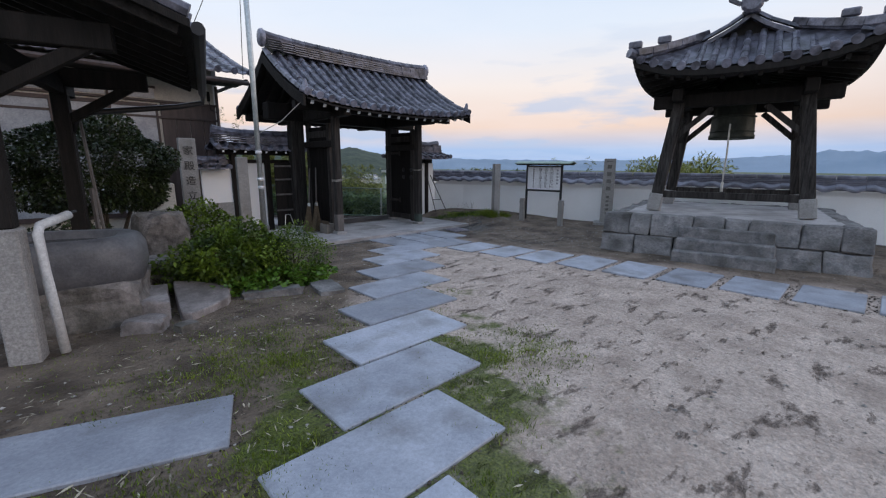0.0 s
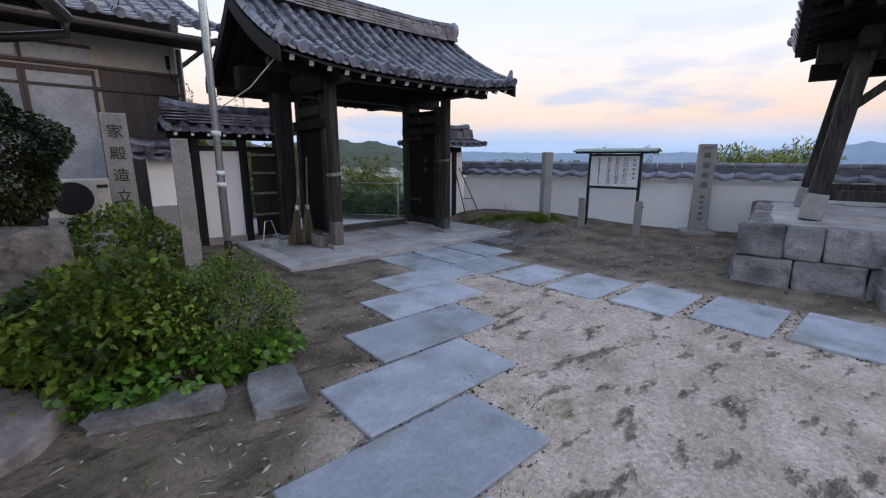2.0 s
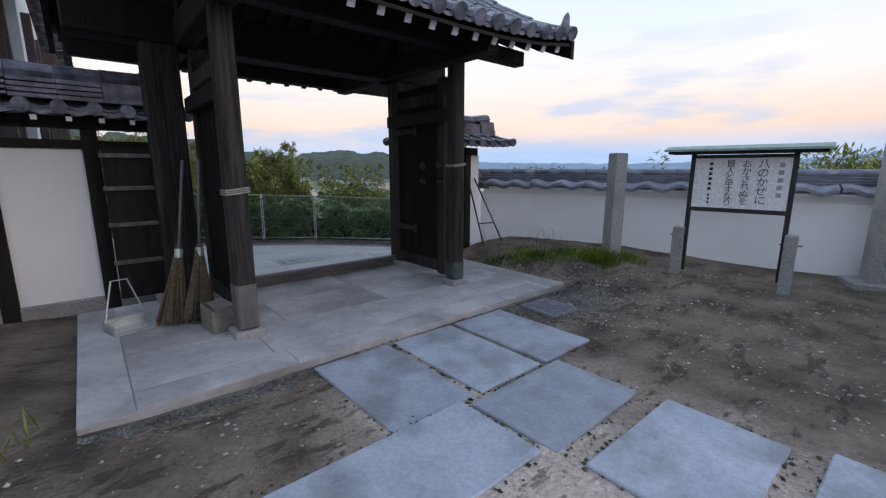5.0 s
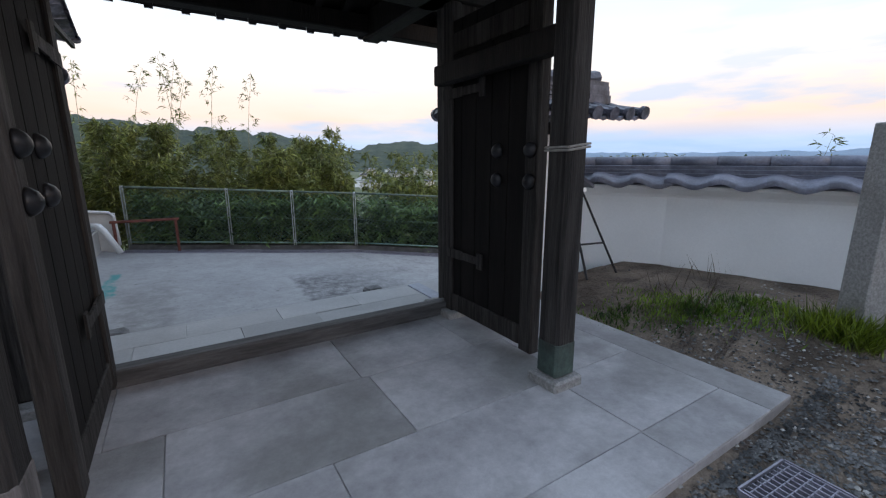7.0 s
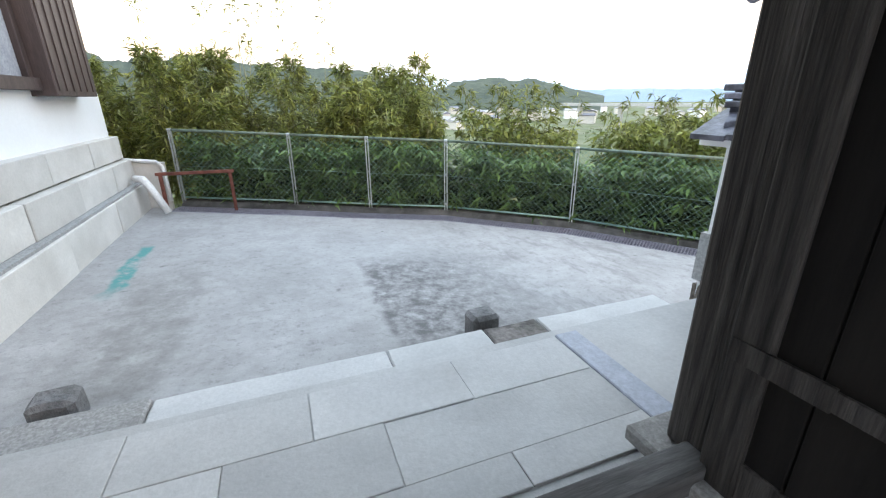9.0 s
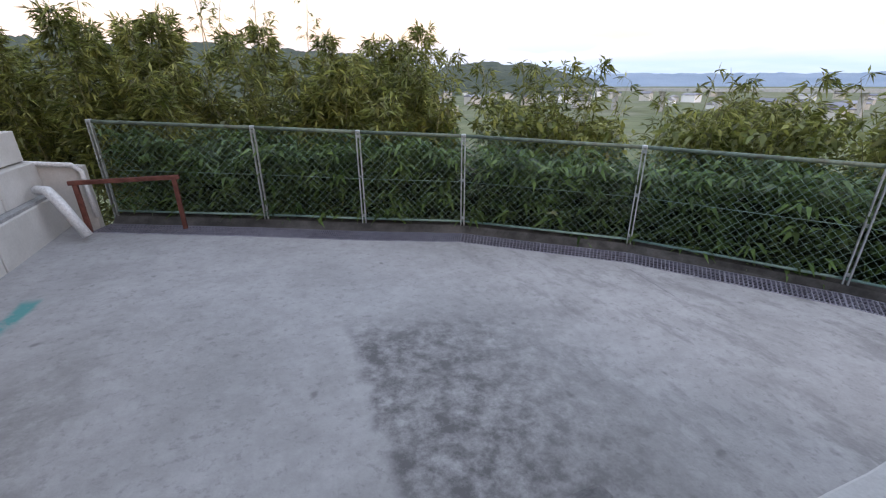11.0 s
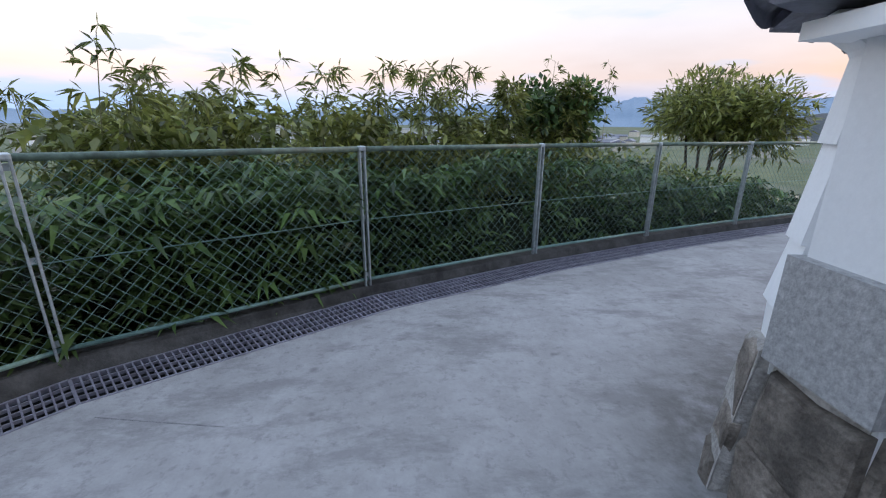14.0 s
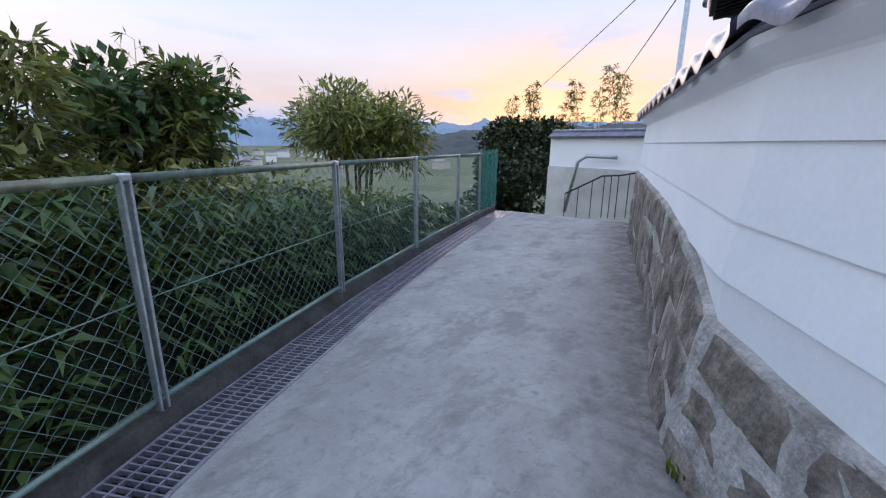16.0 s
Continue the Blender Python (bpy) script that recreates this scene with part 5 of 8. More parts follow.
    bm = bmesh.new(); beam(bm, (4.22, 17.02, 0.2), (5.36, 16.92, 0.2), 0.05, 0.05, 0.004); part("rail", bm, M_RUST, b)


build_fence()


# ---- steps outside the gate ----
def build_steps():
    s = thing("gate_steps", "worn paved landing with a kerb step outside the gate", "steps", kind="structure")
    bm = bmesh.new(); box(bm, 4.0, 9.86, -0.7, 9.0, 11.06, -0.06); part("landing_bed", bm, M_CONC, s)
    rng = random.Random(5)
    y = 10.135
    for dy, xs in ((0.175, (4.2, 5.6, 6.85, 7.54)), (0.35, (4.2, 5.0, 5.75, 6.4, 7.54)), (0.33, (4.2, 4.7, 5.35, 6.1, 6.85, 7.54))):
        for x0, x1 in zip(xs, xs[1:]):
            bm = bmesh.new(); box(bm, x0 + 0.002, y + 0.002, -0.09, x1 - 0.002, y + dy - 0.002, -0.05 + rng.uniform(-0.004, 0.003), bev=0.003)
            part("paver", bm, M_CONC, s)
        y += dy
    bm = bmesh.new(); box(bm, 7.545, 10.13, -0.09, 7.70, 11.0, -0.046, bev=0.006); part("edging_stone", bm, M_SLAB, s)
    for x0, x1, m in ((3.95, 5.3, M_GRANITE), (5.305, 6.6, M_CONC), (6.605, 7.3, M_CONC), (7.305, 7.72, M_ROCK), (7.73, 8.86, M_CONC)):
        bm = bmesh.new(); box(bm, x0, 11.025, -0.75, x1, 11.48, -0.2 - 0.02 * (x0 > 5.3), bev=0.012)
        bmesh.ops.subdivide_edges(bm, edges=bm.edges[:], cuts=3, use_grid_fill=True); rough_bm(bm, 0.012, 5)
        part("kerb_stone", bm, m, s)
    for x in (4.74, 7.44):
        t = thing("stone_stub", "weathered square stone stub at the foot of the steps", "stone post", pose(x, 11.78, -0.5, 0, 0, 4), "stubs by the steps")
        bm = bmesh.new(); box(bm, -0.115, -0.1, -0.1, 0.115, 0.1, 0.24, bev=0.03)
        bmesh.ops.subdivide_edges(bm, edges=bm.edges[:], cuts=2, use_grid_fill=True); rough_bm(bm, 0.01, 9, x)
        part("block", bm, M_PODIUM, t)


build_steps()


# ---- bell tower ----
def build_bell_tower():
    T = thing("bell_tower", "timber bell tower with a tiled roof on a rubble stone podium", "bell tower", pose(10.13, 2.15, 0, 0, 0, 10.8))
    # local: x away from the path, y along the front, left (north) positive
    hw, hd, top = 1.80, 1.9, 0.69
    bm = bmesh.new()
    prism(bm, [(-hd + 0.05, -hw + 0.05), (hd - 0.05, -hw + 0.05), (hd - 0.05, hw - 0.05), (-hd + 0.05, hw - 0.05)], 0.0, top - 0.05)
    part("podium_core", bm, M_PODIUM, T)
    rng = random.Random(3)
    # front and side stones, two courses, battered
    def course(face, z0, z1, n, off0, off1, L):
        u = -L
        cuts = [-L] + sorted(-L + 2 * L * (k + rng.uniform(-0.25, 0.25)) / n for k in range(1, n)) + [L]
        for a, b in zip(cuts, cuts[1:]):
            bm = bmesh.new()
            vs = box(bm, 0, a + 0.008, z0 + 0.004, 0.25, b - 0.008, z1 - 0.004, bev=0.02)
            for v in bm.verts:
                f = (v.co.z) / top
                v.co.x += off0 + (off1 - off0) * f
            bmesh.ops.subdivide_edges(bm, edges=bm.edges[:], cuts=2, use_grid_fill=True)
            rough_bm(bm, 0.03, 3.5, a * 3 + z0); rough_bm(bm, 0.012, 11, a)
            bmesh.ops.transform(bm, matrix=face, verts=bm.verts)
            part("stone", bm, M_PODIUM, T)
    for ang, L, d in ((0, hw + 0.1, hd), (180, hw + 0.1, hd), (90, hd + 0.02, hw), (-90, hd + 0.02, hw)):
        fm = pose(0, 0, 0, 0, 0, ang)
        course(fm, -0.05, 0.30, 6, -d - 0.14, -d + 0.0, L)
        course(fm, 0.30, 0.69, 8, -d - 0.14, -d + 0.0, L)
    bm = bmesh.new(); box(bm, -hd + 0.2, -hw + 0.2, 0.6, hd - 0.2, hw - 0.2, 0.685); part("podium_top", bm, M_PLATFORM, T)
    for k in range(3):
        bm = bmesh.new(); box(bm, -hd - 0.62 + 0.2 * k, -0.78 + 0.02 * k, -0.02 + 0.18 * k, -hd - 0.1, 0.62 - 0.02 * k, 0.18 * (k + 1) - 0.006, bev=0.015)
        bmesh.ops.subdivide_edges(bm, edges=bm.edges[:], cuts=2, use_grid_fill=True); rough_bm(bm, 0.006, 6, k)
        part("step", bm, M_PODIUM, T)
    # leaning posts in stone sockets
    pb, pt = 1.19, 0.95
    xb = 1.01
    for sx in (-1, 1):
        for sy in (-1, 1):
            b, t = Vector((sx * xb, sy * pb, 0.69)), Vector((sx * (xb - 0.24), sy * pt, 2.75))
            bm = bmesh.new(); beam(bm, b, b + (t - b) * 0.16, 0.235, 0.235, 0.012, up=(1, 0, 0)); part("post_socket", bm, M_GRANITE, T, "pale stone post foot")
            bm = bmesh.new(); beam(bm, b + (t - b) * 0.16, t, 0.20, 0.20, 0.012, up=(1, 0, 0)); part("post", bm, M_OLDWOOD, T)
            for q, w in (((0, -sy), 0.55), ((-sx, 0), 0.5)):
                a = b + (t - b) * 0.66
                e = t + Vector((q[0] * w, q[1] * w, -0.12))
                bm = bmesh.new(); beam(bm, a, e, 0.08, 0.10, 0.008); part("brace", bm, M_OLDWOOD, T)
    for sx in (-1, 1):
        bm = bmesh.new(); beam(bm, (sx * 0.98, -1.2, 1.02), (sx * 0.98, 1.2, 1.02), 0.09, 0.13, 0.01); part("tie_rail", bm, M_OLDWOOD, T)
        bm = bmesh.new(); beam(bm, (sx * 0.77, -1.4, 2.78), (sx * 0.77, 1.4, 2.78), 0.18, 0.24, 0.012); part("plate", bm, M_DARKWOOD, T)
    for sy in (-1, 1):
        bm = bmesh.new(); beam(bm, (-1.2, sy * 0.95, 2.86), (1.2, sy * 0.95, 2.86), 0.18, 0.22, 0.012); part("plate", bm, M_DARKWOOD, T)
    bm = bmesh.new(); beam(bm, (0, -1.3, 2.95), (0, 1.3, 2.95), 0.2, 0.26, 0.012); part("bell_beam", bm, M_DARKWOOD, T)
    # hip-and-gable roof: curved eaves rising to the corners
    C = Vector((0, 0, 0))
    EX, EY, ez, rz = 1.85, 1.62, 3.14, 4.24
    def eave(u):        # u 0..4 round the roof, corner at each whole number
        k, f = int(u) % 4, u - int(u)
        cs = ((-EX, EY), (-EX, -EY), (EX, -EY), (EX, EY))
        a, b = cs[k], cs[(k + 1) % 4]
        lift = 0.26 * abs(2 * f - 1) ** 3
        return Vector((a[0] + (b[0] - a[0]) * f, a[1] + (b[1] - a[1]) * f, ez + lift))
    def hip(u, v):      # v 0 at the eave .. 1 at the upper hip edge
        e = eave(u)
        top_ = Vector((e.x * 0.40, e.y * 0.40, rz - 0.42))
        p = e.lerp(top_, v)
        p.z = e.z + (rz - 0.42 - e.z) * (v ** 1.25)
        return p + C
    n = 13
    bm = bmesh.new()
    V, F = [], []
    nn, nv_ = 4 * n, 6
    for j in range(nv_ + 1):
        for i in range(nn):
            V.append(tuple(hip(4 * i / nn, j / nv_)))
    for j in range(nv_ + 1):
        for i in range(nn):
            p = hip(4 * i / nn, j / nv_); V.append((p.x, p.y, p.z - 0.10 - 0.1 * (j > 0)))
    o = nn * (nv_ + 1)
    for j in range(nv_):
        for i in range(nn):
            a, b = j * nn + i, j * nn + (i + 1) % nn
            F.append((a, b, b + nn, a + nn)); F.append((o + a, o + a + nn, o + b + nn, o + b))
    for i in range(nn):
        F.append((i, (i + 1) % nn, o + (i + 1) % nn, o + i))
    raw("roof_skirt", V, F, M_DARKWOOD, T)
    # round cover tiles and pan courses
    holder = raw("pan_tiles", [tuple(Vector(v) + Vector((0, 0, 0.03))) for v in V[:o]], [f for f in F if max(f) < o], M_TILE, T)
    bmc = bmesh.new()
    a_ = [bmc.verts.new((0.062 * math.cos(t), 0, 0.066 * math.sin(t))) for t in (0, 0.8, 1.57, 2.34, 3.14)]
    b_ = [bmc.verts.new((0.056 * math.cos(t), 0.3, 0.06 * math.sin(t))) for t in (0, 0.8, 1.57, 2.34, 3.14)]
    for k in range(4):
        bmc.faces.new((a_[k], b_[k], b_[k + 1], a_[k + 1]))
    bmc.faces.new(a_); bmc.faces.new(b_[::-1])
    cover = mesh_of(bmc, "cover_tile", M_TILE)
    bmc = bmesh.new(); lathe(bmc, [(0.072, -0.015), (0.072, 0.03)], 12)
    bmesh.ops.transform(bmc, matrix=Matrix.Rotation(radians(90), 4, "X"), verts=bmc.verts)
    disc = mesh_of(bmc, "eave_tile", M_TILE)
    for side in range(4):
        ax = (Vector((0, -1, 0)), Vector((1, 0, 0)), Vector((0, 1, 0)), Vector((-1, 0, 0)))[side]
        for i in range(15):
            f = (i + 0.5) / 15
            u = side + f
            e = eave(u)
            inward = Vector((1, 0, 0)) if side == 0 else Vector((0, 1, 0)) if side == 1 else Vector((-1, 0, 0)) if side == 2 else Vector((0, -1, 0))
            ext = (EX if side % 2 == 0 else EY)
            reach = min(1.0, 2 * min(f, 1 - f) * 1.65)
            m_ = max(1, int(reach * 5))
            prev = None
            for j in range(m_ + 1):
                v = j / 5
                p = e + inward * (ext * 0.6 * v)
                lift = (e.z - ez) * (1 - v)
                p.z = ez + lift + (rz - 0.42 - ez) * (v ** 1.25)
                p = p + C + Vector((0, 0, 0.035))
                if prev is not None:
                    d = (p - prev).normalized(); xa = d.cross(Vector((0, 0, 1))).normalized(); za = xa.cross(d)
                    mt = Matrix(((xa.x, d.x, za.x, prev.x), (xa.y, d.y, za.y, prev.y), (xa.z, d.z, za.z, prev.z), (0, 0, 0, 1)))
                    piece("cover_tile", cover, holder, mt)
                    if j == 1:
                        piece("eave_tile", disc, holder, mt @ pose(0, 0, 0.02))
                prev = p
    # hip ridges, stepped
    for k in range(4):
        bm = bmesh.new()
        pts = [hip(k + 0.0001, v / 5) + Vector((0, 0, 0.10)) for v in range(6)]
        tip_ = pts[0] + (pts[0] - pts[1]).normalized() * 0.12 + Vector((0, 0, 0.05))
        tube(bm, [tip_] + pts, 0.085, 8)
        for v in range(5):
            beam(bm, pts[v] + Vector((0, 0, 0.03)), pts[v + 1] + Vector((0, 0, 0.03)), 0.2, 0.12, 0.01)
        for v in (0, 2):
            beam(bm, pts[v] + Vector((0, 0, 0.1)), pts[v] + Vector((0, 0, 0.22)), 0.22, 0.1, 0.02)
        part("hip_ridge", bm, M_TILE, T)
    # upper gabled part, ridge along x (gable towards the path)
    gx = EX * 0.42
    bm = bmesh.new()
    for s in (-1, 1):
        for j in range(4):
            v0, v1 = j / 4, (j + 1) / 4
            z = lambda v: rz - 0.08 - (0.44) * v ** 0.8
            y0, y1 = s * EY * 0.48 * v0, s * EY * 0.48 * v1
            q = [(-gx - 0.12, y0, z(v0)), (gx + 0.12, y0, z(v0)), (gx + 0.12, y1, z(v1)), (-gx - 0.12, y1, z(v1))]
            a = [bm.verts.new(Vector(p) + C) for p in q]; b = [bm.verts.new(Vector(p) + C - Vector((0, 0, 0.07))) for p in q]
            bm.faces.new(a); bm.faces.new(b[::-1])
            for t in range(4):
                bm.faces.new((a[t], a[(t + 1) % 4], b[(t + 1) % 4], b[t]))
    part("upper_roof", bm, M_TILE, T)
    for s in (-1, 1):
        for i in range(6):
            x = -gx - 0.08 + (2 * gx + 0.16) * i / 5
            for j in range(3):
                v0, v1 = j / 3, (j + 1) / 3
                p0 = Vector((x, s * EY * 0.5 * v1, rz - 0.05 - 0.44 * v1 ** 0.8)) + C
                p1 = Vector((x, s * EY * 0.5 * v0, rz - 0.05 - 0.44 * v0 ** 0.8)) + C
                d = (p1 - p0).normalized(); xa = d.cross(Vector((0, 0, 1))).normalized(); za = xa.cross(d)
                piece("cover_tile", cover, holder, Matrix(((xa.x, d.x, za.x, p0.x), (xa.y, d.y, za.y, p0.y), (xa.z, d.z, za.z, p0.z), (0, 0, 0, 1))))
    for sx in (-1, 1):
        bm = bmesh.new(); prism(bm, [(0, -0.7), (0.03, -0.7), (0.03, 0.7), (0, 0.7)], rz - 0.62, lambda x, y: rz - 0.5)
        vv = [bm.verts.new(p) for p in ((0, -0.7, rz - 0.5), (0, 0.7, rz - 0.5), (0, 0, rz - 0.12), (0.03, -0.7, rz - 0.5), (0.03, 0.7, rz - 0.5), (0.03, 0, rz - 0.12))]
        bm.faces.new(vv[:3]); bm.faces.new(vv[3:])
        bmesh.ops.transform(bm, matrix=Matrix.Translation(C + Vector((sx * (gx - 0.03), 0, 0))), verts=bm.verts)
        part("gable_board", bm, M_DARKWOOD, T)
        bm = bmesh.new()
        lathe(bm, [(0.13, -0.07), (0.17, -0.02), (0.17, 0.03), (0.11, 0.08)], 12)
        bmesh.ops.transform(bm, matrix=Matrix.Translation(C + Vector((sx * (gx + 0.2), 0, rz + 0.06))) @ pose(0, 0, 0, 0, 90, 0), verts=bm.verts)
        beam(bm, C + Vector((sx * (gx + 0.2), -0.16, rz + 0.05)), C + Vector((sx * (gx + 0.2), -0.34, rz + 0.16)), 0.08, 0.06, 0.01)
        beam(bm, C + Vector((sx * (gx + 0.2), 0.16, rz + 0.05)), C + Vector((sx * (gx + 0.2), 0.34, rz + 0.16)), 0.08, 0.06, 0.01)
        part("ridge_end_tile", bm, M_TILE, T)
    for c in range(4):
        bm = bmesh.new(); box(bm, -gx - 0.16, -0.13 + 0.012 * c, rz - 0.1 + 0.05 * c, gx + 0.16, 0.13 - 0.012 * c, rz - 0.06 + 0.05 * c, bev=0.006)
        bmesh.ops.transform(bm, matrix=Matrix.Translation(C), verts=bm.verts); part("ridge_course", bm, M_TILE, T)
    # rafters under the eave
    for side in (0, 1, 2, 3):
        for i in range(13):
            f = (i + 0.5) / 13
            e = eave(side + f)
            inward = (Vector((1, 0, 0)), Vector((0, 1, 0)), Vector((-1, 0, 0)), Vector((0, -1, 0)))[side]
            bm = bmesh.new(); beam(bm, e + C + inward * 0.08 - Vector((0, 0, 0.14)), e + C + inward * 1.2 + Vector((0, 0, 0.12 - (e.z - ez))), 0.06, 0.07, 0)
            part("rafter", bm, M_DARKWOOD, T)
    # bell and striking rope
    B = thing("temple_bell", "dark bronze temple bell hanging under the tower roof", "bell", pose(10.13, 2.15, 0, 0, 0, 10.8) @ pose(0.08, 0.08, 2.10) @ Matrix.Diagonal((1.06, 1.06, 1.22, 1)))
    bm = bmesh.new(); lathe(bm, [(0.30, 0.0), (0.365, 0.0), (0.37, 0.05), (0.352, 0.07), (0.345, 0.3), (0.33, 0.34), (0.33, 0.62), (0.30, 0.82), (0.22, 0.93), (0.08, 0.97)], 28)
    part("body", bm, M_BRONZE, B, smooth=True)
    bm = bmesh.new()
    tube(bm, [(-0.1, 0, 0.94), (-0.08, 0, 1.04), (0, 0, 1.08), (0.08, 0, 1.04), (0.1, 0, 0.94)], 0.03, 8)
    part("crown_loop", bm, M_BRONZE, B, smooth=True)
    for z in (0.1, 0.33, 0.6):
        bm = bmesh.new(); lathe(bm, [(0.345, z), (0.362, z + 0.008), (0.362, z + 0.022), (0.335, z + 0.03)], 28); part("band", bm, M_BRONZE, B, smooth=True)
    R = thing("bell_rope", "pale striking rope hanging below the bell beam", "rope", pose(10.13, 2.15, 0, 0, 0, 10.8) @ pose(-0.55, 0.1, 1.10))
    bm = bmesh.new(); tube(bm, [(0, 0, 0), (0.01, 0, 0.3), (0.0, -0.01, 0.7), (-0.02, 0.0, 1.25)], 0.016, 6); tube(bm, [(0, 0, -0.02), (0, 0, 0.16)], 0.024, 8)
    part("strand", bm, M_ROPE, R, smooth=True)


build_bell_tower()


# ---- writing ----
def lettering(name, body, size, m, material, parent, depth=0.002):
    """Words as a thin mesh; m carries the line's plane."""
    cu = bpy.data.curves.new(name, "FONT")
    cu.body, cu.size, cu.extrude, cu.align_x, cu.align_y = body, size, depth, "CENTER", "CENTER"
    tmp = bpy.data.objects.new(name, cu)
    me = bpy.data.meshes.new_from_object(tmp)
    bpy.data.objects.remove(tmp)
    me.materials.clear(); me.materials.append(material)
    ob = new(name, me)
    ob.parent, ob.matrix_basis = parent, m
    return ob


def column(body, size, pitch, m, parent, material):
    """One upright column of characters, read downwards."""
    for k, ch in enumerate(body):
        lettering("character", ch, size, m @ pose(0, -pitch * k, 0), material, parent)


def bars(n, w, h, pitch, m, parent, material, name="faint_mark"):
    for k in range(n):
        bm = bmesh.new(); box(bm, -w / 2, -pitch * k - h, -0.001, w / 2, -pitch * k, 0.002)
        part(name, bm, material, parent).matrix_basis = m


# ---- courtyard furniture ----
def stone_pillar(name, label, x, y, ang, w, d, h, mat_, base=None, top_pitch=0.03):
    t = thing(name, label, "stone pillar", pose(x, y, -0.03, 0, 0, ang))
    bm = bmesh.new()
    z0 = 0.0 if not base else base[2]
    box(bm, -w / 2, -d / 2, z0, w / 2, d / 2, h, bev=0.008)
    for v in bm.verts:
        if v.co.z > h - 0.02:
            v.co.x *= 0.94; v.co.y *= 0.94
    vt = bm.verts.new((0, 0, h + top_pitch))
    shaft = part("shaft", bm, mat_, t)
    if base:
        bm = bmesh.new(); box(bm, -base[0] / 2, -base[1] / 2, -0.05, base[0] / 2, base[1] / 2, base[2], bev=0.015); part("base_stone", bm, M_GRANITE, t)
    return t


M_DRYROPE = mat("grey_rope", (0.26, 0.24, 0.22), (0.36, 0.34, 0.31), 30, 0.9, 0.4, 120)


def courtyard_things():
    stone_pillar("stone_pillar", "plain square granite pillar among weeds by the wall", 9.52, 7.68, -25, 0.19, 0.19, 1.63, M_GRANITE)
    stone_pillar("stone_pillar", "rough plain granite pillar by the flagpole", 2.70, 8.0, -10, 0.19, 0.17, 1.70, M_GRANITE)
    m = stone_pillar("inscribed_pillar", "granite pillar with worn carved characters on a base stone", 11.1, 5.1, -66, 0.31, 0.26, 1.78, M_GRANITE, (0.62, 0.5, 0.09))
    fm = pose(0, -0.133, 0, 90, 0, 0)
    ink = mat("faded_carving", (0.12, 0.115, 0.11), (0.17, 0.165, 0.16), 20, 0.9, 0.0)
    bars(1, 0.15, 0.025, 0.2, fm @ pose(0, 1.72, 0), m, ink)
    bars(4, 0.11, 0.10, 0.19, fm @ pose(0, 1.62, 0), m, ink)
    bars(5, 0.075, 0.055, 0.11, fm @ pose(0, 0.80, 0), m, ink)
    mon = stone_pillar("inscribed_pillar", "grey granite monument pillar carved with four characters", 2.24, 9.62, -6, 0.31, 0.22, 2.07, M_GRANITE)
    fm = pose(0, -0.112, 0, 90, 0, 0)
    for k, ch in enumerate("家殿造立"):
        lettering("character", ch, 0.19, fm @ pose(0, 1.82 - 0.29 * k, 0), M_BLACK, mon, 0.003)
    # notice board
    b = thing("notice_board", "black framed notice board with a small green-edged roof and brush writing", "notice board", pose(9.92, 6.36, -0.03, 0, 0, -82.5))
    for x in (-0.50, 0.50):
        bm = bmesh.new(); box(bm, x - 0.025, -0.025, 0.12, x + 0.025, 0.025, 1.6, bev=0.004); part("leg", bm, M_BLACKMETAL, b)
        bm = bmesh.new(); box(bm, x * 1.13 - 0.06, -0.15, -0.05, x * 1.13 + 0.06, -0.03, 0.69, bev=0.01); part("stone_stake", bm, M_GRANITE, b, "pale granite stake")
        bm = bmesh.new(); tube(bm, [(x * 1.13 - 0.1, -0.09, 0.58), (x * 1.13 + 0.1, -0.09, 0.58)], 0.008, 6); part("bolt", bm, M_BLACKMETAL, b)
    bm = bmesh.new(); box(bm, -0.475, -0.012, 0.94, 0.475, 0.012, 1.55); panel = part("panel", bm, M_WHITEPAINT, b, "white panel with black brush writing")
    for z, h in ((0.90, 0.05), (1.55, 0.04)):
        bm = bmesh.new(); box(bm, -0.5, -0.03, z, 0.5, 0.03, z + h, bev=0.004); part("frame_rail", bm, M_BLACKMETAL, b)
    bm = bmesh.new()
    for s in (-1, 1):
        q = [(-0.80, 0, 1.70), (0.80, 0, 1.70), (0.80, s * 0.2, 1.655), (-0.80, s * 0.2, 1.655)]
        a = [bm.verts.new(p) for p in q]; c = [bm.verts.new((p[0], p[1], p[2] - 0.025)) for p in q]
        bm.faces.new(a); bm.faces.new(c[::-1])
        for k in range(4):
            bm.faces.new((a[k], a[(k + 1) % 4], c[(k + 1) % 4], c[k]))
    part("roof", bm, mat("green_copper", (0.18, 0.26, 0.22), (0.28, 0.36, 0.31), 6, 0.5, 0.1, 40, metal=0.3), b)
    bm = bmesh.new(); box(bm, -0.76, -0.17, 1.60, 0.76, 0.17, 1.632, bev=0.004); part("roof_board", bm, M_DARKWOOD, b)
    fm = pose(0, -0.0135, 0, 90, 0, 0)
    for cx, body, size, pitch in ((0.22, "八のかぜに", 0.115, 0.105), (0.06, "おかされぬを", 0.10, 0.088), (-0.10, "賢人と申すなり", 0.095, 0.077)):
        column(body, size, pitch, fm @ pose(cx, 1.475, 0), panel, M_BLACK)
    bars(5, 0.05, 0.05, 0.085, fm @ pose(0.385, 1.49, 0), panel, mat("grey_ink", (0.3, 0.3, 0.32), (0.4, 0.4, 0.42), 20, 0.8, 0), "faint_writing")
    bars(6, 0.035, 0.035, 0.06, fm @ pose(-0.30, 1.5, 0), panel, M_BLACK, "small_writing")
    bars(3, 0.02, 0.03, 0.045, fm @ pose(-0.30, 1.12, 0), panel, M_BLACK, "small_writing")
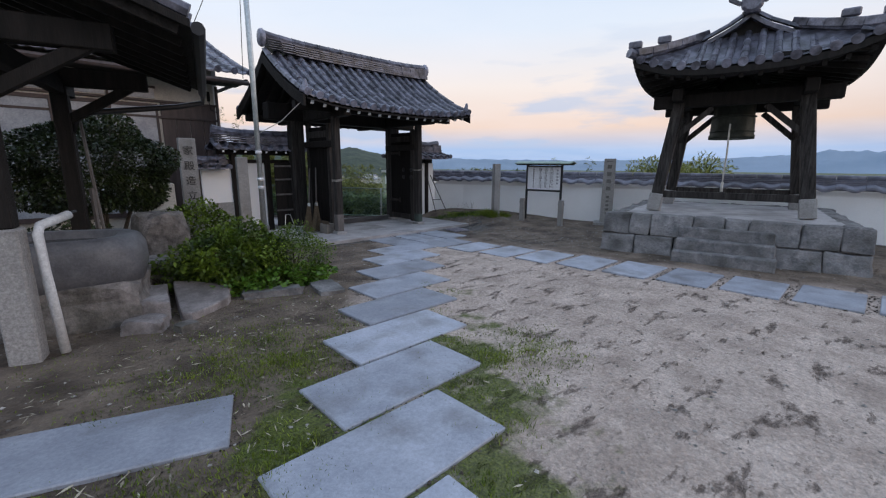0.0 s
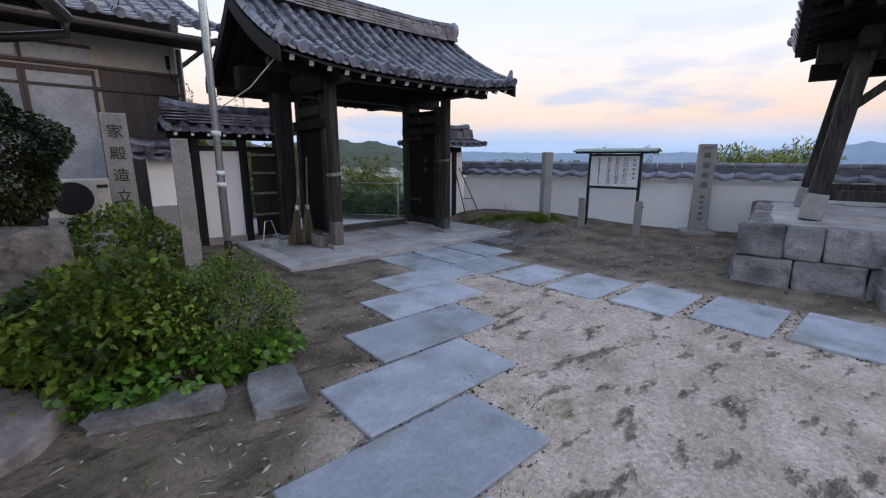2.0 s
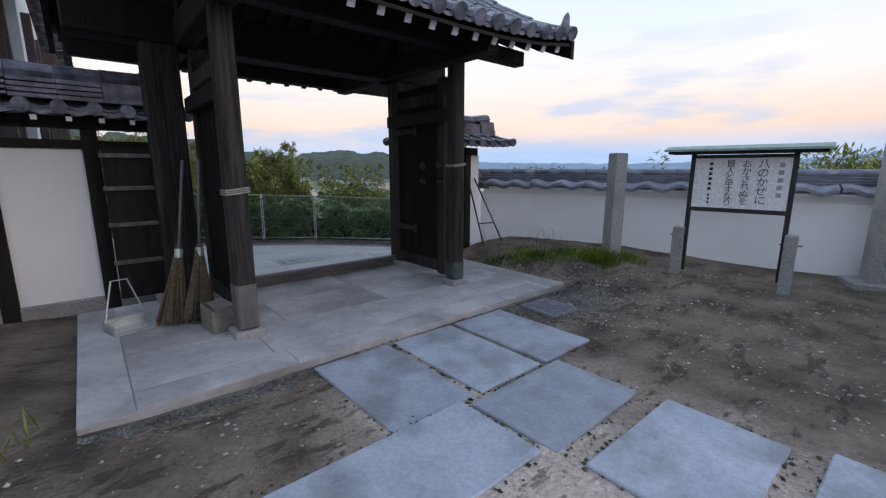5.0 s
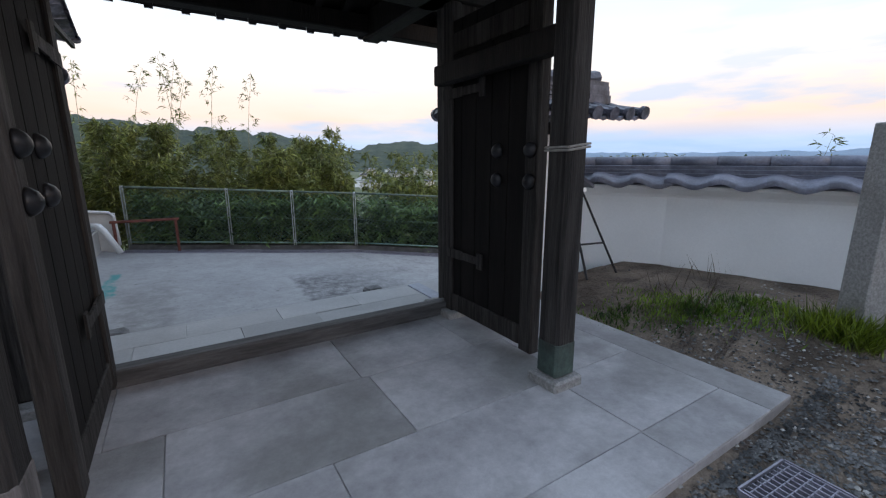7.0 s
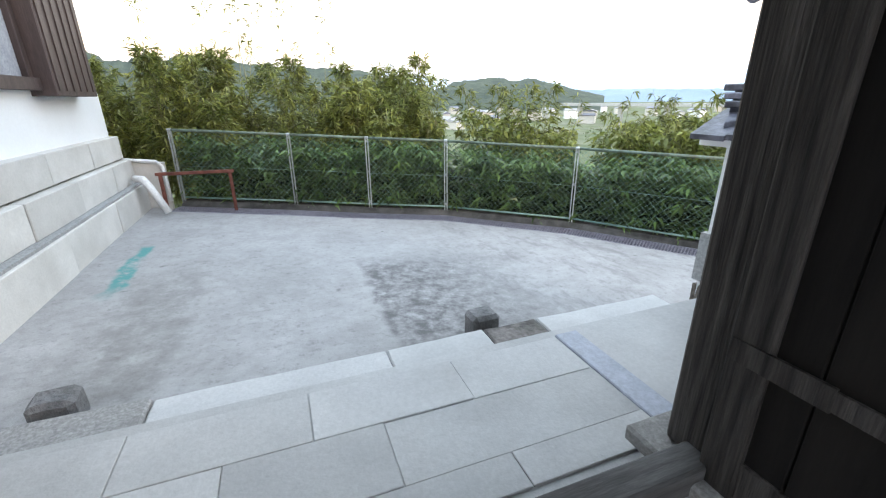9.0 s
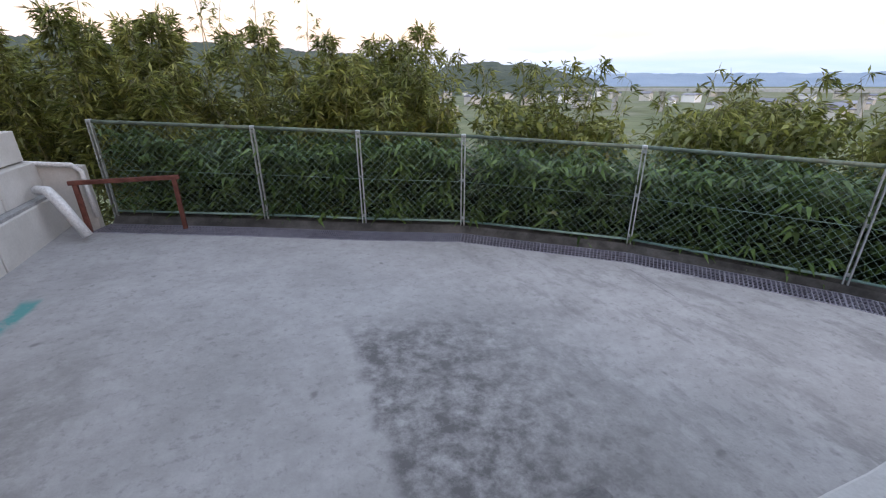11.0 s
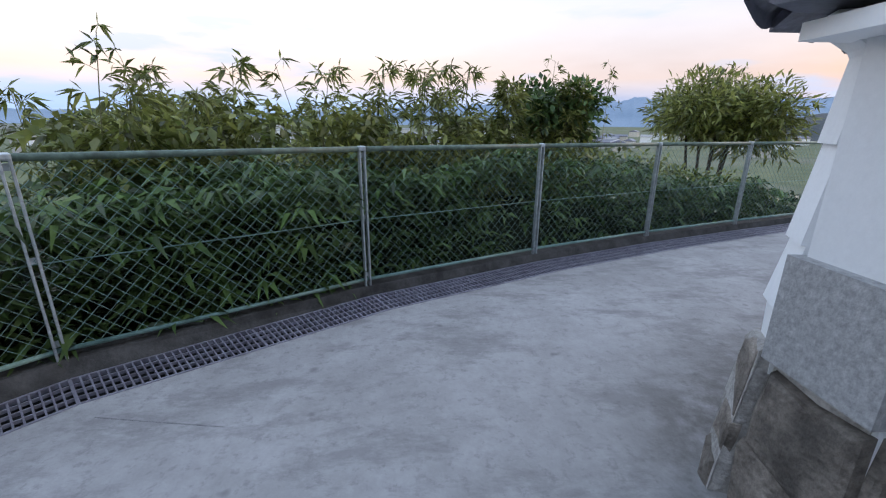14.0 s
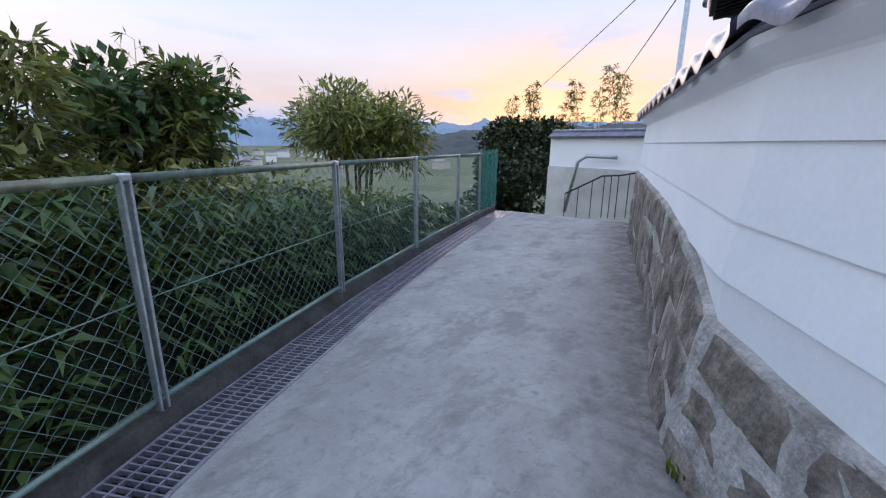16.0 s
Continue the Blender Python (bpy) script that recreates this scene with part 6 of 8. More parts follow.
    # flagpole of steel pipe
    p = thing("flagpole", "grey painted steel pole in a dark socket with cords", "pole", pose(3.27, 8.68, 0))
    bm = bmesh.new(); tube(bm, [(0, 0, 0.3), (0, 0, 3.2), (-0.02, 0, 6.5)], 0.058, 12, 0.045); part("pipe", bm, M_STEEL, p, smooth=True)
    bm = bmesh.new(); tube(bm, [(0, 0, -0.05), (0, 0, 0.32)], 0.05, 12); part("socket", bm, M_BLACKMETAL, p, smooth=True)
    bm = bmesh.new(); lathe(bm, [(0.09, -0.03), (0.09, 0.02), (0.06, 0.03)], 14); part("footing", bm, M_GRANITE, p)
    for z in (1.06, 1.22, 1.75):
        bm = bmesh.new(); tube(bm, [(0, 0, z), (0, 0, z + 0.06)], 0.062, 12); part("band", bm, M_WHITEPAINT, p, smooth=True)
    # manhole grate
    g = thing("drain_cover", "square grey steel grating set in gravel", "drain cover", pose(7.51, 7.268, -0.036, 0, 0, -4) @ Matrix.Scale(0.87, 4))
    for k in range(11):
        o = -0.2 + 0.04 * k
        bm = bmesh.new(); box(bm, o - 0.0035, -0.225, -0.02, o + 0.0035, 0.225, 0.012); part("bar", bm, M_GRATE, g)
    for k in range(9):
        o = -0.2 + 0.05 * k
        bm = bmesh.new(); box(bm, -0.205, o - 0.003, -0.02, 0.205, o + 0.003, 0.009); part("cross_bar", bm, M_GRATE, g)
    # shallow plate, its near-black colour standing for the shade down the drain
    bm = bmesh.new(); box(bm, -0.215, -0.235, -0.03, 0.215, 0.235, -0.013); part("pit", bm, M_DARK, g, "near-black plate painting the shade of the drain pit")
    bm = bmesh.new()
    for sx in (-1, 1):
        box(bm, sx * 0.217, -0.236, -0.05, sx * 0.227, 0.236, 0.012)
        box(bm, -0.2168, sx * 0.2362, -0.05, 0.2168, sx * 0.246, 0.012)
    part("rim", bm, M_GRATE, g)
    # leaning black stand by the flank wall
    s = thing("folding_stand", "thin black metal stand leaning by the white wall", "stand", pose(9.0, 9.62, -0.02))
    for a, c in (((0, 0, 0.0), (-0.1, 0.35, 1.25)), ((0.42, -0.1, 0.0), (0.05, 0.35, 1.25))):
        bm = bmesh.new(); tube(bm, [a, c], 0.013, 6); part("leg", bm, M_BLACKMETAL, s)
    bm = bmesh.new(); tube(bm, [(-0.04, 0.14, 0.5), (0.27, 0.08, 0.5)], 0.011, 6); part("crossbar", bm, M_BLACKMETAL, s)
    # brooms and dustpan against the boarded panel
    for x, y, lean in ((4.45, 8.97, 12), (4.63, 8.92, 9)):
        br = thing("broom", "bamboo besom broom leaning on the gate", "broom", pose(*by_gate(x, y), -6, lean, 20), "brooms by the gate")
        bm = bmesh.new(); tube(bm, [(0, 0, 0.5), (0, 0, 1.5)], 0.014, 8); part("handle", bm, M_GREYWOOD, br, smooth=True)
        bm = bmesh.new()
        rng = random.Random(int(x * 100))
        for k in range(130):
            a = rng.uniform(0, 6.28); r = 0.16 * math.sqrt(rng.random())
            tube(bm, [(0.02 * math.cos(a), 0.02 * math.sin(a), 0.72 - rng.random() * 0.1), (r * 0.55 * math.cos(a), r * 0.4 * math.sin(a), 0.35), (r * math.cos(a), r * 0.6 * math.sin(a), rng.uniform(0.0, 0.06))], 0.006, 4)
        tagged(part("bristle_bundle", bm, M_STRAW, br), kind="stuff")
        bm = bmesh.new(); tube(bm, [(0, 0, 0.6), (0, 0, 0.68)], 0.035, 10); part("binding", bm, M_STEEL, br)
    d = thing("dustpan", "tin dustpan with an upright handle on the platform", "dustpan", pose(*by_gate(4.15, 9.08), 0, 0, 15))
    bm = bmesh.new(); box(bm, -0.16, -0.12, 0, 0.16, 0.12, 0.012); box(bm, -0.16, 0.10, 0, 0.16, 0.12, 0.10); box(bm, -0.16, -0.12, 0, -0.148, 0.12, 0.08); box(bm, 0.148, -0.12, 0, 0.16, 0.12, 0.08); part("pan", bm, M_STEEL, d)
    bm = bmesh.new(); tube(bm, [(-0.15, 0.1, 0.08), (-0.06, 0.14, 0.42), (0.06, 0.14, 0.42), (0.15, 0.1, 0.08)], 0.008, 6); part("handle", bm, M_STEEL, d)
    c = thing("carton", "small open cardboard box beside the gate post", "box", pose(*by_gate(4.72, 8.62), 0, 0, 8))
    bm = bmesh.new(); box(bm, -0.1, -0.13, 0, 0.1, 0.13, 0.22); part("body", bm, mat("cardboard", (0.16, 0.145, 0.13), (0.24, 0.215, 0.19), 6, 0.9, 0.1), c)
    bm = bmesh.new(); beam(bm, (-0.1, -0.13, 0.22), (-0.15, -0.13, 0.30), 0.004, 0.26, 0, up=(0, 1, 0)); part("flap", bm, M_STRAW, c)
    r = thing("tied_rope", "pale rope wound round the gate post", "rope", pose(*by_gate(4.86, 8.33, 1.2)) @ Matrix.Scale(GATE_SIZE, 4))
    for k in range(3):
        bm = bmesh.new(); pts = [(0.081 * sx, 0.081 * sy, 0.016 * k + 0.01 * sx) for sx, sy in ((-1, -1), (1, -1), (1, 1), (-1, 1), (-1, -1))]
        tube(bm, pts, 0.007, 6); part("turn", bm, M_DRYROPE, r)
    r2 = thing("tied_rope", "pale rope wound round the second gate post", "rope", pose(*by_gate(7.19, 8.40, 1.42)) @ Matrix.Scale(GATE_SIZE, 4))
    for k in range(2):
        bm = bmesh.new(); pts = [(0.081 * sx, 0.081 * sy, 0.016 * k + 0.01 * sx) for sx, sy in ((-1, -1), (1, -1), (1, 1), (-1, 1), (-1, -1))]
        tube(bm, pts, 0.007, 6); part("turn", bm, M_DRYROPE, r2)


courtyard_things()


# ---- house west of the gate ----
M_GLASS = mat("frosted_window", (0.30, 0.32, 0.36), (0.42, 0.44, 0.48), 3, 0.15, 0.02, 30)


def build_house():
    h = thing("house", "old house with cream plaster, brown boarding and a tiled roof", "house")
    Y, X1 = 11.8, 3.45
    bm = bmesh.new(); box(bm, -5.0, Y, -0.6, X1, 17.4, 4.0); part("wall", bm, M_CREAM, h)
    bm = bmesh.new(); box(bm, 2.30, Y - 0.03, 2.62, X1 + 0.01, Y, 2.95, bev=0.004); part("upper_board", bm, M_BROWN, h)
    for k in range(4):
        bm = bmesh.new(); box(bm, 2.30 + 0.29 * k + 0.004, Y - 0.022, 0.0, 2.30 + 0.29 * (k + 1) - 0.004, Y, 2.62, bev=0.004); part("board", bm, M_BROWN, h)
    for z in (2.95, 2.6):
        bm = bmesh.new(); box(bm, -5, Y - 0.06, z - 0.025, X1 + 0.03, Y, z + 0.025, bev=0.004); part("trim", bm, M_BROWN, h)
    # tall glazed doors and the transom
    for k in range(4):
        x0, x1 = 2.24 - 0.9 * (k + 1), 2.24 - 0.9 * k
        w = part("window", (lambda b: (box(b, x0, Y - 0.05, 0.35, x1, Y - 0.02, 2.88), b)[1])(bmesh.new()), M_GLASS, h, "frosted glass behind a brown frame")
        for a in (x0, x1 - 0.05):
            bm = bmesh.new(); box(bm, a, Y - 0.075, 0.35, a + 0.05, Y - 0.05, 2.88, bev=0.004); part("frame_stile", bm, M_BROWN, w)
        for a, b in ((2.8, 2.88), (0.35, 0.45)):
            bm = bmesh.new(); box(bm, x0 + 0.05, Y - 0.073, a, x1 - 0.05, Y - 0.05, b, bev=0.004); part("frame_rail", bm, M_BROWN, w)
        tw = part("transom", (lambda b: (box(b, x0 + 0.04, Y - 0.02, 3.0, x1 - 0.03, Y - 0.005, 3.22), b)[1])(bmesh.new()), M_GLASS, h)
        bm = bmesh.new(); box(bm, x0, Y - 0.04, 2.97, x0 + 0.04, Y, 3.22); part("frame_stile", bm, M_BROWN, tw)
        bm = bmesh.new(); box(bm, x0, Y - 0.038, 3.22, x1, Y, 3.27); part("frame_rail", bm, M_BROWN, tw)
    bm = bmesh.new(); box(bm, -5, 10.95, 3.46, 4.0, 11.85, 3.52); part("soffit", bm, M_DARKWOOD, h)
    bm = bmesh.new(); tube(bm, [(-5, 10.88, 3.46), (4.0, 10.88, 3.44)], 0.055, 8); part("gutter", bm, M_BROWN, h)
    bm = bmesh.new(); tube(bm, [(3.5, 11.72, 3.4), (3.5, 11.72, 0.2)], 0.035, 8); part("downpipe", bm, M_BROWN, h)
    bm = bmesh.new(); box(bm, 3.30, Y - 0.07, 3.05, 3.36, Y, 3.28, bev=0.008); tube(bm, [(3.33, Y - 0.04, 3.05), (3.36, Y - 0.05, 2.85), (3.5, Y - 0.05, 2.8)], 0.01, 6); part("wall_lamp", bm, M_DARKWOOD, h, "small dark wall lamp")
    tile_roof(h, -5.2, 4.05, 14.6, (10.9, 18.2), 5.5, 3.62, 27, sag=0.12, r=0.07, tiles=10, ridge_h=0.3, tip=0.05)
    for x in (-5.15, 4.0):
        bm = bmesh.new(); prism(bm, [(x - 0.03, 11.0), (x + 0.03, 11.0), (x + 0.03, 18.1), (x - 0.03, 18.1)], 3.5, lambda a, b: 5.1 - abs(b - 14.6) * 0.43); part("gable", bm, M_DARKWOOD, h)
    # east side: window box, plaster, masonry blocks
    bm = bmesh.new(); box(bm, X1, 12.0, 0.72, X1 + 0.18, 17.4, 1.42); part("lower_wall", bm, M_PLASTER, h)
    bm = bmesh.new(); box(bm, X1, 12.0, 1.42, X1 + 0.16, 17.4, 4.0); part("upper_wall", bm, M_PLASTER, h)
    w = part("window", (lambda b: (box(b, X1 + 0.15, 12.6, 1.55, X1 + 0.19, 15.3, 3.3), b)[1])(bmesh.new()), M_GLASS, h)
    bm = bmesh.new(); box(bm, X1 + 0.14, 12.4, 1.42, X1 + 0.3, 15.6, 1.55, bev=0.005); part("sill", bm, M_BROWN, w)
    for y in (12.55, 14.0, 15.3):
        bm = bmesh.new(); box(bm, X1 + 0.15, y, 1.55, X1 + 0.25, y + 0.1, 3.3, bev=0.006); part("frame_stile", bm, M_BROWN, w)
    sb = part("shutter_box", (lambda b: (box(b, X1 + 0.12, 15.4, 1.36, X1 + 0.42, 16.6, 3.4, bev=0.01), b)[1])(bmesh.new()), M_BROWN, h, "brown ribbed shutter box")
    for k in range(6):
        bm = bmesh.new(); box(bm, X1 + 0.42, 15.45 + 0.2 * k, 1.42, X1 + 0.435, 15.55 + 0.2 * k, 3.3); part("rib", bm, M_BROWN, sb)
    blocks = thing("retaining_wall", "pale concrete block retaining wall below the house", "wall", kind="structure")
    rng = random.Random(8)
    for c, (z0, z1, x, n) in enumerate(((-0.7, 0.02, 3.98, 4), (0.05, 0.42, 3.86, 5), (0.44, 0.78, 3.76, 5))):
        ys = [11.35 + (17.35 - 11.35) * k / n + (0.3 if c % 2 and 0 < k < n else 0) for k in range(n + 1)]
        for a, b in zip(ys, ys[1:]):
            bm = bmesh.new(); box(bm, X1, a + 0.006, z0, x + rng.uniform(-0.006, 0.006), b - 0.006, z1, bev=0.008); part("block", bm, M_BLOCK, blocks)
    bm = bmesh.new(); box(bm, 3.3, 11.35, 0.01, 3.95, 17.35, 0.05); part("ledge", bm, M_RENDER, blocks)
    # pipe spout and end wall at the far corner
    e = thing("downpipe", "grey plastic downpipe bending out of the wall end", "pipe")
    bm = bmesh.new(); tube(bm, [(3.95, 16.95, 0.16), (4.08, 16.85, 0.16), (4.16, 16.8, 0.05), (4.36, 16.7, -0.36)], 0.055, 10); part("pipe", bm, M_PVC, e, smooth=True)
    bm = bmesh.new(); prism(bm, [(3.4, 17.36), (4.28, 17.36), (4.28, 17.5), (3.4, 17.5)], -0.7, lambda x, y: 0.42 - 0.1 * (x - 3.4)); tagged(part("end_wall", bm, M_BLOCK), "low concrete end wall beside the downpipe", "wall", kind="structure")
    bm = bmesh.new(); tube(bm, [(3.5, 17.33, 0.44), (4.2, 17.33, 0.36), (4.27, 17.33, 0.28), (4.3, 17.3, -0.3)], 0.03, 8); part("conduit", bm, M_PVC, e, smooth=True)
    a = thing("air_conditioner", "pale outdoor air conditioner unit with a round fan grille", "air conditioner", pose(1.78, 10.85, 0.55))
    bm = bmesh.new(); box(bm, -0.4, -0.15, 0, 0.4, 0.15, 0.58, bev=0.02); part("casing", bm, M_CREAM, a)
    bm = bmesh.new(); lathe(bm, [(0.24, 0), (0.25, 0.02), (0.05, 0.03)], 24); bmesh.ops.transform(bm, matrix=pose(-0.1, -0.15, 0.29, 90, 0, 0), verts=bm.verts); part("fan_grille", bm, M_DARK, a, "dark round fan grille")
    bm = bmesh.new(); box(bm, 0.2, -0.156, 0.44, 0.34, -0.15, 0.49); part("badge", bm, M_BLACK, a)
    bm = bmesh.new(); box(bm, -0.42, -0.2, -0.58, 0.42, 0.2, 0); part("plinth", bm, M_RENDER, a)


build_house()


# ---- water basin under its shelter ----
def rock(name, label, x, y, z, sx, sy, sz, seed, ang=0, mat_=None, cut=0.6, sub=3, cat="rock"):
    bm = bmesh.new()
    bmesh.ops.create_icosphere(bm, subdivisions=sub, radius=1.0)
    for v in bm.verts:
        for k in range(3):
            v.co[k] = max(-cut, min(cut, v.co[k])) / cut
        v.co *= 1 + 0.16 * noise.noise(v.co * 1.1 + Vector((seed, 0, 0)))
        v.co += noise.noise_vector(v.co * 2.4 + Vector((0, seed, 0))) * 0.05
        v.co = Vector((v.co.x * sx, v.co.y * sy, v.co.z * sz))
    bmesh.ops.transform(bm, matrix=pose(x, y, z, 0, 0, ang), verts=bm.verts)
    ob = part(name, bm, mat_ or M_ROCK)
    return tagged(ob, label, cat)


def slab_stone(label, poly, top, seed):
    """A flat stone over a plan polygon, its top uneven and its arrises worn."""
    bm = bmesh.new()
    fs = prism(bm, poly, -0.04, top)
    bmesh.ops.bevel(bm, geom=list({e for f in fs for e in f.edges}), offset=0.022, segments=2, affect="EDGES", profile=0.6)
    bmesh.ops.triangulate(bm, faces=bm.faces[:])
    bmesh.ops.subdivide_edges(bm, edges=bm.edges[:], cuts=2, use_grid_fill=True)
    rough_bm(bm, 0.025, 3.0, seed); rough_bm(bm, 0.010, 11.0, seed)
    return tagged(part("flat_stone", bm, M_FLAT), label, "rock")


def build_basin():
    rock("basin_footing", "flat broad rock carrying the water basin", 0.05, 5.62, 0.14, 0.72, 0.55, 0.26, 2.0, -15)
    t = thing("water_basin", "large smooth stone water basin on a rock", "basin", pose(0.0, 5.55, 0.34, 0, 0, -12))
    bm = bmesh.new()
    n = 28
    prof = [(0.80, 0.0), (0.95, 0.06), (1.0, 0.22), (0.99, 0.38), (0.93, 0.48), (0.84, 0.51), (0.70, 0.50), (0.66, 0.44), (0.62, 0.3), (0.2, 0.27)]
    rings = []
    for s, z in prof:
        ring = []
        for k in range(n):
            a = 6.28319 * k / n
            c, q = math.cos(a), math.sin(a)
            x = math.copysign(abs(c) ** 0.6, c) * 0.80 * s; y = math.copysign(abs(q) ** 0.6, q) * 0.52 * s
            ring.append(bm.verts.new((x, y, z + 0.03 * noise.noise((x * 2, y * 2, 1)))))
        rings.append(ring)
    for a, b in zip(rings, rings[1:]):
        for k in range(n):
            bm.faces.new((a[k], a[(k + 1) % n], b[(k + 1) % n], b[k]))
    bm.faces.new(rings[0][::-1]); bm.faces.new(rings[-1])
    part("bowl", bm, mat("smooth_stone", (0.10, 0.10, 0.11), (0.16, 0.16, 0.17), 5, 0.5, 0.3, 40), t, smooth=True)
    bm = bmesh.new(); lathe(bm, [(0.0, 0), (1.0, 0), (1.0, 0.004), (0.0, 0.004)], 20); bmesh.ops.transform(bm, matrix=pose(0, 0, 0.43) @ Matrix.Diagonal((0.44, 0.29, 1, 1)), verts=bm.verts)
    wm = flatmat("water", (0.02, 0.025, 0.03)); wm.node_tree.nodes["Principled BSDF"].inputs["Roughness"].default_value = 0.05
    part("water", bm, wm, t)
    # shelter
    m = pose(0.0, 5.6, 0, 0, 0, -15)
    s = thing("basin_shelter", "dark timber shelter roof over the water basin", "shelter", m)
    for lx in (0.06, -1.9):
        for ly in (-1.07, 1.04):
            if lx > 0 and ly < 0:
                bm = bmesh.new(); beam(bm, (lx, ly, -0.05), (lx, ly, 1.06), 0.2, 0.2, 0.015, up=(0, 1, 0)); part("stone_foot", bm, M_GRANITE, s, "tall granite post foot")
                z0 = 1.06
            else:
                z0 = 0.0
            bm = bmesh.new(); beam(bm, (lx, ly, z0), (lx, ly, 2.55), 0.15, 0.15, 0.012, up=(0, 1, 0)); part("post", bm, M_DARKWOOD, s)
    for ly in (-1.07, 1.04):
        bm = bmesh.new(); beam(bm, (-2.7, ly, 2.5), (0.9, ly, 2.5), 0.13, 0.2, 0.01); part("beam", bm, M_DARKWOOD, s)
        bm = bmesh.new(); beam(bm, (0.06, ly, 2.0), (0.75, ly, 2.45), 0.08, 0.1, 0.006); part("brace", bm, M_DARKWOOD, s)
    for lx in (0.06, -1.9):
        bm = bmesh.new(); beam(bm, (lx, -1.5, 2.4), (lx, 1.45, 2.4), 0.12, 0.18, 0.01); part("beam", bm, M_DARKWOOD, s)
    E0, E1, hy = -3.2, 1.43, 1.56
    for sgn in (1, -1):
        xe = E1 if sgn > 0 else E0
        bm = bmesh.new()
        q = [(-0.9, -hy, 3.45), (-0.9, hy, 3.45), (xe, hy, 2.6), (xe, -hy, 2.6)]
        a = [bm.verts.new(p) for p in q]; b = [bm.verts.new((p[0], p[1], p[2] - 0.06)) for p in q]
        bm.faces.new(a); bm.faces.new(b[::-1])
        for k in range(4):
            bm.faces.new((a[k], a[(k + 1) % 4], b[(k + 1) % 4], b[k]))
        part("roof_deck", bm, M_DARKWOOD, s)
        for k in range(9):
            y = -hy + 0.1 + 2 * (hy - 0.1) * k / 8
            bm = bmesh.new(); beam(bm, (-0.9, y, 3.35), (xe - 0.08 * sgn, y, 2.535), 0.06, 0.07, 0); part("rafter", bm, M_DARKWOOD, s)
        for k in range(14):
            y = -hy + 0.06 + (2 * hy - 0.12) * k / 13
            bm = bmesh.new(); tube(bm, [(-0.9, y, 3.55), (xe, y, 2.66)], 0.06, 8); part("cover_tile_row", bm, M_TILE, s)
    bm = bmesh.new(); tube(bm, [(E1 + 0.05, -hy, 2.54), (E1 + 0.05, hy, 2.50)], 0.05, 8); part("gutter", bm, M_BLACKMETAL, s)
    bm = bmesh.new(); tube(bm, [(E1 + 0.05, hy - 0.02, 2.50), (E1 + 0.04, hy, 2.38), (E1 - 0.25, hy - 0.1, 2.30), (0.2, 1.1, 2.12), (0.12, 1.04, 1.9)], 0.035, 8); part("downpipe", bm, M_BLACKMETAL, s, smooth=True)
    p = thing("water_pipe", "white plastic water pipe bent over the basin", "pipe", pose(-0.03, 4.55, 0))
    bm = bmesh.new(); tube(bm, [(0.03, -0.02, 0.0), (0.0, 0.0, 0.6), (-0.01, 0.0, 1.0), (0.01, 0.03, 1.06), (0.2, 0.22, 1.12)], 0.036, 10); part("pipe", bm, M_PVC, p, smooth=True)
    bm = bmesh.new(); tube(bm, [(0.19, 0.21, 1.13), (0.25, 0.27, 1.14)], 0.012, 6); part("spout", bm, M_BLACKMETAL, p)
    # garden stones
    slab_stone("flat pale grey stone edging the basin bed", [(0.64, 5.74), (0.95, 5.54), (0.82, 4.82), (0.54, 5.0)], lambda x, y: 0.19, 5.1)
    slab_stone("broad reddish flat stone edging the bed", [(1.02, 5.66), (1.53, 5.24), (1.37, 4.87), (0.96, 4.62), (0.88, 4.70)], lambda x, y: 0.20 - 0.13 * max(0.0, 5.6 - y), 7.7)
    rock("garden_rock", "brown angular rock below the flat stones", 0.58, 4.64, 0.02, 0.17, 0.11, 0.10, 3.3, -30, M_FLAT, cut=0.7)
    rock("garden_rock", "small pale rock by the flat stones", 0.86, 4.42, 0.0, 0.09, 0.07, 0.06, 8.3, 20)
    rock("garden_rock", "large grey garden rock under the clipped tree", 1.27, 7.5, 0.36, 0.32, 0.30, 0.46, 4.4, 10, cut=0.75)
    rock("garden_rock", "low brown rock behind the basin", 0.75, 6.4, 0.12, 0.5, 0.35, 0.22, 9.2, 0)
    rock("edging_stone", "dark rough edging stone under the azalea", 1.90, 4.95, -0.02, 0.33, 0.10, 0.09, 1.4, -18, M_PODIUM, cut=0.5)
    rock("edging_stone", "dark squared edging stone at the path side", 2.50, 4.72, -0.03, 0.15, 0.27, 0.07, 6.4, -12, M_PODIUM, cut=0.5)
    k = thing("garden_stake", "grey weathered stake standing by the basin", "stake", pose(0.50, 6.62, 0))
    bm = bmesh.new(); beam(bm, (0, 0, 0), (-0.02, 0.02, 1.25), 0.04, 0.04, 0.004); part("stick", bm, M_GREYWOOD, k)
    k = thing("garden_stake", "tall thin stake supporting the clipped tree", "stake", pose(0.62, 7.2, 0))
    bm = bmesh.new(); tube(bm, [(0, 0, 0), (-0.1, 0.1, 2.1)], 0.02, 6); part("stick", bm, M_GREYWOOD, k)


build_basin()


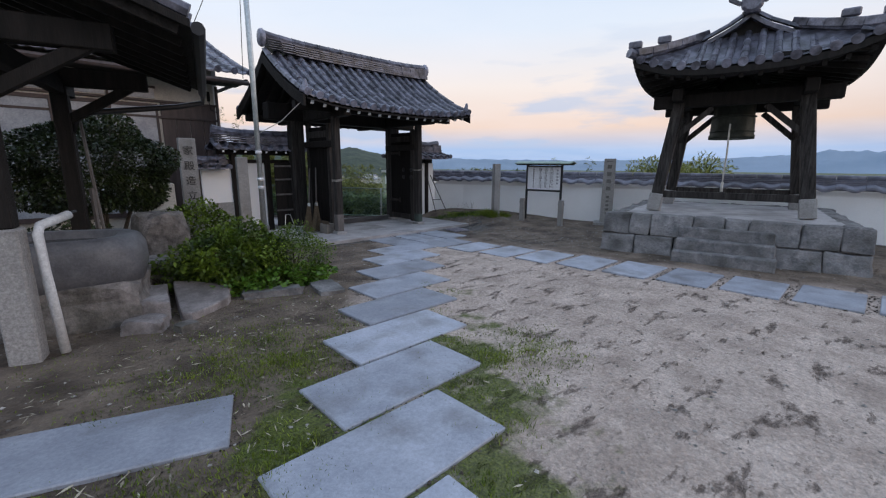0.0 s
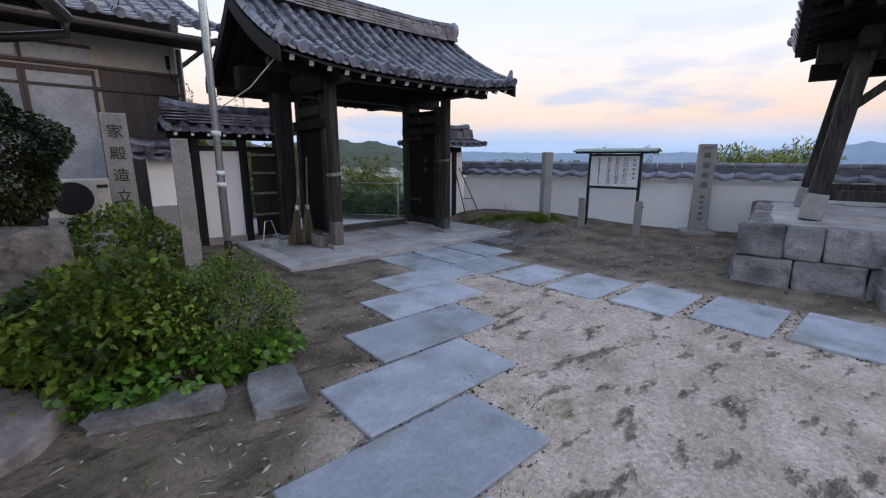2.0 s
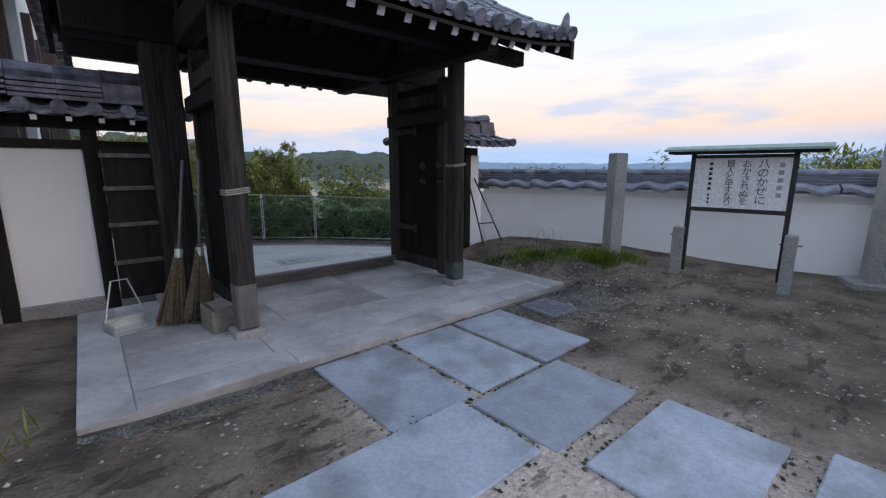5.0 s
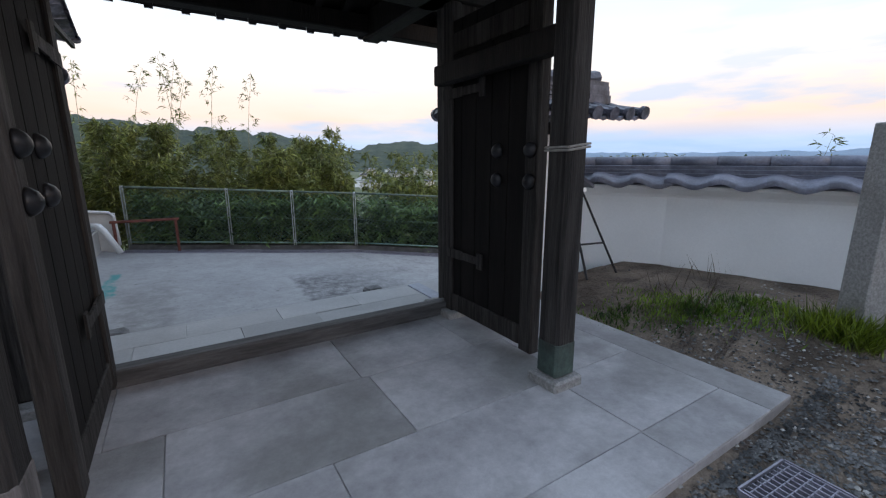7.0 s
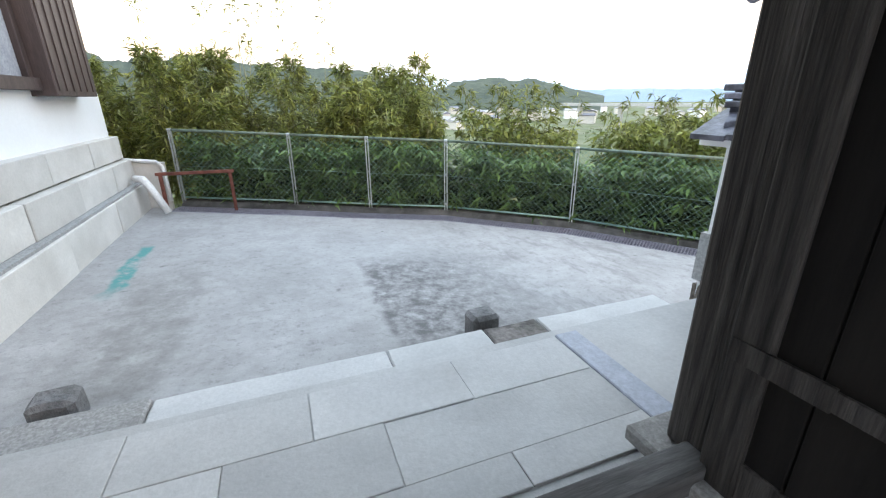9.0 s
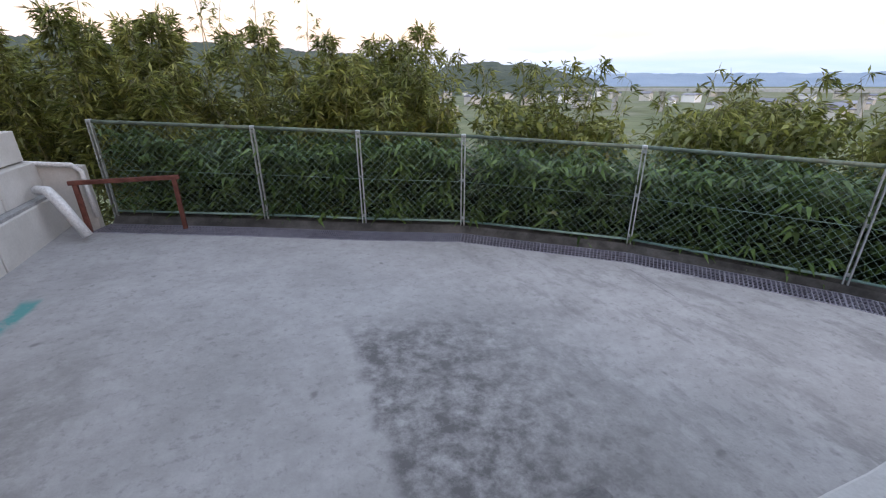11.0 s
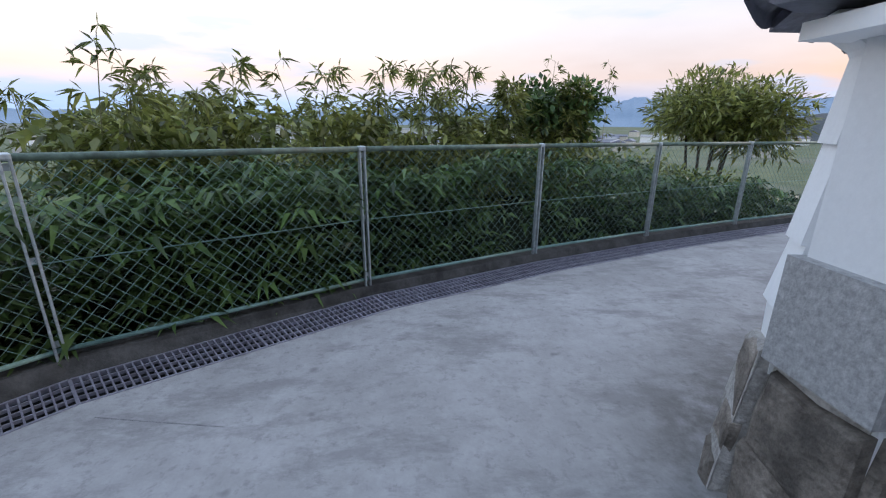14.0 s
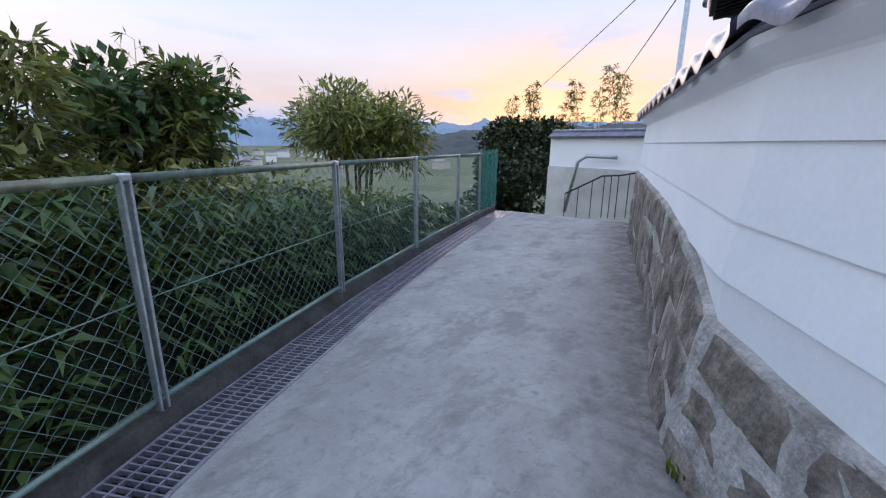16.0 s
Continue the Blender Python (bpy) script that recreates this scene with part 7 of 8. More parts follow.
# ---- plants ----
def leaves(name, pts, dirs, lens, wids, material, parent=None, droop=0.3, seed=1):
    """Many small folded leaves as one mesh: each a quad from its stalk to its tip."""
    rng = np.random.default_rng(seed)
    P, D = np.asarray(pts, float), np.asarray(dirs, float)
    n = len(P)
    D = D / (np.linalg.norm(D, axis=1, keepdims=True) + 1e-9)
    up = np.tile((0.0, 0.0, 1.0), (n, 1)) + rng.normal(0, 0.45, (n, 3))
    S = np.cross(D, up); S /= np.linalg.norm(S, axis=1, keepdims=True) + 1e-9
    Lx, W = np.asarray(lens)[:, None], np.asarray(wids)[:, None]
    mid = P + D * Lx * 0.42
    tip = P + D * Lx + np.array((0, 0, -1.0)) * Lx * droop
    V = np.empty((n, 4, 3))
    V[:, 0], V[:, 1], V[:, 2], V[:, 3] = P, mid + S * W, tip, mid - S * W
    me = bpy.data.meshes.new(name)
    me.vertices.add(4 * n); me.vertices.foreach_set("co", V.ravel())
    me.loops.add(4 * n); me.loops.foreach_set("vertex_index", np.arange(4 * n, dtype=np.int32))
    me.polygons.add(n); me.polygons.foreach_set("loop_start", np.arange(0, 4 * n, 4, dtype=np.int32))
    me.update(calc_edges=True)
    me.materials.append(material)
    ob = new(name, me)
    ob.parent = parent
    return ob


def blob_points(rng, n, c, r, shell=0.45, low=-0.8):
    d = rng.normal(0, 1, (n, 3)); d /= np.linalg.norm(d, axis=1, keepdims=True)
    d = d[d[:, 2] > low]
    k = (1 - shell * rng.random(len(d)) ** 1.6)[:, None]
    bump = 1 + 0.13 * np.sin(d[:, :1] * 5.1 + c[0] * 3) * np.cos(d[:, 1:2] * 4.3) + 0.10 * np.sin(d[:, 2:] * 7 + c[1])
    return np.array(c) + d * np.array(r) * k * bump, d


def shrub(name, label, c, r, n, size, material, seed, parts=1, shell=0.4, category="shrub", trunk=True, low=-0.75):
    rng = np.random.default_rng(seed)
    t = thing(name, label, category, pose(c[0], c[1], 0))
    if parts == 1:
        P, D = blob_points(rng, n, (0, 0, c[2]), r, shell, low)
    else:
        clumps = []
        for _ in range(parts):
            o = rng.uniform(-1, 1, 3) * np.array(r) * (0.62, 0.62, 0.55)
            clumps.append(blob_points(rng, n // parts, (o[0], o[1], c[2] + o[2]), np.array(r) * rng.uniform(0.35, 0.62), shell, low))
        P, D = np.concatenate([q[0] for q in clumps]), np.concatenate([q[1] for q in clumps])
    D = D + rng.normal(0, 0.7, D.shape)
    k = rng.uniform(0.7, 1.3, len(P))
    leaves("foliage", P, D, size[0] * k, size[1] * k, material, t, 0.15, seed)
    bm = bmesh.new()
    rr = random.Random(seed)
    for i in range(7):
        a = rr.uniform(0, 6.28)
        e = Vector((math.cos(a) * r[0] * 0.7, math.sin(a) * r[1] * 0.7, c[2] + rr.uniform(-0.2, 0.6) * r[2]))
        tube(bm, [(0.05 * math.cos(a), 0.05 * math.sin(a), -0.1 if trunk is True else trunk), e * 0.5 + Vector((0, 0, 0.02)), e], 0.03 * max(r[0], 0.5), 5, 0.006)
    part("branches", bm, M_BARK, t)
    return t


shrub("azalea_bush", "rounded green azalea bush over the edging stones", (1.75, 5.65, 0.34), (0.70, 0.52, 0.46), 9500, (0.055, 0.019), M_BUSH, 11, shell=0.55)
shrub("azalea_bush", "low yellow-green azalea mound by the path", (2.42, 5.45, 0.30), (0.52, 0.46, 0.44), 6500, (0.035, 0.010), M_BUSH, 12)
shrub("ground_ivy", "bright green broad-leaved ivy at the foot of the azalea", (2.15, 5.18, 0.10), (0.72, 0.22, 0.15), 1100, (0.07, 0.032), leafmat("ivy_leaf", (0.08, 0.19, 0.02), (0.16, 0.30, 0.05)), 13)
shrub("ground_ivy", "green leafy plants beside the flat stones", (1.0, 5.95, 0.15), (0.5, 0.3, 0.2), 900, (0.07, 0.03), M_BUSH, 14)
shrub("garden_shrub", "dark green shrub around the monument pillar", (2.0, 8.6, 0.35), (0.75, 0.7, 0.5), 3500, (0.07, 0.024), M_BUSH, 15)
shrub("garden_shrub", "low dark shrub at the foot of the clipped tree", (0.2, 7.6, 0.3), (0.9, 0.6, 0.45), 3500, (0.07, 0.022), M_PINE, 16)
shrub("clipped_tree", "dark clipped garden tree with a domed crown", (0.70, 8.5, 1.5), (1.08, 0.9, 0.76), 34000, (0.046, 0.017), M_PINE, 17, shell=0.3, category="tree", low=-0.9)


def grass_tufts(name, label, spots, seed, h=(0.05, 0.14), spread=0.14, per=26, width=0.004, material=None):
    rng = np.random.default_rng(seed)
    P, D, L = [], [], []
    for x, y, k in spots:
        m = max(3, int(per * k))
        a = rng.normal(0, spread, (m, 2))
        for dx, dy in a:
            P.append((x + dx, y + dy, court_z(x + dx, y + dy) - 0.01 if y < 9.9 or x < 9 else yard_z(x, y))); v = rng.normal(0, 0.4, 3); D.append((v[0], v[1], 1.0)); L.append(rng.uniform(*h) * (0.6 + 0.5 * k))
    ob = leaves(name, P, D, np.array(L), np.full(len(L), width), material or M_GRASS, None, 0.12, seed)
    return tagged(ob, label, "grass", kind="stuff")


_r = random.Random(21)
spots = []
for k in range(-1, 5):        # along the slab edges near the start
    bx, by = 0.70 + 0.525 * k, 1.015 + 0.645 * k
    for _ in range(42 if k < 3 else 8):
        spots.append((bx + _r.choice((-0.62, 0.62)) + _r.gauss(0, 0.16) + (0.1 if k < 3 else 0), by + _r.uniform(-0.4, 0.4), _r.uniform(0.5, 1.1)))
for _ in range(230):
    spots.append((_r.gauss(1.15, 0.35), _r.gauss(3.25, 0.35), _r.uniform(0.4, 1.0)))
for _ in range(140):
    spots.append((_r.uniform(-0.7, 0.9), 2.2 - 0.35 * _r.uniform(-0.7, 0.9) + _r.gauss(0, 0.12), _r.uniform(0.4, 1.0)))
for _ in range(90):
    spots.append((_r.gauss(2.7, 0.35), _r.gauss(1.9, 0.25), _r.uniform(0.3, 0.9)))
for _ in range(160):
    spots.append((_r.uniform(-0.3, 2.4), _r.uniform(3.0, 5.0), _r.uniform(0.2, 0.5)))
grass_tufts("grass", "short green grass between the path slabs", spots, 31, (0.02, 0.06), 0.07, 42, 0.0028)
weeds = [(9.25 + _r.gauss(0, 0.07), 7.72 + _r.gauss(0, 0.09), 1.5) for _ in range(20)] + [(9.7 + _r.gauss(0, 0.12), 7.62 + _r.gauss(0, 0.12), 0.6) for _ in range(26)]
grass_tufts("weeds", "bright green weeds at the foot of a pillar", weeds, 32, (0.08, 0.24), 0.06, 30, 0.005)
bed = [(8.55 + 1.0 * u + _r.gauss(0, 0.13), 9.1 - 1.05 * u + _r.gauss(0, 0.15), _r.uniform(0.4, 1.0)) for u in [_r.random() for _ in range(110)]]
grass_tufts("weeds", "dark grassy weeds along the bed by the white wall", bed, 34, (0.03, 0.10), 0.10, 40, 0.005, M_BUSH)
stalks = [(9.3 + _r.gauss(0, 0.25), 8.75 + _r.gauss(0, 0.2), 0.8) for _ in range(16)]
grass_tufts("weeds", "thin dry seed stalks standing over the weeds", stalks, 37, (0.22, 0.5), 0.05, 4, 0.003, M_STRAW)
grass_tufts("weeds", "green weeds round the garden pillar and flagpole", [(2.6 + _r.gauss(0, 0.35), 7.7 + _r.gauss(0, 0.35), _r.uniform(0.4, 1.0)) for _ in range(38)] + [(2.95 + _r.gauss(0, 0.1), 8.0 + _r.gauss(0, 0.1), 1.1) for _ in range(14)] + [(1.6 + _r.gauss(0, 0.4), 6.9 + _r.gauss(0, 0.4), 0.9) for _ in range(60)], 33, (0.08, 0.30), 0.09, 24, 0.006)


def bamboo(name, label, h, seed, nleaf, bare=0.35):
    rng = np.random.default_rng(seed)
    t = thing(name, label, "bamboo", pose(0, 0, -80))
    lean = rng.normal(0, 0.10, 2)
    def at(s):
        return np.array((lean[0] * h * s ** 2 * 1.3, lean[1] * h * s ** 2 * 1.3, h * s * (1 - 0.05 * s)))
    bm = bmesh.new(); tube(bm, [tuple(at(s / 8)) for s in range(9)], 0.014, 5, 0.003)
    P, D = [], []
    tw = int(nleaf / 7)
    for _ in range(tw):
        s = bare + (1 - bare) * rng.random() ** 0.8
        a = rng.uniform(0, 6.28)
        b = at(s)
        ln = (0.5 * (1 - s) + 0.15) * rng.uniform(0.5, 1.2)
        e = b + np.array((math.cos(a) * ln, math.sin(a) * ln, ln * rng.uniform(0.2, 0.7)))
        if rng.random() < 0.5:
            tube(bm, [tuple(b), tuple(e)], 0.003, 3, 0.0015, cap=False)
        for k in range(7):
            v = np.array((math.cos(a), math.sin(a), 0.0)) + rng.normal(0, 0.75, 3)
            P.append(b + (e - b) * rng.uniform(0.45, 1.05)); D.append(v)
    part("culm", bm, M_CULM, t)
    n = len(P)
    k = rng.uniform(0.65, 1.25, n)
    leaves("foliage", P, D, 0.155 * k, 0.0145 * k, M_BAMBOO, t, 0.22, seed)
    return t


KINDS = [bamboo("bamboo", "green bamboo with drooping leaves behind the fence", h, 50 + i, n, b) for i, (h, n, b) in enumerate(((3.0, 900, 0.3), (3.5, 1050, 0.4), (2.6, 900, 0.2), (3.3, 380, 0.5), (4.4, 170, 0.3)))]
_r = random.Random(77)


def along_fence(u, d):
    """A point u posts along the fence, d metres past it."""
    i = max(0, min(int(u), len(FENCE) - 2))
    f = u - i
    a, b = Vector(FENCE[i]), Vector(FENCE[i + 1])
    t = (b - a).normalized()
    p = a.lerp(b, f) + Vector((-t.y, t.x)) * d
    return p.x, p.y


def plant_bamboo():
    first = set()
    places = []
    for _ in range(120):
        u = _r.uniform(-2.3, 2.7)
        d = _r.uniform(0.7, 3.2)
        places.append((u, d, _r.choice((0, 0, 1, 2, 2, 3)), _r.uniform(-0.3, 0.15)))
    for u, d in ((3.75, 1.6), (3.9, 1.9), (4.15, 1.3), (4.3, 2.0), (4.55, 1.5), (4.75, 1.9), (5.0, 1.4), (5.2, 1.8)):
        for e in (0.0, 0.12):
            k = _r.choice((3, 3, 4))
            places.append((u + e, d + 2 * e, k, (-0.6 if k == 3 else -1.6) - e * 2.5))
    for u, d in ((5.5, 1.1), (5.65, 1.5), (5.8, 1.2), (5.95, 1.7), (6.1, 1.2), (6.3, 1.5), (6.4, 1.0), (6.5, 1.4), (6.65, 1.1), (6.75, 1.6), (6.9, 1.3), (7.05, 1.2), (6.6, 2.0), (6.2, 2.0)):
        places.append((u, d + 0.2, _r.choice((0, 3, 1, 2)), -0.8))
    for u, d in ((5.45, 1.3), (5.55, 0.9), (5.62, 1.6), (5.75, 1.0), (5.9, 1.4), (6.0, 0.9), (6.05, 1.5)):
        places.append((u, d + 0.4, _r.choice((2, 3, 3)), -0.5))
    for u, d in ((3.1, 1.7), (3.3, 2.0), (3.42, 1.5), (3.55, 1.9), (3.7, 1.6)):
        places.append((u, d, 3, -0.4))
    for u, d in ((7.15, 2.6), (7.9, 2.8)):
        places.append((u, d, 4, -1.1))
    for u, d in ((-0.9, 4.5), (-0.4, 5), (0.1, 5.5), (-1.4, 4.0), (0.6, 6.5), (-0.6, 6.2), (-0.1, 4.2)):
        places.append((u, d, 4, 1.2))
    for u, d, k, dz in places:
        x, y = along_fence(u, d)
        m = pose(x, y, -1.25 + dz, _r.uniform(-4, 4), _r.uniform(-4, 4), _r.uniform(0, 360))
        if k not in first:
            KINDS[k].matrix_basis = m; first.add(k)
        else:
            copy_thing(KINDS[k], m)
    for ob in KINDS:
        ob["group"] = "bamboo behind the fence"


plant_bamboo()


def thicket():
    """Dense low bamboo grass that fills the bank behind the fence."""
    rng = np.random.default_rng(5)
    n, fan = 54000, 6
    g = n // fan
    P, D = np.empty((n, 3)), np.repeat(rng.normal(0, 0.55, (g, 3)), fan, axis=0) + rng.normal(0, 0.6, (n, 3))
    where = np.where(rng.random(g) < 0.72, rng.uniform(0, 5.9, g), rng.uniform(5.9, len(FENCE) - 1.001, g))
    us, ds = np.repeat(where, fan), np.repeat(np.where(where > 5.0, 0.42, 0.10) + rng.random(g) ** 1.5 * 2.4, fan) + rng.normal(0, 0.02, n)
    hs = np.clip(np.repeat(rng.random(g), fan) + rng.normal(0, 0.015, n), 0, 1)
    for i in range(n):
        x, y = along_fence(us[i], ds[i])
        topz = yard_z(x, y) + 1.02 + 0.28 * noise.noise((x * 0.8, y * 0.8, 0)) + 0.2 * noise.noise((x * 2.4, y * 2.4, 3)) - 0.10 * max(0, ds[i] - 1.2) - 0.25 * max(0, us[i] - 6.5)
        lo = yard_z(x, y) - 0.1
        P[i] = (x, y, lo + (topz - lo) * (1 - (1 - hs[i]) ** 1.5))
    D[:, 2] = np.abs(D[:, 2]) * 0.35 + 0.05
    k = rng.uniform(0.6, 1.3, n)
    ob = leaves("bamboo_grass", P, D, 0.24 * k, 0.022 * k, M_SASA, None, 0.45, 6)
    tagged(ob, "dense low bamboo grass thicket filling the bank", "thicket", kind="stuff")
    n = 24000
    P, D = np.empty((n, 3)), rng.normal(0, 0.9, (n, 3))
    us, ds = np.where(rng.random(n) < 0.35, rng.uniform(2.5, 5.5, n), rng.uniform(-1.5, 9.0, n)), 0.8 + rng.random(n) * 4.2
    for i in range(n):
        x, y = along_fence(us[i], ds[i])
        hgt = 1.28 + 0.35 * noise.noise((x * 0.5, y * 0.5, 7)) + 0.25 * noise.noise((x * 1.7, y * 1.7, 1)) - 0.16 * max(0, ds[i] - 2.0) - 0.35 * max(0, us[i] - 6.8) + (0.18 if 2.4 < us[i] < 5.6 else 0.0)
        P[i] = (x, y, yard_z(x, y) + hgt - 0.5 * rng.random() ** 2)
    k = rng.uniform(0.6, 1.3, n)
    ob = leaves("scrub", P, D, 0.13 * k, 0.030 * k, M_BAMBOO, None, 0.25, 16)
    tagged(ob, "bright green vines and scrub above the fence", "scrub", kind="stuff")
    # backing mound inside, its near-black green painting the shade among the leaves
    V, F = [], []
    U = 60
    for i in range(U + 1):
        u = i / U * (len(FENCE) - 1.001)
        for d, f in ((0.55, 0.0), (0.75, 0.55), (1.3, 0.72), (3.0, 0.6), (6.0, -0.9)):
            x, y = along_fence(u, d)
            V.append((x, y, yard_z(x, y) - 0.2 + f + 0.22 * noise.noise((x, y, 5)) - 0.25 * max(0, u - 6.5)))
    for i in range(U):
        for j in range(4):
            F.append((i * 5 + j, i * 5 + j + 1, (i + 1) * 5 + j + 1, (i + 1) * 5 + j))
    tagged(raw("bank", V, F, mat("thicket_shade", (0.012, 0.02, 0.008), (0.04, 0.05, 0.02), 9, 0.95, 1.0, 25, bdist=0.05), None, True), "bank mound behind the fence, near-black to stand for thicket shade", "bank", kind="structure")


thicket()
shrub("round_tree", "rounded leafy bamboo clump standing below the fence", (17.9, 5.7, 0.85), (1.75, 1.6, 1.35), 13000, (0.2, 0.024), M_BAMBOO, 61, 11, shell=0.8, category="tree", trunk=-3.5)
shrub("broadleaf_tree", "dense green broadleaf shrub among the bamboo", (14.9, 10.4, 0.75), (0.75, 0.7, 0.65), 4200, (0.13, 0.03), M_SASA, 62, 7, shell=0.7, category="tree", trunk=-2.5)
shrub("dark_tree", "dark evergreen tree beside the end of the ramp", (19.6, -3.6, -1.2), (1.7, 1.7, 2.3), 12000, (0.2, 0.06), M_PINE, 63, 10, category="tree", trunk=-4.0)
for x, y, s in ((20.4, -7.6, 1.25), (21.2, -7.9, 1.4), (22.0, -7.4, 1.2), (19.6, -8.6, 1.3), (18.9, -8.9, 1.45), (18.1, -9.4, 1.3), (17.2, -9.6, 1.6), (16.9, -9.2, 1.5)):
    copy_thing(KINDS[3], pose(x, y, -0.9, _r.uniform(-4, 4), _r.uniform(-4, 4), _r.uniform(0, 360)) @ Matrix.Scale(s, 4))
shrub("dark_tree", "dark spreading pine above the far wall", (22.0, -9.5, 0.4), (3.0, 3.0, 1.7), 9000, (0.3, 0.08), M_PINE, 64, 10, category="tree", trunk=-5.0)


# ---- end of the ramp ----
def ramp_end():
    w = thing("lower_wall", "white wall with a tiled coping over a grey concrete base", "wall", kind="structure")
    line = [(12.9, -1.7), (17.2, -2.6)]
    bm = bmesh.new(); strip_along(bm, line, [(-0.15, -0.6), (0.15, -0.6), (0.13, 0.86), (-0.13, 0.86)]); part("plaster_panel", bm, M_PLASTER, w)
    bm = bmesh.new(); strip_along(bm, line, [(-0.2, -6.0), (0.26, -6.0), (0.2, -0.1), (-0.2, -0.1)]); part("concrete_base", bm, M_BLOCK, w)
    bm = bmesh.new(); strip_along(bm, line, [(-0.28, 0.86), (-0.3, 0.92), (-0.06, 1.06), (0.06, 1.06), (0.3, 0.92), (0.28, 0.86)]); part("coping", bm, M_NEWTILE, w)
    for k in range(10):
        u = (k + 0.5) / 10
        bm = bmesh.new(); tube(bm, [(12.9 + 4.3 * k / 10, -1.7 - 0.9 * k / 10, 1.08), (12.9 + 4.3 * (k + 0.97) / 10, -1.7 - 0.9 * (k + 0.97) / 10, 1.08)], 0.07, 8); part("ridge_tile", bm, M_NEWTILE, w)
    h = thing("handrail", "thin steel handrail going down the steps by the wall", "handrail")
    top = [(13.3, -1.0, 0.0), (14.3, -1.25, -0.22), (14.9, -1.38, -0.28), (16.2, -1.7, -0.95)]
    bm = bmesh.new(); tube(bm, top, 0.025, 8); part("rail", bm, M_BLACKMETAL, h, smooth=True)
    for k in range(9):
        u = k / 8 * 3
        i = min(2, int(u)); f = u - i
        p = Vector(top[i]).lerp(Vector(top[i + 1]), f)
        bm = bmesh.new(); tube(bm, [(p.x, p.y, p.z), (p.x, p.y, p.z - 1.3)], 0.014, 6); part("baluster", bm, M_BLACKMETAL, h)
    bm = bmesh.new(); tube(bm, [(14.6, -1.6, 0.28), (15.6, -1.75, 0.3), (15.9, -1.8, 0.1), (16.3, -1.95, -1.6)], 0.06, 8)
    tagged(part("wall_pipe", bm, M_STEEL, None, smooth=True), "grey drain pipe fixed on the concrete base", "pipe")
    s = thing("stairs", "concrete steps going down past the end of the ramp", "stairs", kind="structure")
    for k in range(12):
        bm = bmesh.new(); box(bm, 12.9, 3.55 - 0.34 * (k + 1), -3.5, 16.2, 3.55 - 0.34 * k, -1.0 - 0.17 * k, bev=0.01); part("step", bm, M_CONC, s)
    p = thing("utility_pole", "slender grey steel utility pole", "pole", pose(13.45, -2.6, -4))
    bm = bmesh.new(); tube(bm, [(0, 0, 0), (0, 0, 10.5)], 0.085, 12, 0.07); part("shaft", bm, M_STEEL, p, smooth=True)
    for z in (5.6, 6.1):
        bm = bmesh.new(); tube(bm, [(-0.16, 0, z), (0.16, 0, z)], 0.012, 6); part("step_bolt", bm, M_STEEL, p)
    for k, (a, b) in enumerate((((13.4, -2.6, 6.0), (60, -60, 3.5)), ((13.4, -2.6, 5.2), (45, -70, 3.0)))):
        bm = bmesh.new(); pts = []
        for i in range(13):
            t = i / 12
            v = Vector(a).lerp(Vector(b), t); v.z -= 3.0 * t * (1 - t); pts.append(v)
        tube(bm, pts, 0.02, 4); tagged(part("power_cable", bm, M_BLACK), "black overhead power cable", "cable", group="overhead cables")


ramp_end()


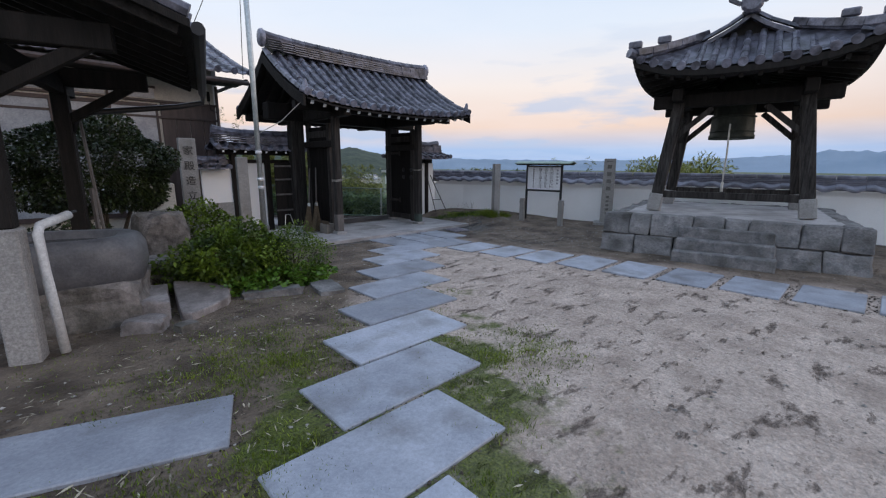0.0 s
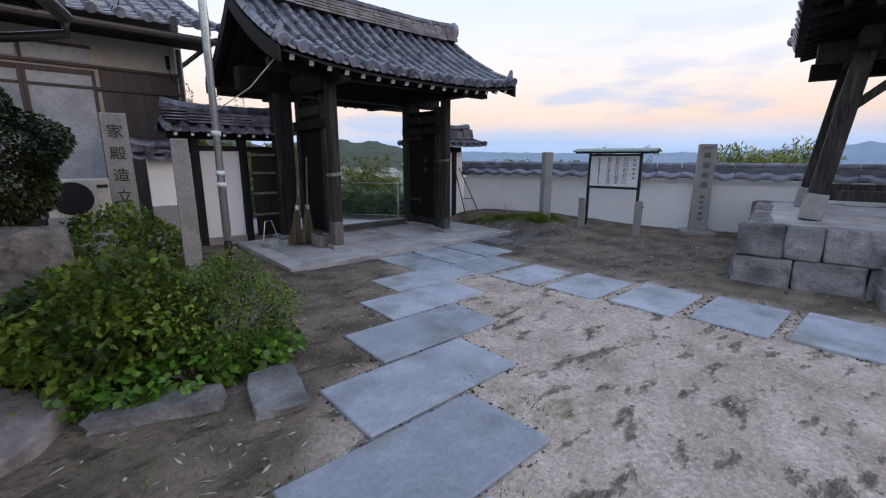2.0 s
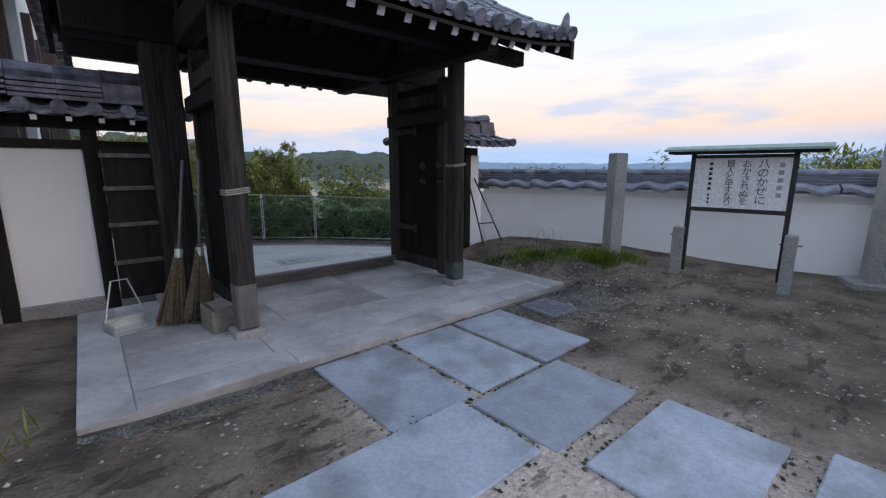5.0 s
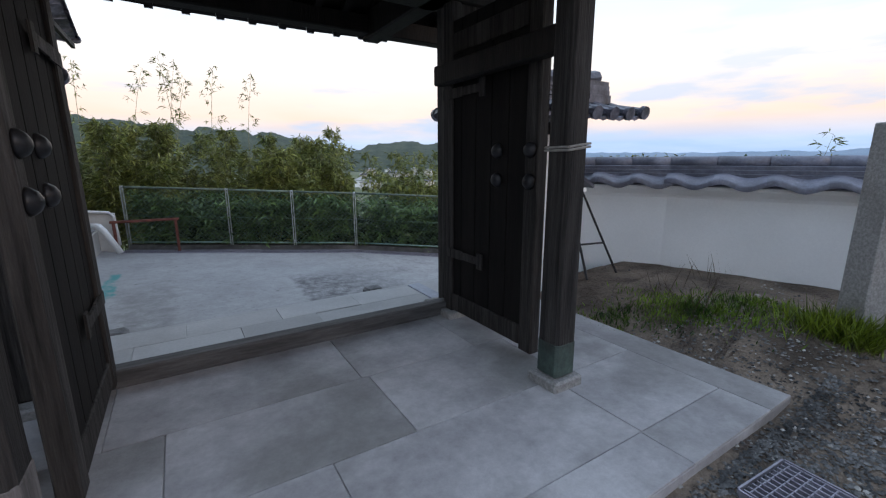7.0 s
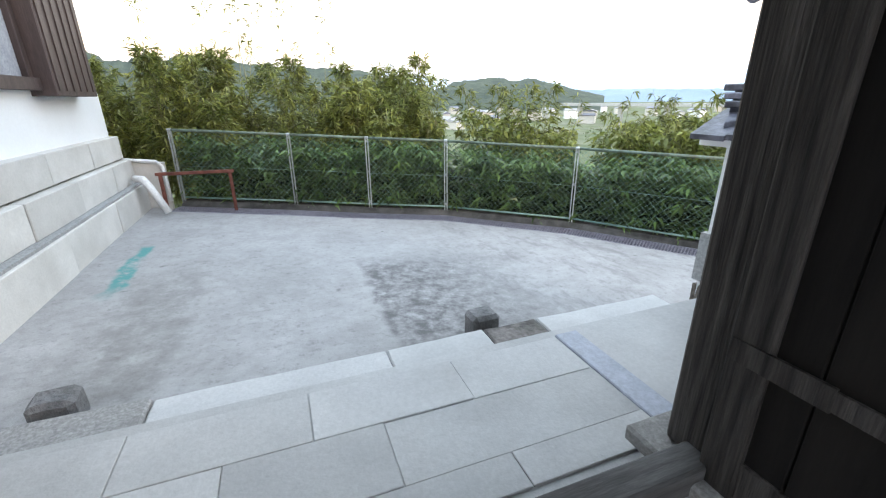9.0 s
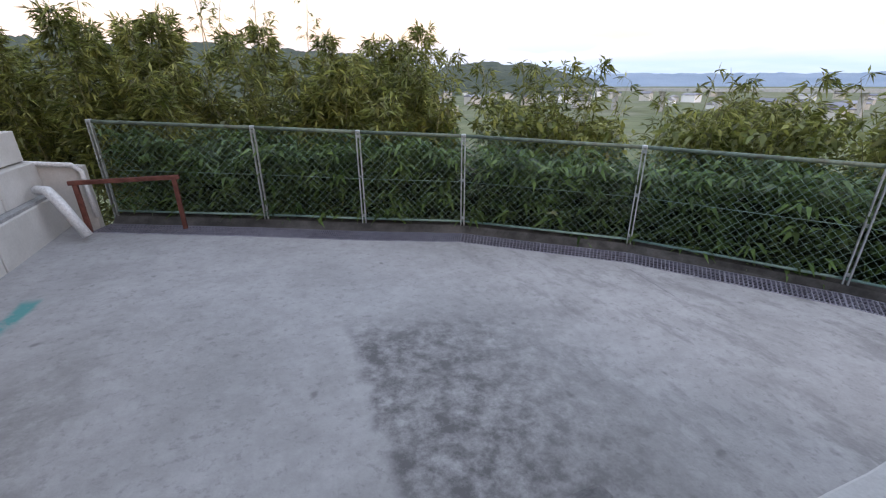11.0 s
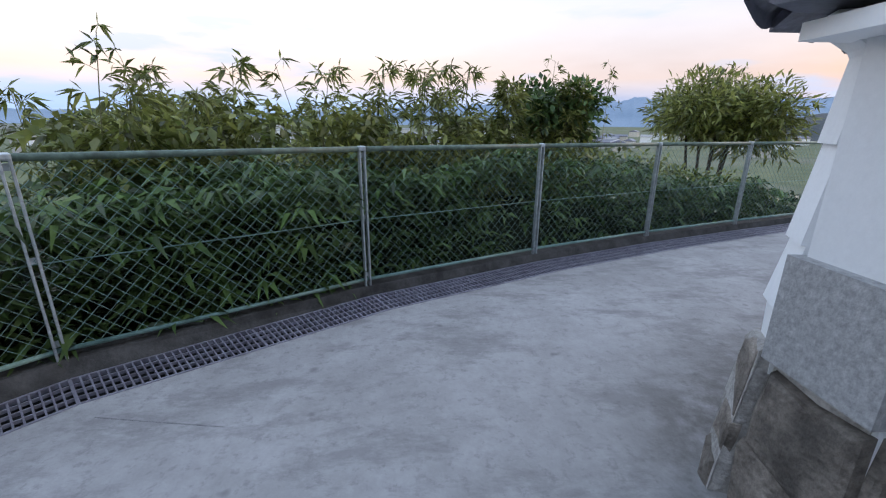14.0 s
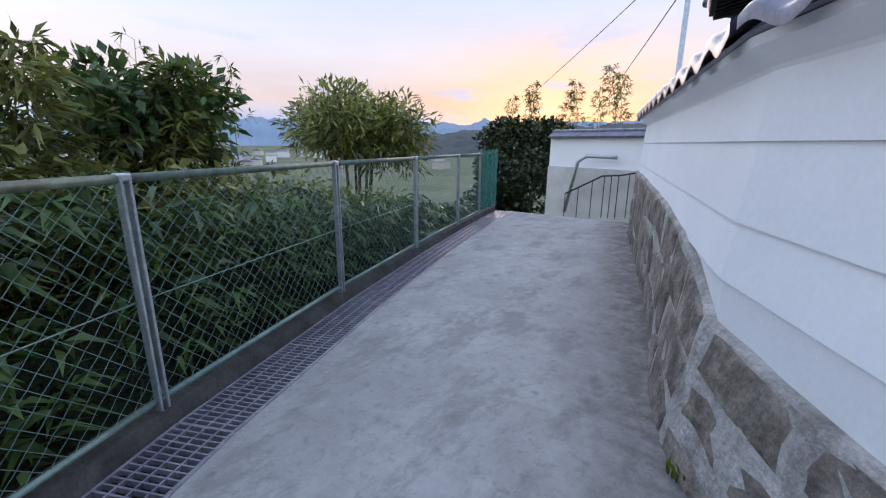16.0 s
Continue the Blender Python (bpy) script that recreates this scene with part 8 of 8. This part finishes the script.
# ---- far distance ----
def far_things():
    V = lambda az, d: (math.sin(radians(-az)) * d * -1 * -1, 0)
    def ridge(name, label, d, prof, color, seed):
        bm = bmesh.new()
        rows = []
        az = prof[0][0]
        while az >= prof[-1][0]:
            e = np.interp(-az, [-p[0] for p in prof], [p[1] for p in prof])
            z = d * math.tan(radians(e)) * (1 + 0.28 * noise.noise((az * 0.32, seed, 0)) + 0.13 * noise.noise((az * 1.1, seed, 2)) + 0.04 * noise.noise((az * 4.0, seed, 5)))
            x, y = -math.sin(radians(az)), math.cos(radians(az))
            rows.append([bm.verts.new((x * d * 1.35, y * d * 1.35, -25)), bm.verts.new((x * d * 1.1, y * d * 1.1, z)), bm.verts.new((x * d, y * d, z * 0.55 - 6)), bm.verts.new((x * d * 0.86, y * d * 0.86, -25))])
            az -= 0.2
        for a, b in zip(rows, rows[1:]):
            for k in range(3):
                bm.faces.new((a[k], b[k], b[k + 1], a[k + 1]))
        tagged(part(name, bm, color, smooth=True), label, "hills", kind="structure")
    # aerial haze is put into the blue base colour of the far mountains
    ridge("backdrop", "far mountains on the horizon, haze painted as blue", 2600, ((60, 2.0), (20, 1.2), (-20, 0.8), (-45, 1.0), (-60, 0.8), (-75, 0.9), (-90, 2.0), (-106, 3.0), (-122, 3.0), (-140, 2.8), (-170, 3.0)), mat("haze_blue_hills", (0.20, 0.28, 0.37), (0.25, 0.33, 0.43), 0.004, 1.0, 0), 3)
    ridge("backdrop", "wooded green hills beyond the valley", 900, ((70, 4.5), (30, 4.8), (5, 4.6), (-6, 4.0), (-12, 3.2), (-17, 2.2), (-20, 1.2), (-23, 2.2), (-28, 2.7), (-33, 2.3), (-38, 0.9), (-41, 0.2)), mat("wooded_hills", (0.045, 0.065, 0.05), (0.09, 0.11, 0.075), 0.04, 1.0, 0.6, 0.08, bdist=4), 9)
    ridge("backdrop", "dark wooded slope near the sunset", 700, ((-128, 0.2), (-133, 1.2), (-140, 1.6), (-150, 2.2), (-170, 3.0)), mat("dusk_hills", (0.05, 0.06, 0.065), (0.08, 0.09, 0.09), 0.04, 1.0, 0.5, 0.08, bdist=4), 14)
    # road viaduct
    v = thing("viaduct", "long pale road viaduct across the valley", "bridge")
    P = [Vector((-math.sin(radians(a)) * d, math.cos(radians(a)) * d, -4.5)) for a, d in ((-36, 420), (-50, 380), (-62, 380), (-78, 430))]
    for a, b in zip(P, P[1:]):
        bm = bmesh.new(); beam(bm, a, b, 9, 2.2, 0); part("deck", bm, M_CONC, v)
        n = int((b - a).length / 30)
        for k in range(n):
            p = a.lerp(b, (k + 0.5) / n)
            bm = bmesh.new(); box(bm, p.x - 1.5, p.y - 1.5, -24, p.x + 1.5, p.y + 1.5, p.z - 1); part("pier", bm, M_CONC, v)
    # town
    rng = random.Random(44)
    mats = [M_PLASTER, M_CREAM, M_BLOCK, M_TILE, M_RENDER]
    for k in range(130):
        az = rng.choice((rng.uniform(-20, -100), rng.uniform(-95, -138)))
        d = rng.uniform(330, 820)
        x, y = -math.sin(radians(az)) * d, math.cos(radians(az)) * d
        w, l, h = rng.uniform(6, 20), rng.uniform(6, 14), rng.uniform(4, 9)
        t = thing("far_building", "small pale building in the valley town", "building", pose(x, y, -20.5, 0, 0, rng.uniform(0, 180)), "valley town")
        bm = bmesh.new(); box(bm, -w / 2, -l / 2, 0, w / 2, l / 2, h); part("wall", bm, rng.choice(mats[:3]), t)
        bm = bmesh.new(); prism(bm, [(-w / 2 - 0.5, -l / 2 - 0.5), (w / 2 + 0.5, -l / 2 - 0.5), (w / 2 + 0.5, l / 2 + 0.5), (-w / 2 - 0.5, l / 2 + 0.5)], h, h + 0.4)
        vv = [bm.verts.new(p) for p in ((-w / 2 - 0.5, -l / 2 - 0.5, h + 0.4), (w / 2 + 0.5, -l / 2 - 0.5, h + 0.4), (w / 2 + 0.5, l / 2 + 0.5, h + 0.4), (-w / 2 - 0.5, l / 2 + 0.5, h + 0.4), (-w / 2, 0, h + 2.4), (w / 2, 0, h + 2.4))]
        for f in ((0, 1, 5, 4), (2, 3, 4, 5), (1, 2, 5), (3, 0, 4)):
            bm.faces.new([vv[i] for i in f])
        part("roof", bm, rng.choice((M_TILE, M_NEWTILE, M_RENDER)), t)
    # valley trees as one spread of leafy clumps
    nrng = np.random.default_rng(9)
    P, D, S = [], [], []
    for k in range(260):
        az = nrng.uniform(-116, 60)
        d = 45 + 200 * nrng.random() ** 1.5
        x, y = -math.sin(radians(az)) * d + 9, math.cos(radians(az)) * d + 10
        zb = terrain_z(x, y)
        if zb > -2.2:
            continue
        r = nrng.uniform(1.4, 3.2)
        q, dd = blob_points(nrng, 160, (x, y, zb + r * 1.0), (r, r, r * 1.1), 0.4)
        P.append(q); D.append(dd + nrng.normal(0, 0.7, dd.shape)); S.append(np.full(len(q), 0.22 * r))
    P, D, S = np.concatenate(P), np.concatenate(D), np.concatenate(S)
    tagged(leaves("valley_trees", P, D, S, S * 0.32, M_WOODS, None, 0.2, 4), "scattered green trees and scrub down in the valley", "trees", kind="stuff")


far_things()


# ---- loose litter on the ground ----
def litter():
    rng = np.random.default_rng(3)
    def stones(name, label, pts, size, material):
        V, F = [], []
        for (x, y, z), s in zip(pts, size):
            q = rng.uniform(0.6, 1.3, 6) * s
            b = len(V)
            a = rng.uniform(0, 6.28); c, t = math.cos(a), math.sin(a)
            V += [(x + q[0] * c, y + q[0] * t, z), (x - q[1] * t, y + q[1] * c, z), (x - q[2] * c, y - q[2] * t, z), (x + q[3] * t, y - q[3] * c, z), (x, y, z + 0.6 * q[4]), (x, y, z - 0.4 * q[5])]
            for i in range(4):
                F += [(b + i, b + (i + 1) % 4, b + 4), (b + (i + 1) % 4, b + i, b + 5)]
        return tagged(raw(name, V, F, material), label, "gravel", kind="stuff")
    gm = mat("loose_gravel", (0.03, 0.03, 0.03), (0.19, 0.187, 0.185), 3, 0.85, 0.0, island=0.5, rand=0)
    pts, sz = [], []
    for _ in range(5200):       # along the platform edge and round the cover
        k = rng.random()
        if k < 0.45:
            x, y = rng.uniform(3.8, 8.6), 7.52 - abs(rng.normal(0, 0.06))
        elif k < 0.85:
            x, y = rng.normal(7.8, 0.45), rng.normal(7.2, 0.22)
        else:
            x, y = rng.normal(8.6, 0.4), rng.normal(7.9, 0.5)
        if 5.0 < x < 7.05 and 6.5 < y < 7.53 and abs((x - 5.04) % 0.66) > 0.05 or (y > 7.56 and x < 8.2):
            continue
        x, y, _ = by_gate(x, y)
        pts.append((x, y, court_z(x, y) + 0.006)); sz.append(rng.uniform(0.006, 0.017))
    stones("gravel", "grey gravel along the platform edge", pts, sz, gm)
    pm = mat("pale_pebble", (0.13, 0.12, 0.11), (0.40, 0.38, 0.355), 3, 0.85, 0.0, island=0.5, rand=0)
    pts = [(rng.uniform(-1, 10), rng.uniform(-0.5, 8), -0.02) for _ in range(3000)] + [(rng.uniform(7.0, 10.6), rng.uniform(4.2, 8.6), -0.02) for _ in range(2600)] + [(rng.uniform(2.6, 5.2), rng.uniform(4.5, 7.6), -0.02) for _ in range(900)]
    pts += [(rng.normal(8.7, 0.6), rng.normal(7.4, 0.6), 0.0) for _ in range(900)]
    pts = [(x, y, court_z(x, y) + 0.002) for x, y, _ in pts]
    pts = [p for p in pts if p[0] < wall_side(p[0], p[1]) - 0.5 and not (p[0] < 8.45 and p[1] > 7.66)]
    stones("pebbles", "small scattered pebbles and grit on the earth", pts, rng.uniform(0.15, 1.0, len(pts)) ** 2 * 0.018, pm)
    # crumbs of soil against the slabs, coloured dark to paint the shadow gap too
    crumbs = []
    for ob in [o for o in bpy.data.objects if o.name.startswith("paving_slab") and o.parent in (path, row, side)]:
        hx, hy = max(v.co.x for v in ob.data.vertices), max(v.co.y for v in ob.data.vertices)
        for _ in range(130):
            e, d = rng.uniform(-1, 1), abs(rng.normal(0, 0.03)) + 0.002
            p = (e * hx, rng.choice((-1, 1)) * (hy + d)) if rng.random() < 0.6 else (rng.choice((-1, 1)) * (hx + d), e * hy)
            q = ob.matrix_basis @ Vector((*p, 0))
            crumbs.append((q.x, q.y, court_z(q.x, q.y) + 0.004))
    stones("soil_crumbs", "crumbs of earth along the slab edges, darkened as their shadow gap", crumbs, rng.uniform(0.2, 1.0, len(crumbs)) ** 2 * 0.018, mat("soil_shade_crumb", (0.025, 0.02, 0.016), (0.12, 0.095, 0.078), 3, 0.95, 0.0, island=0.5, rand=0))
    n = 900
    P = np.stack([rng.normal(1.1, 1.0, n), rng.normal(3.2, 1.3, n), np.full(n, -0.008)], 1)
    D = rng.normal(0, 1, (n, 3)); D[:, 2] = 0.04
    straw = mat("dry_straw", (0.30, 0.26, 0.19), (0.48, 0.43, 0.34), 4, 0.8, 0.0, island=0.3)
    tagged(leaves("dry_leaves", P, D, rng.uniform(0.03, 0.11, n), rng.uniform(0.003, 0.008, n), straw, None, 0.02, 8), "dry bamboo leaves and straw strewn on the ground", "leaf litter", kind="stuff")
    # joint sawn across the concrete
    bm = bmesh.new()
    ends = [(10.01, 14.15, -0.689), (9.885, 13.485, -0.6618), (9.76, 12.82, -0.661), (9.55, 11.54, -0.6647)]
    for a, b in zip(ends, ends[1:]):
        beam(bm, Vector(a), Vector(b), 0.006, 0.004, 0)
    tagged(part("pavement_joint", bm, M_PODIUM), "thin dark joint across the concrete", "joint", kind="structure")


litter()

grass_tufts("weeds", "small green weed at the foot of the wall", [(10.44, 9.98, 0.8), (10.46, 9.94, 0.6)], 36, (0.06, 0.13), 0.025, 18, 0.008)
for a, c in (((3.25, 8.68, 6.2), (2.6, 11.2, 3.7)), ((3.22, 8.68, 6.3), (3.9, 10.95, 3.55)), ((4.05, 7.8, 2.95), (3.4, 9.3, 2.1))):
    bm = bmesh.new(); m_ = (Vector(a) + Vector(c)) / 2 - Vector((0, 0, 0.12)); tube(bm, [a, m_, c], 0.008, 5)
    tagged(part("slack_cable", bm, M_BLACK if a[2] > 5 else M_ROPE), "thin slack cable by the flagpole", "cable", group="slack cables")
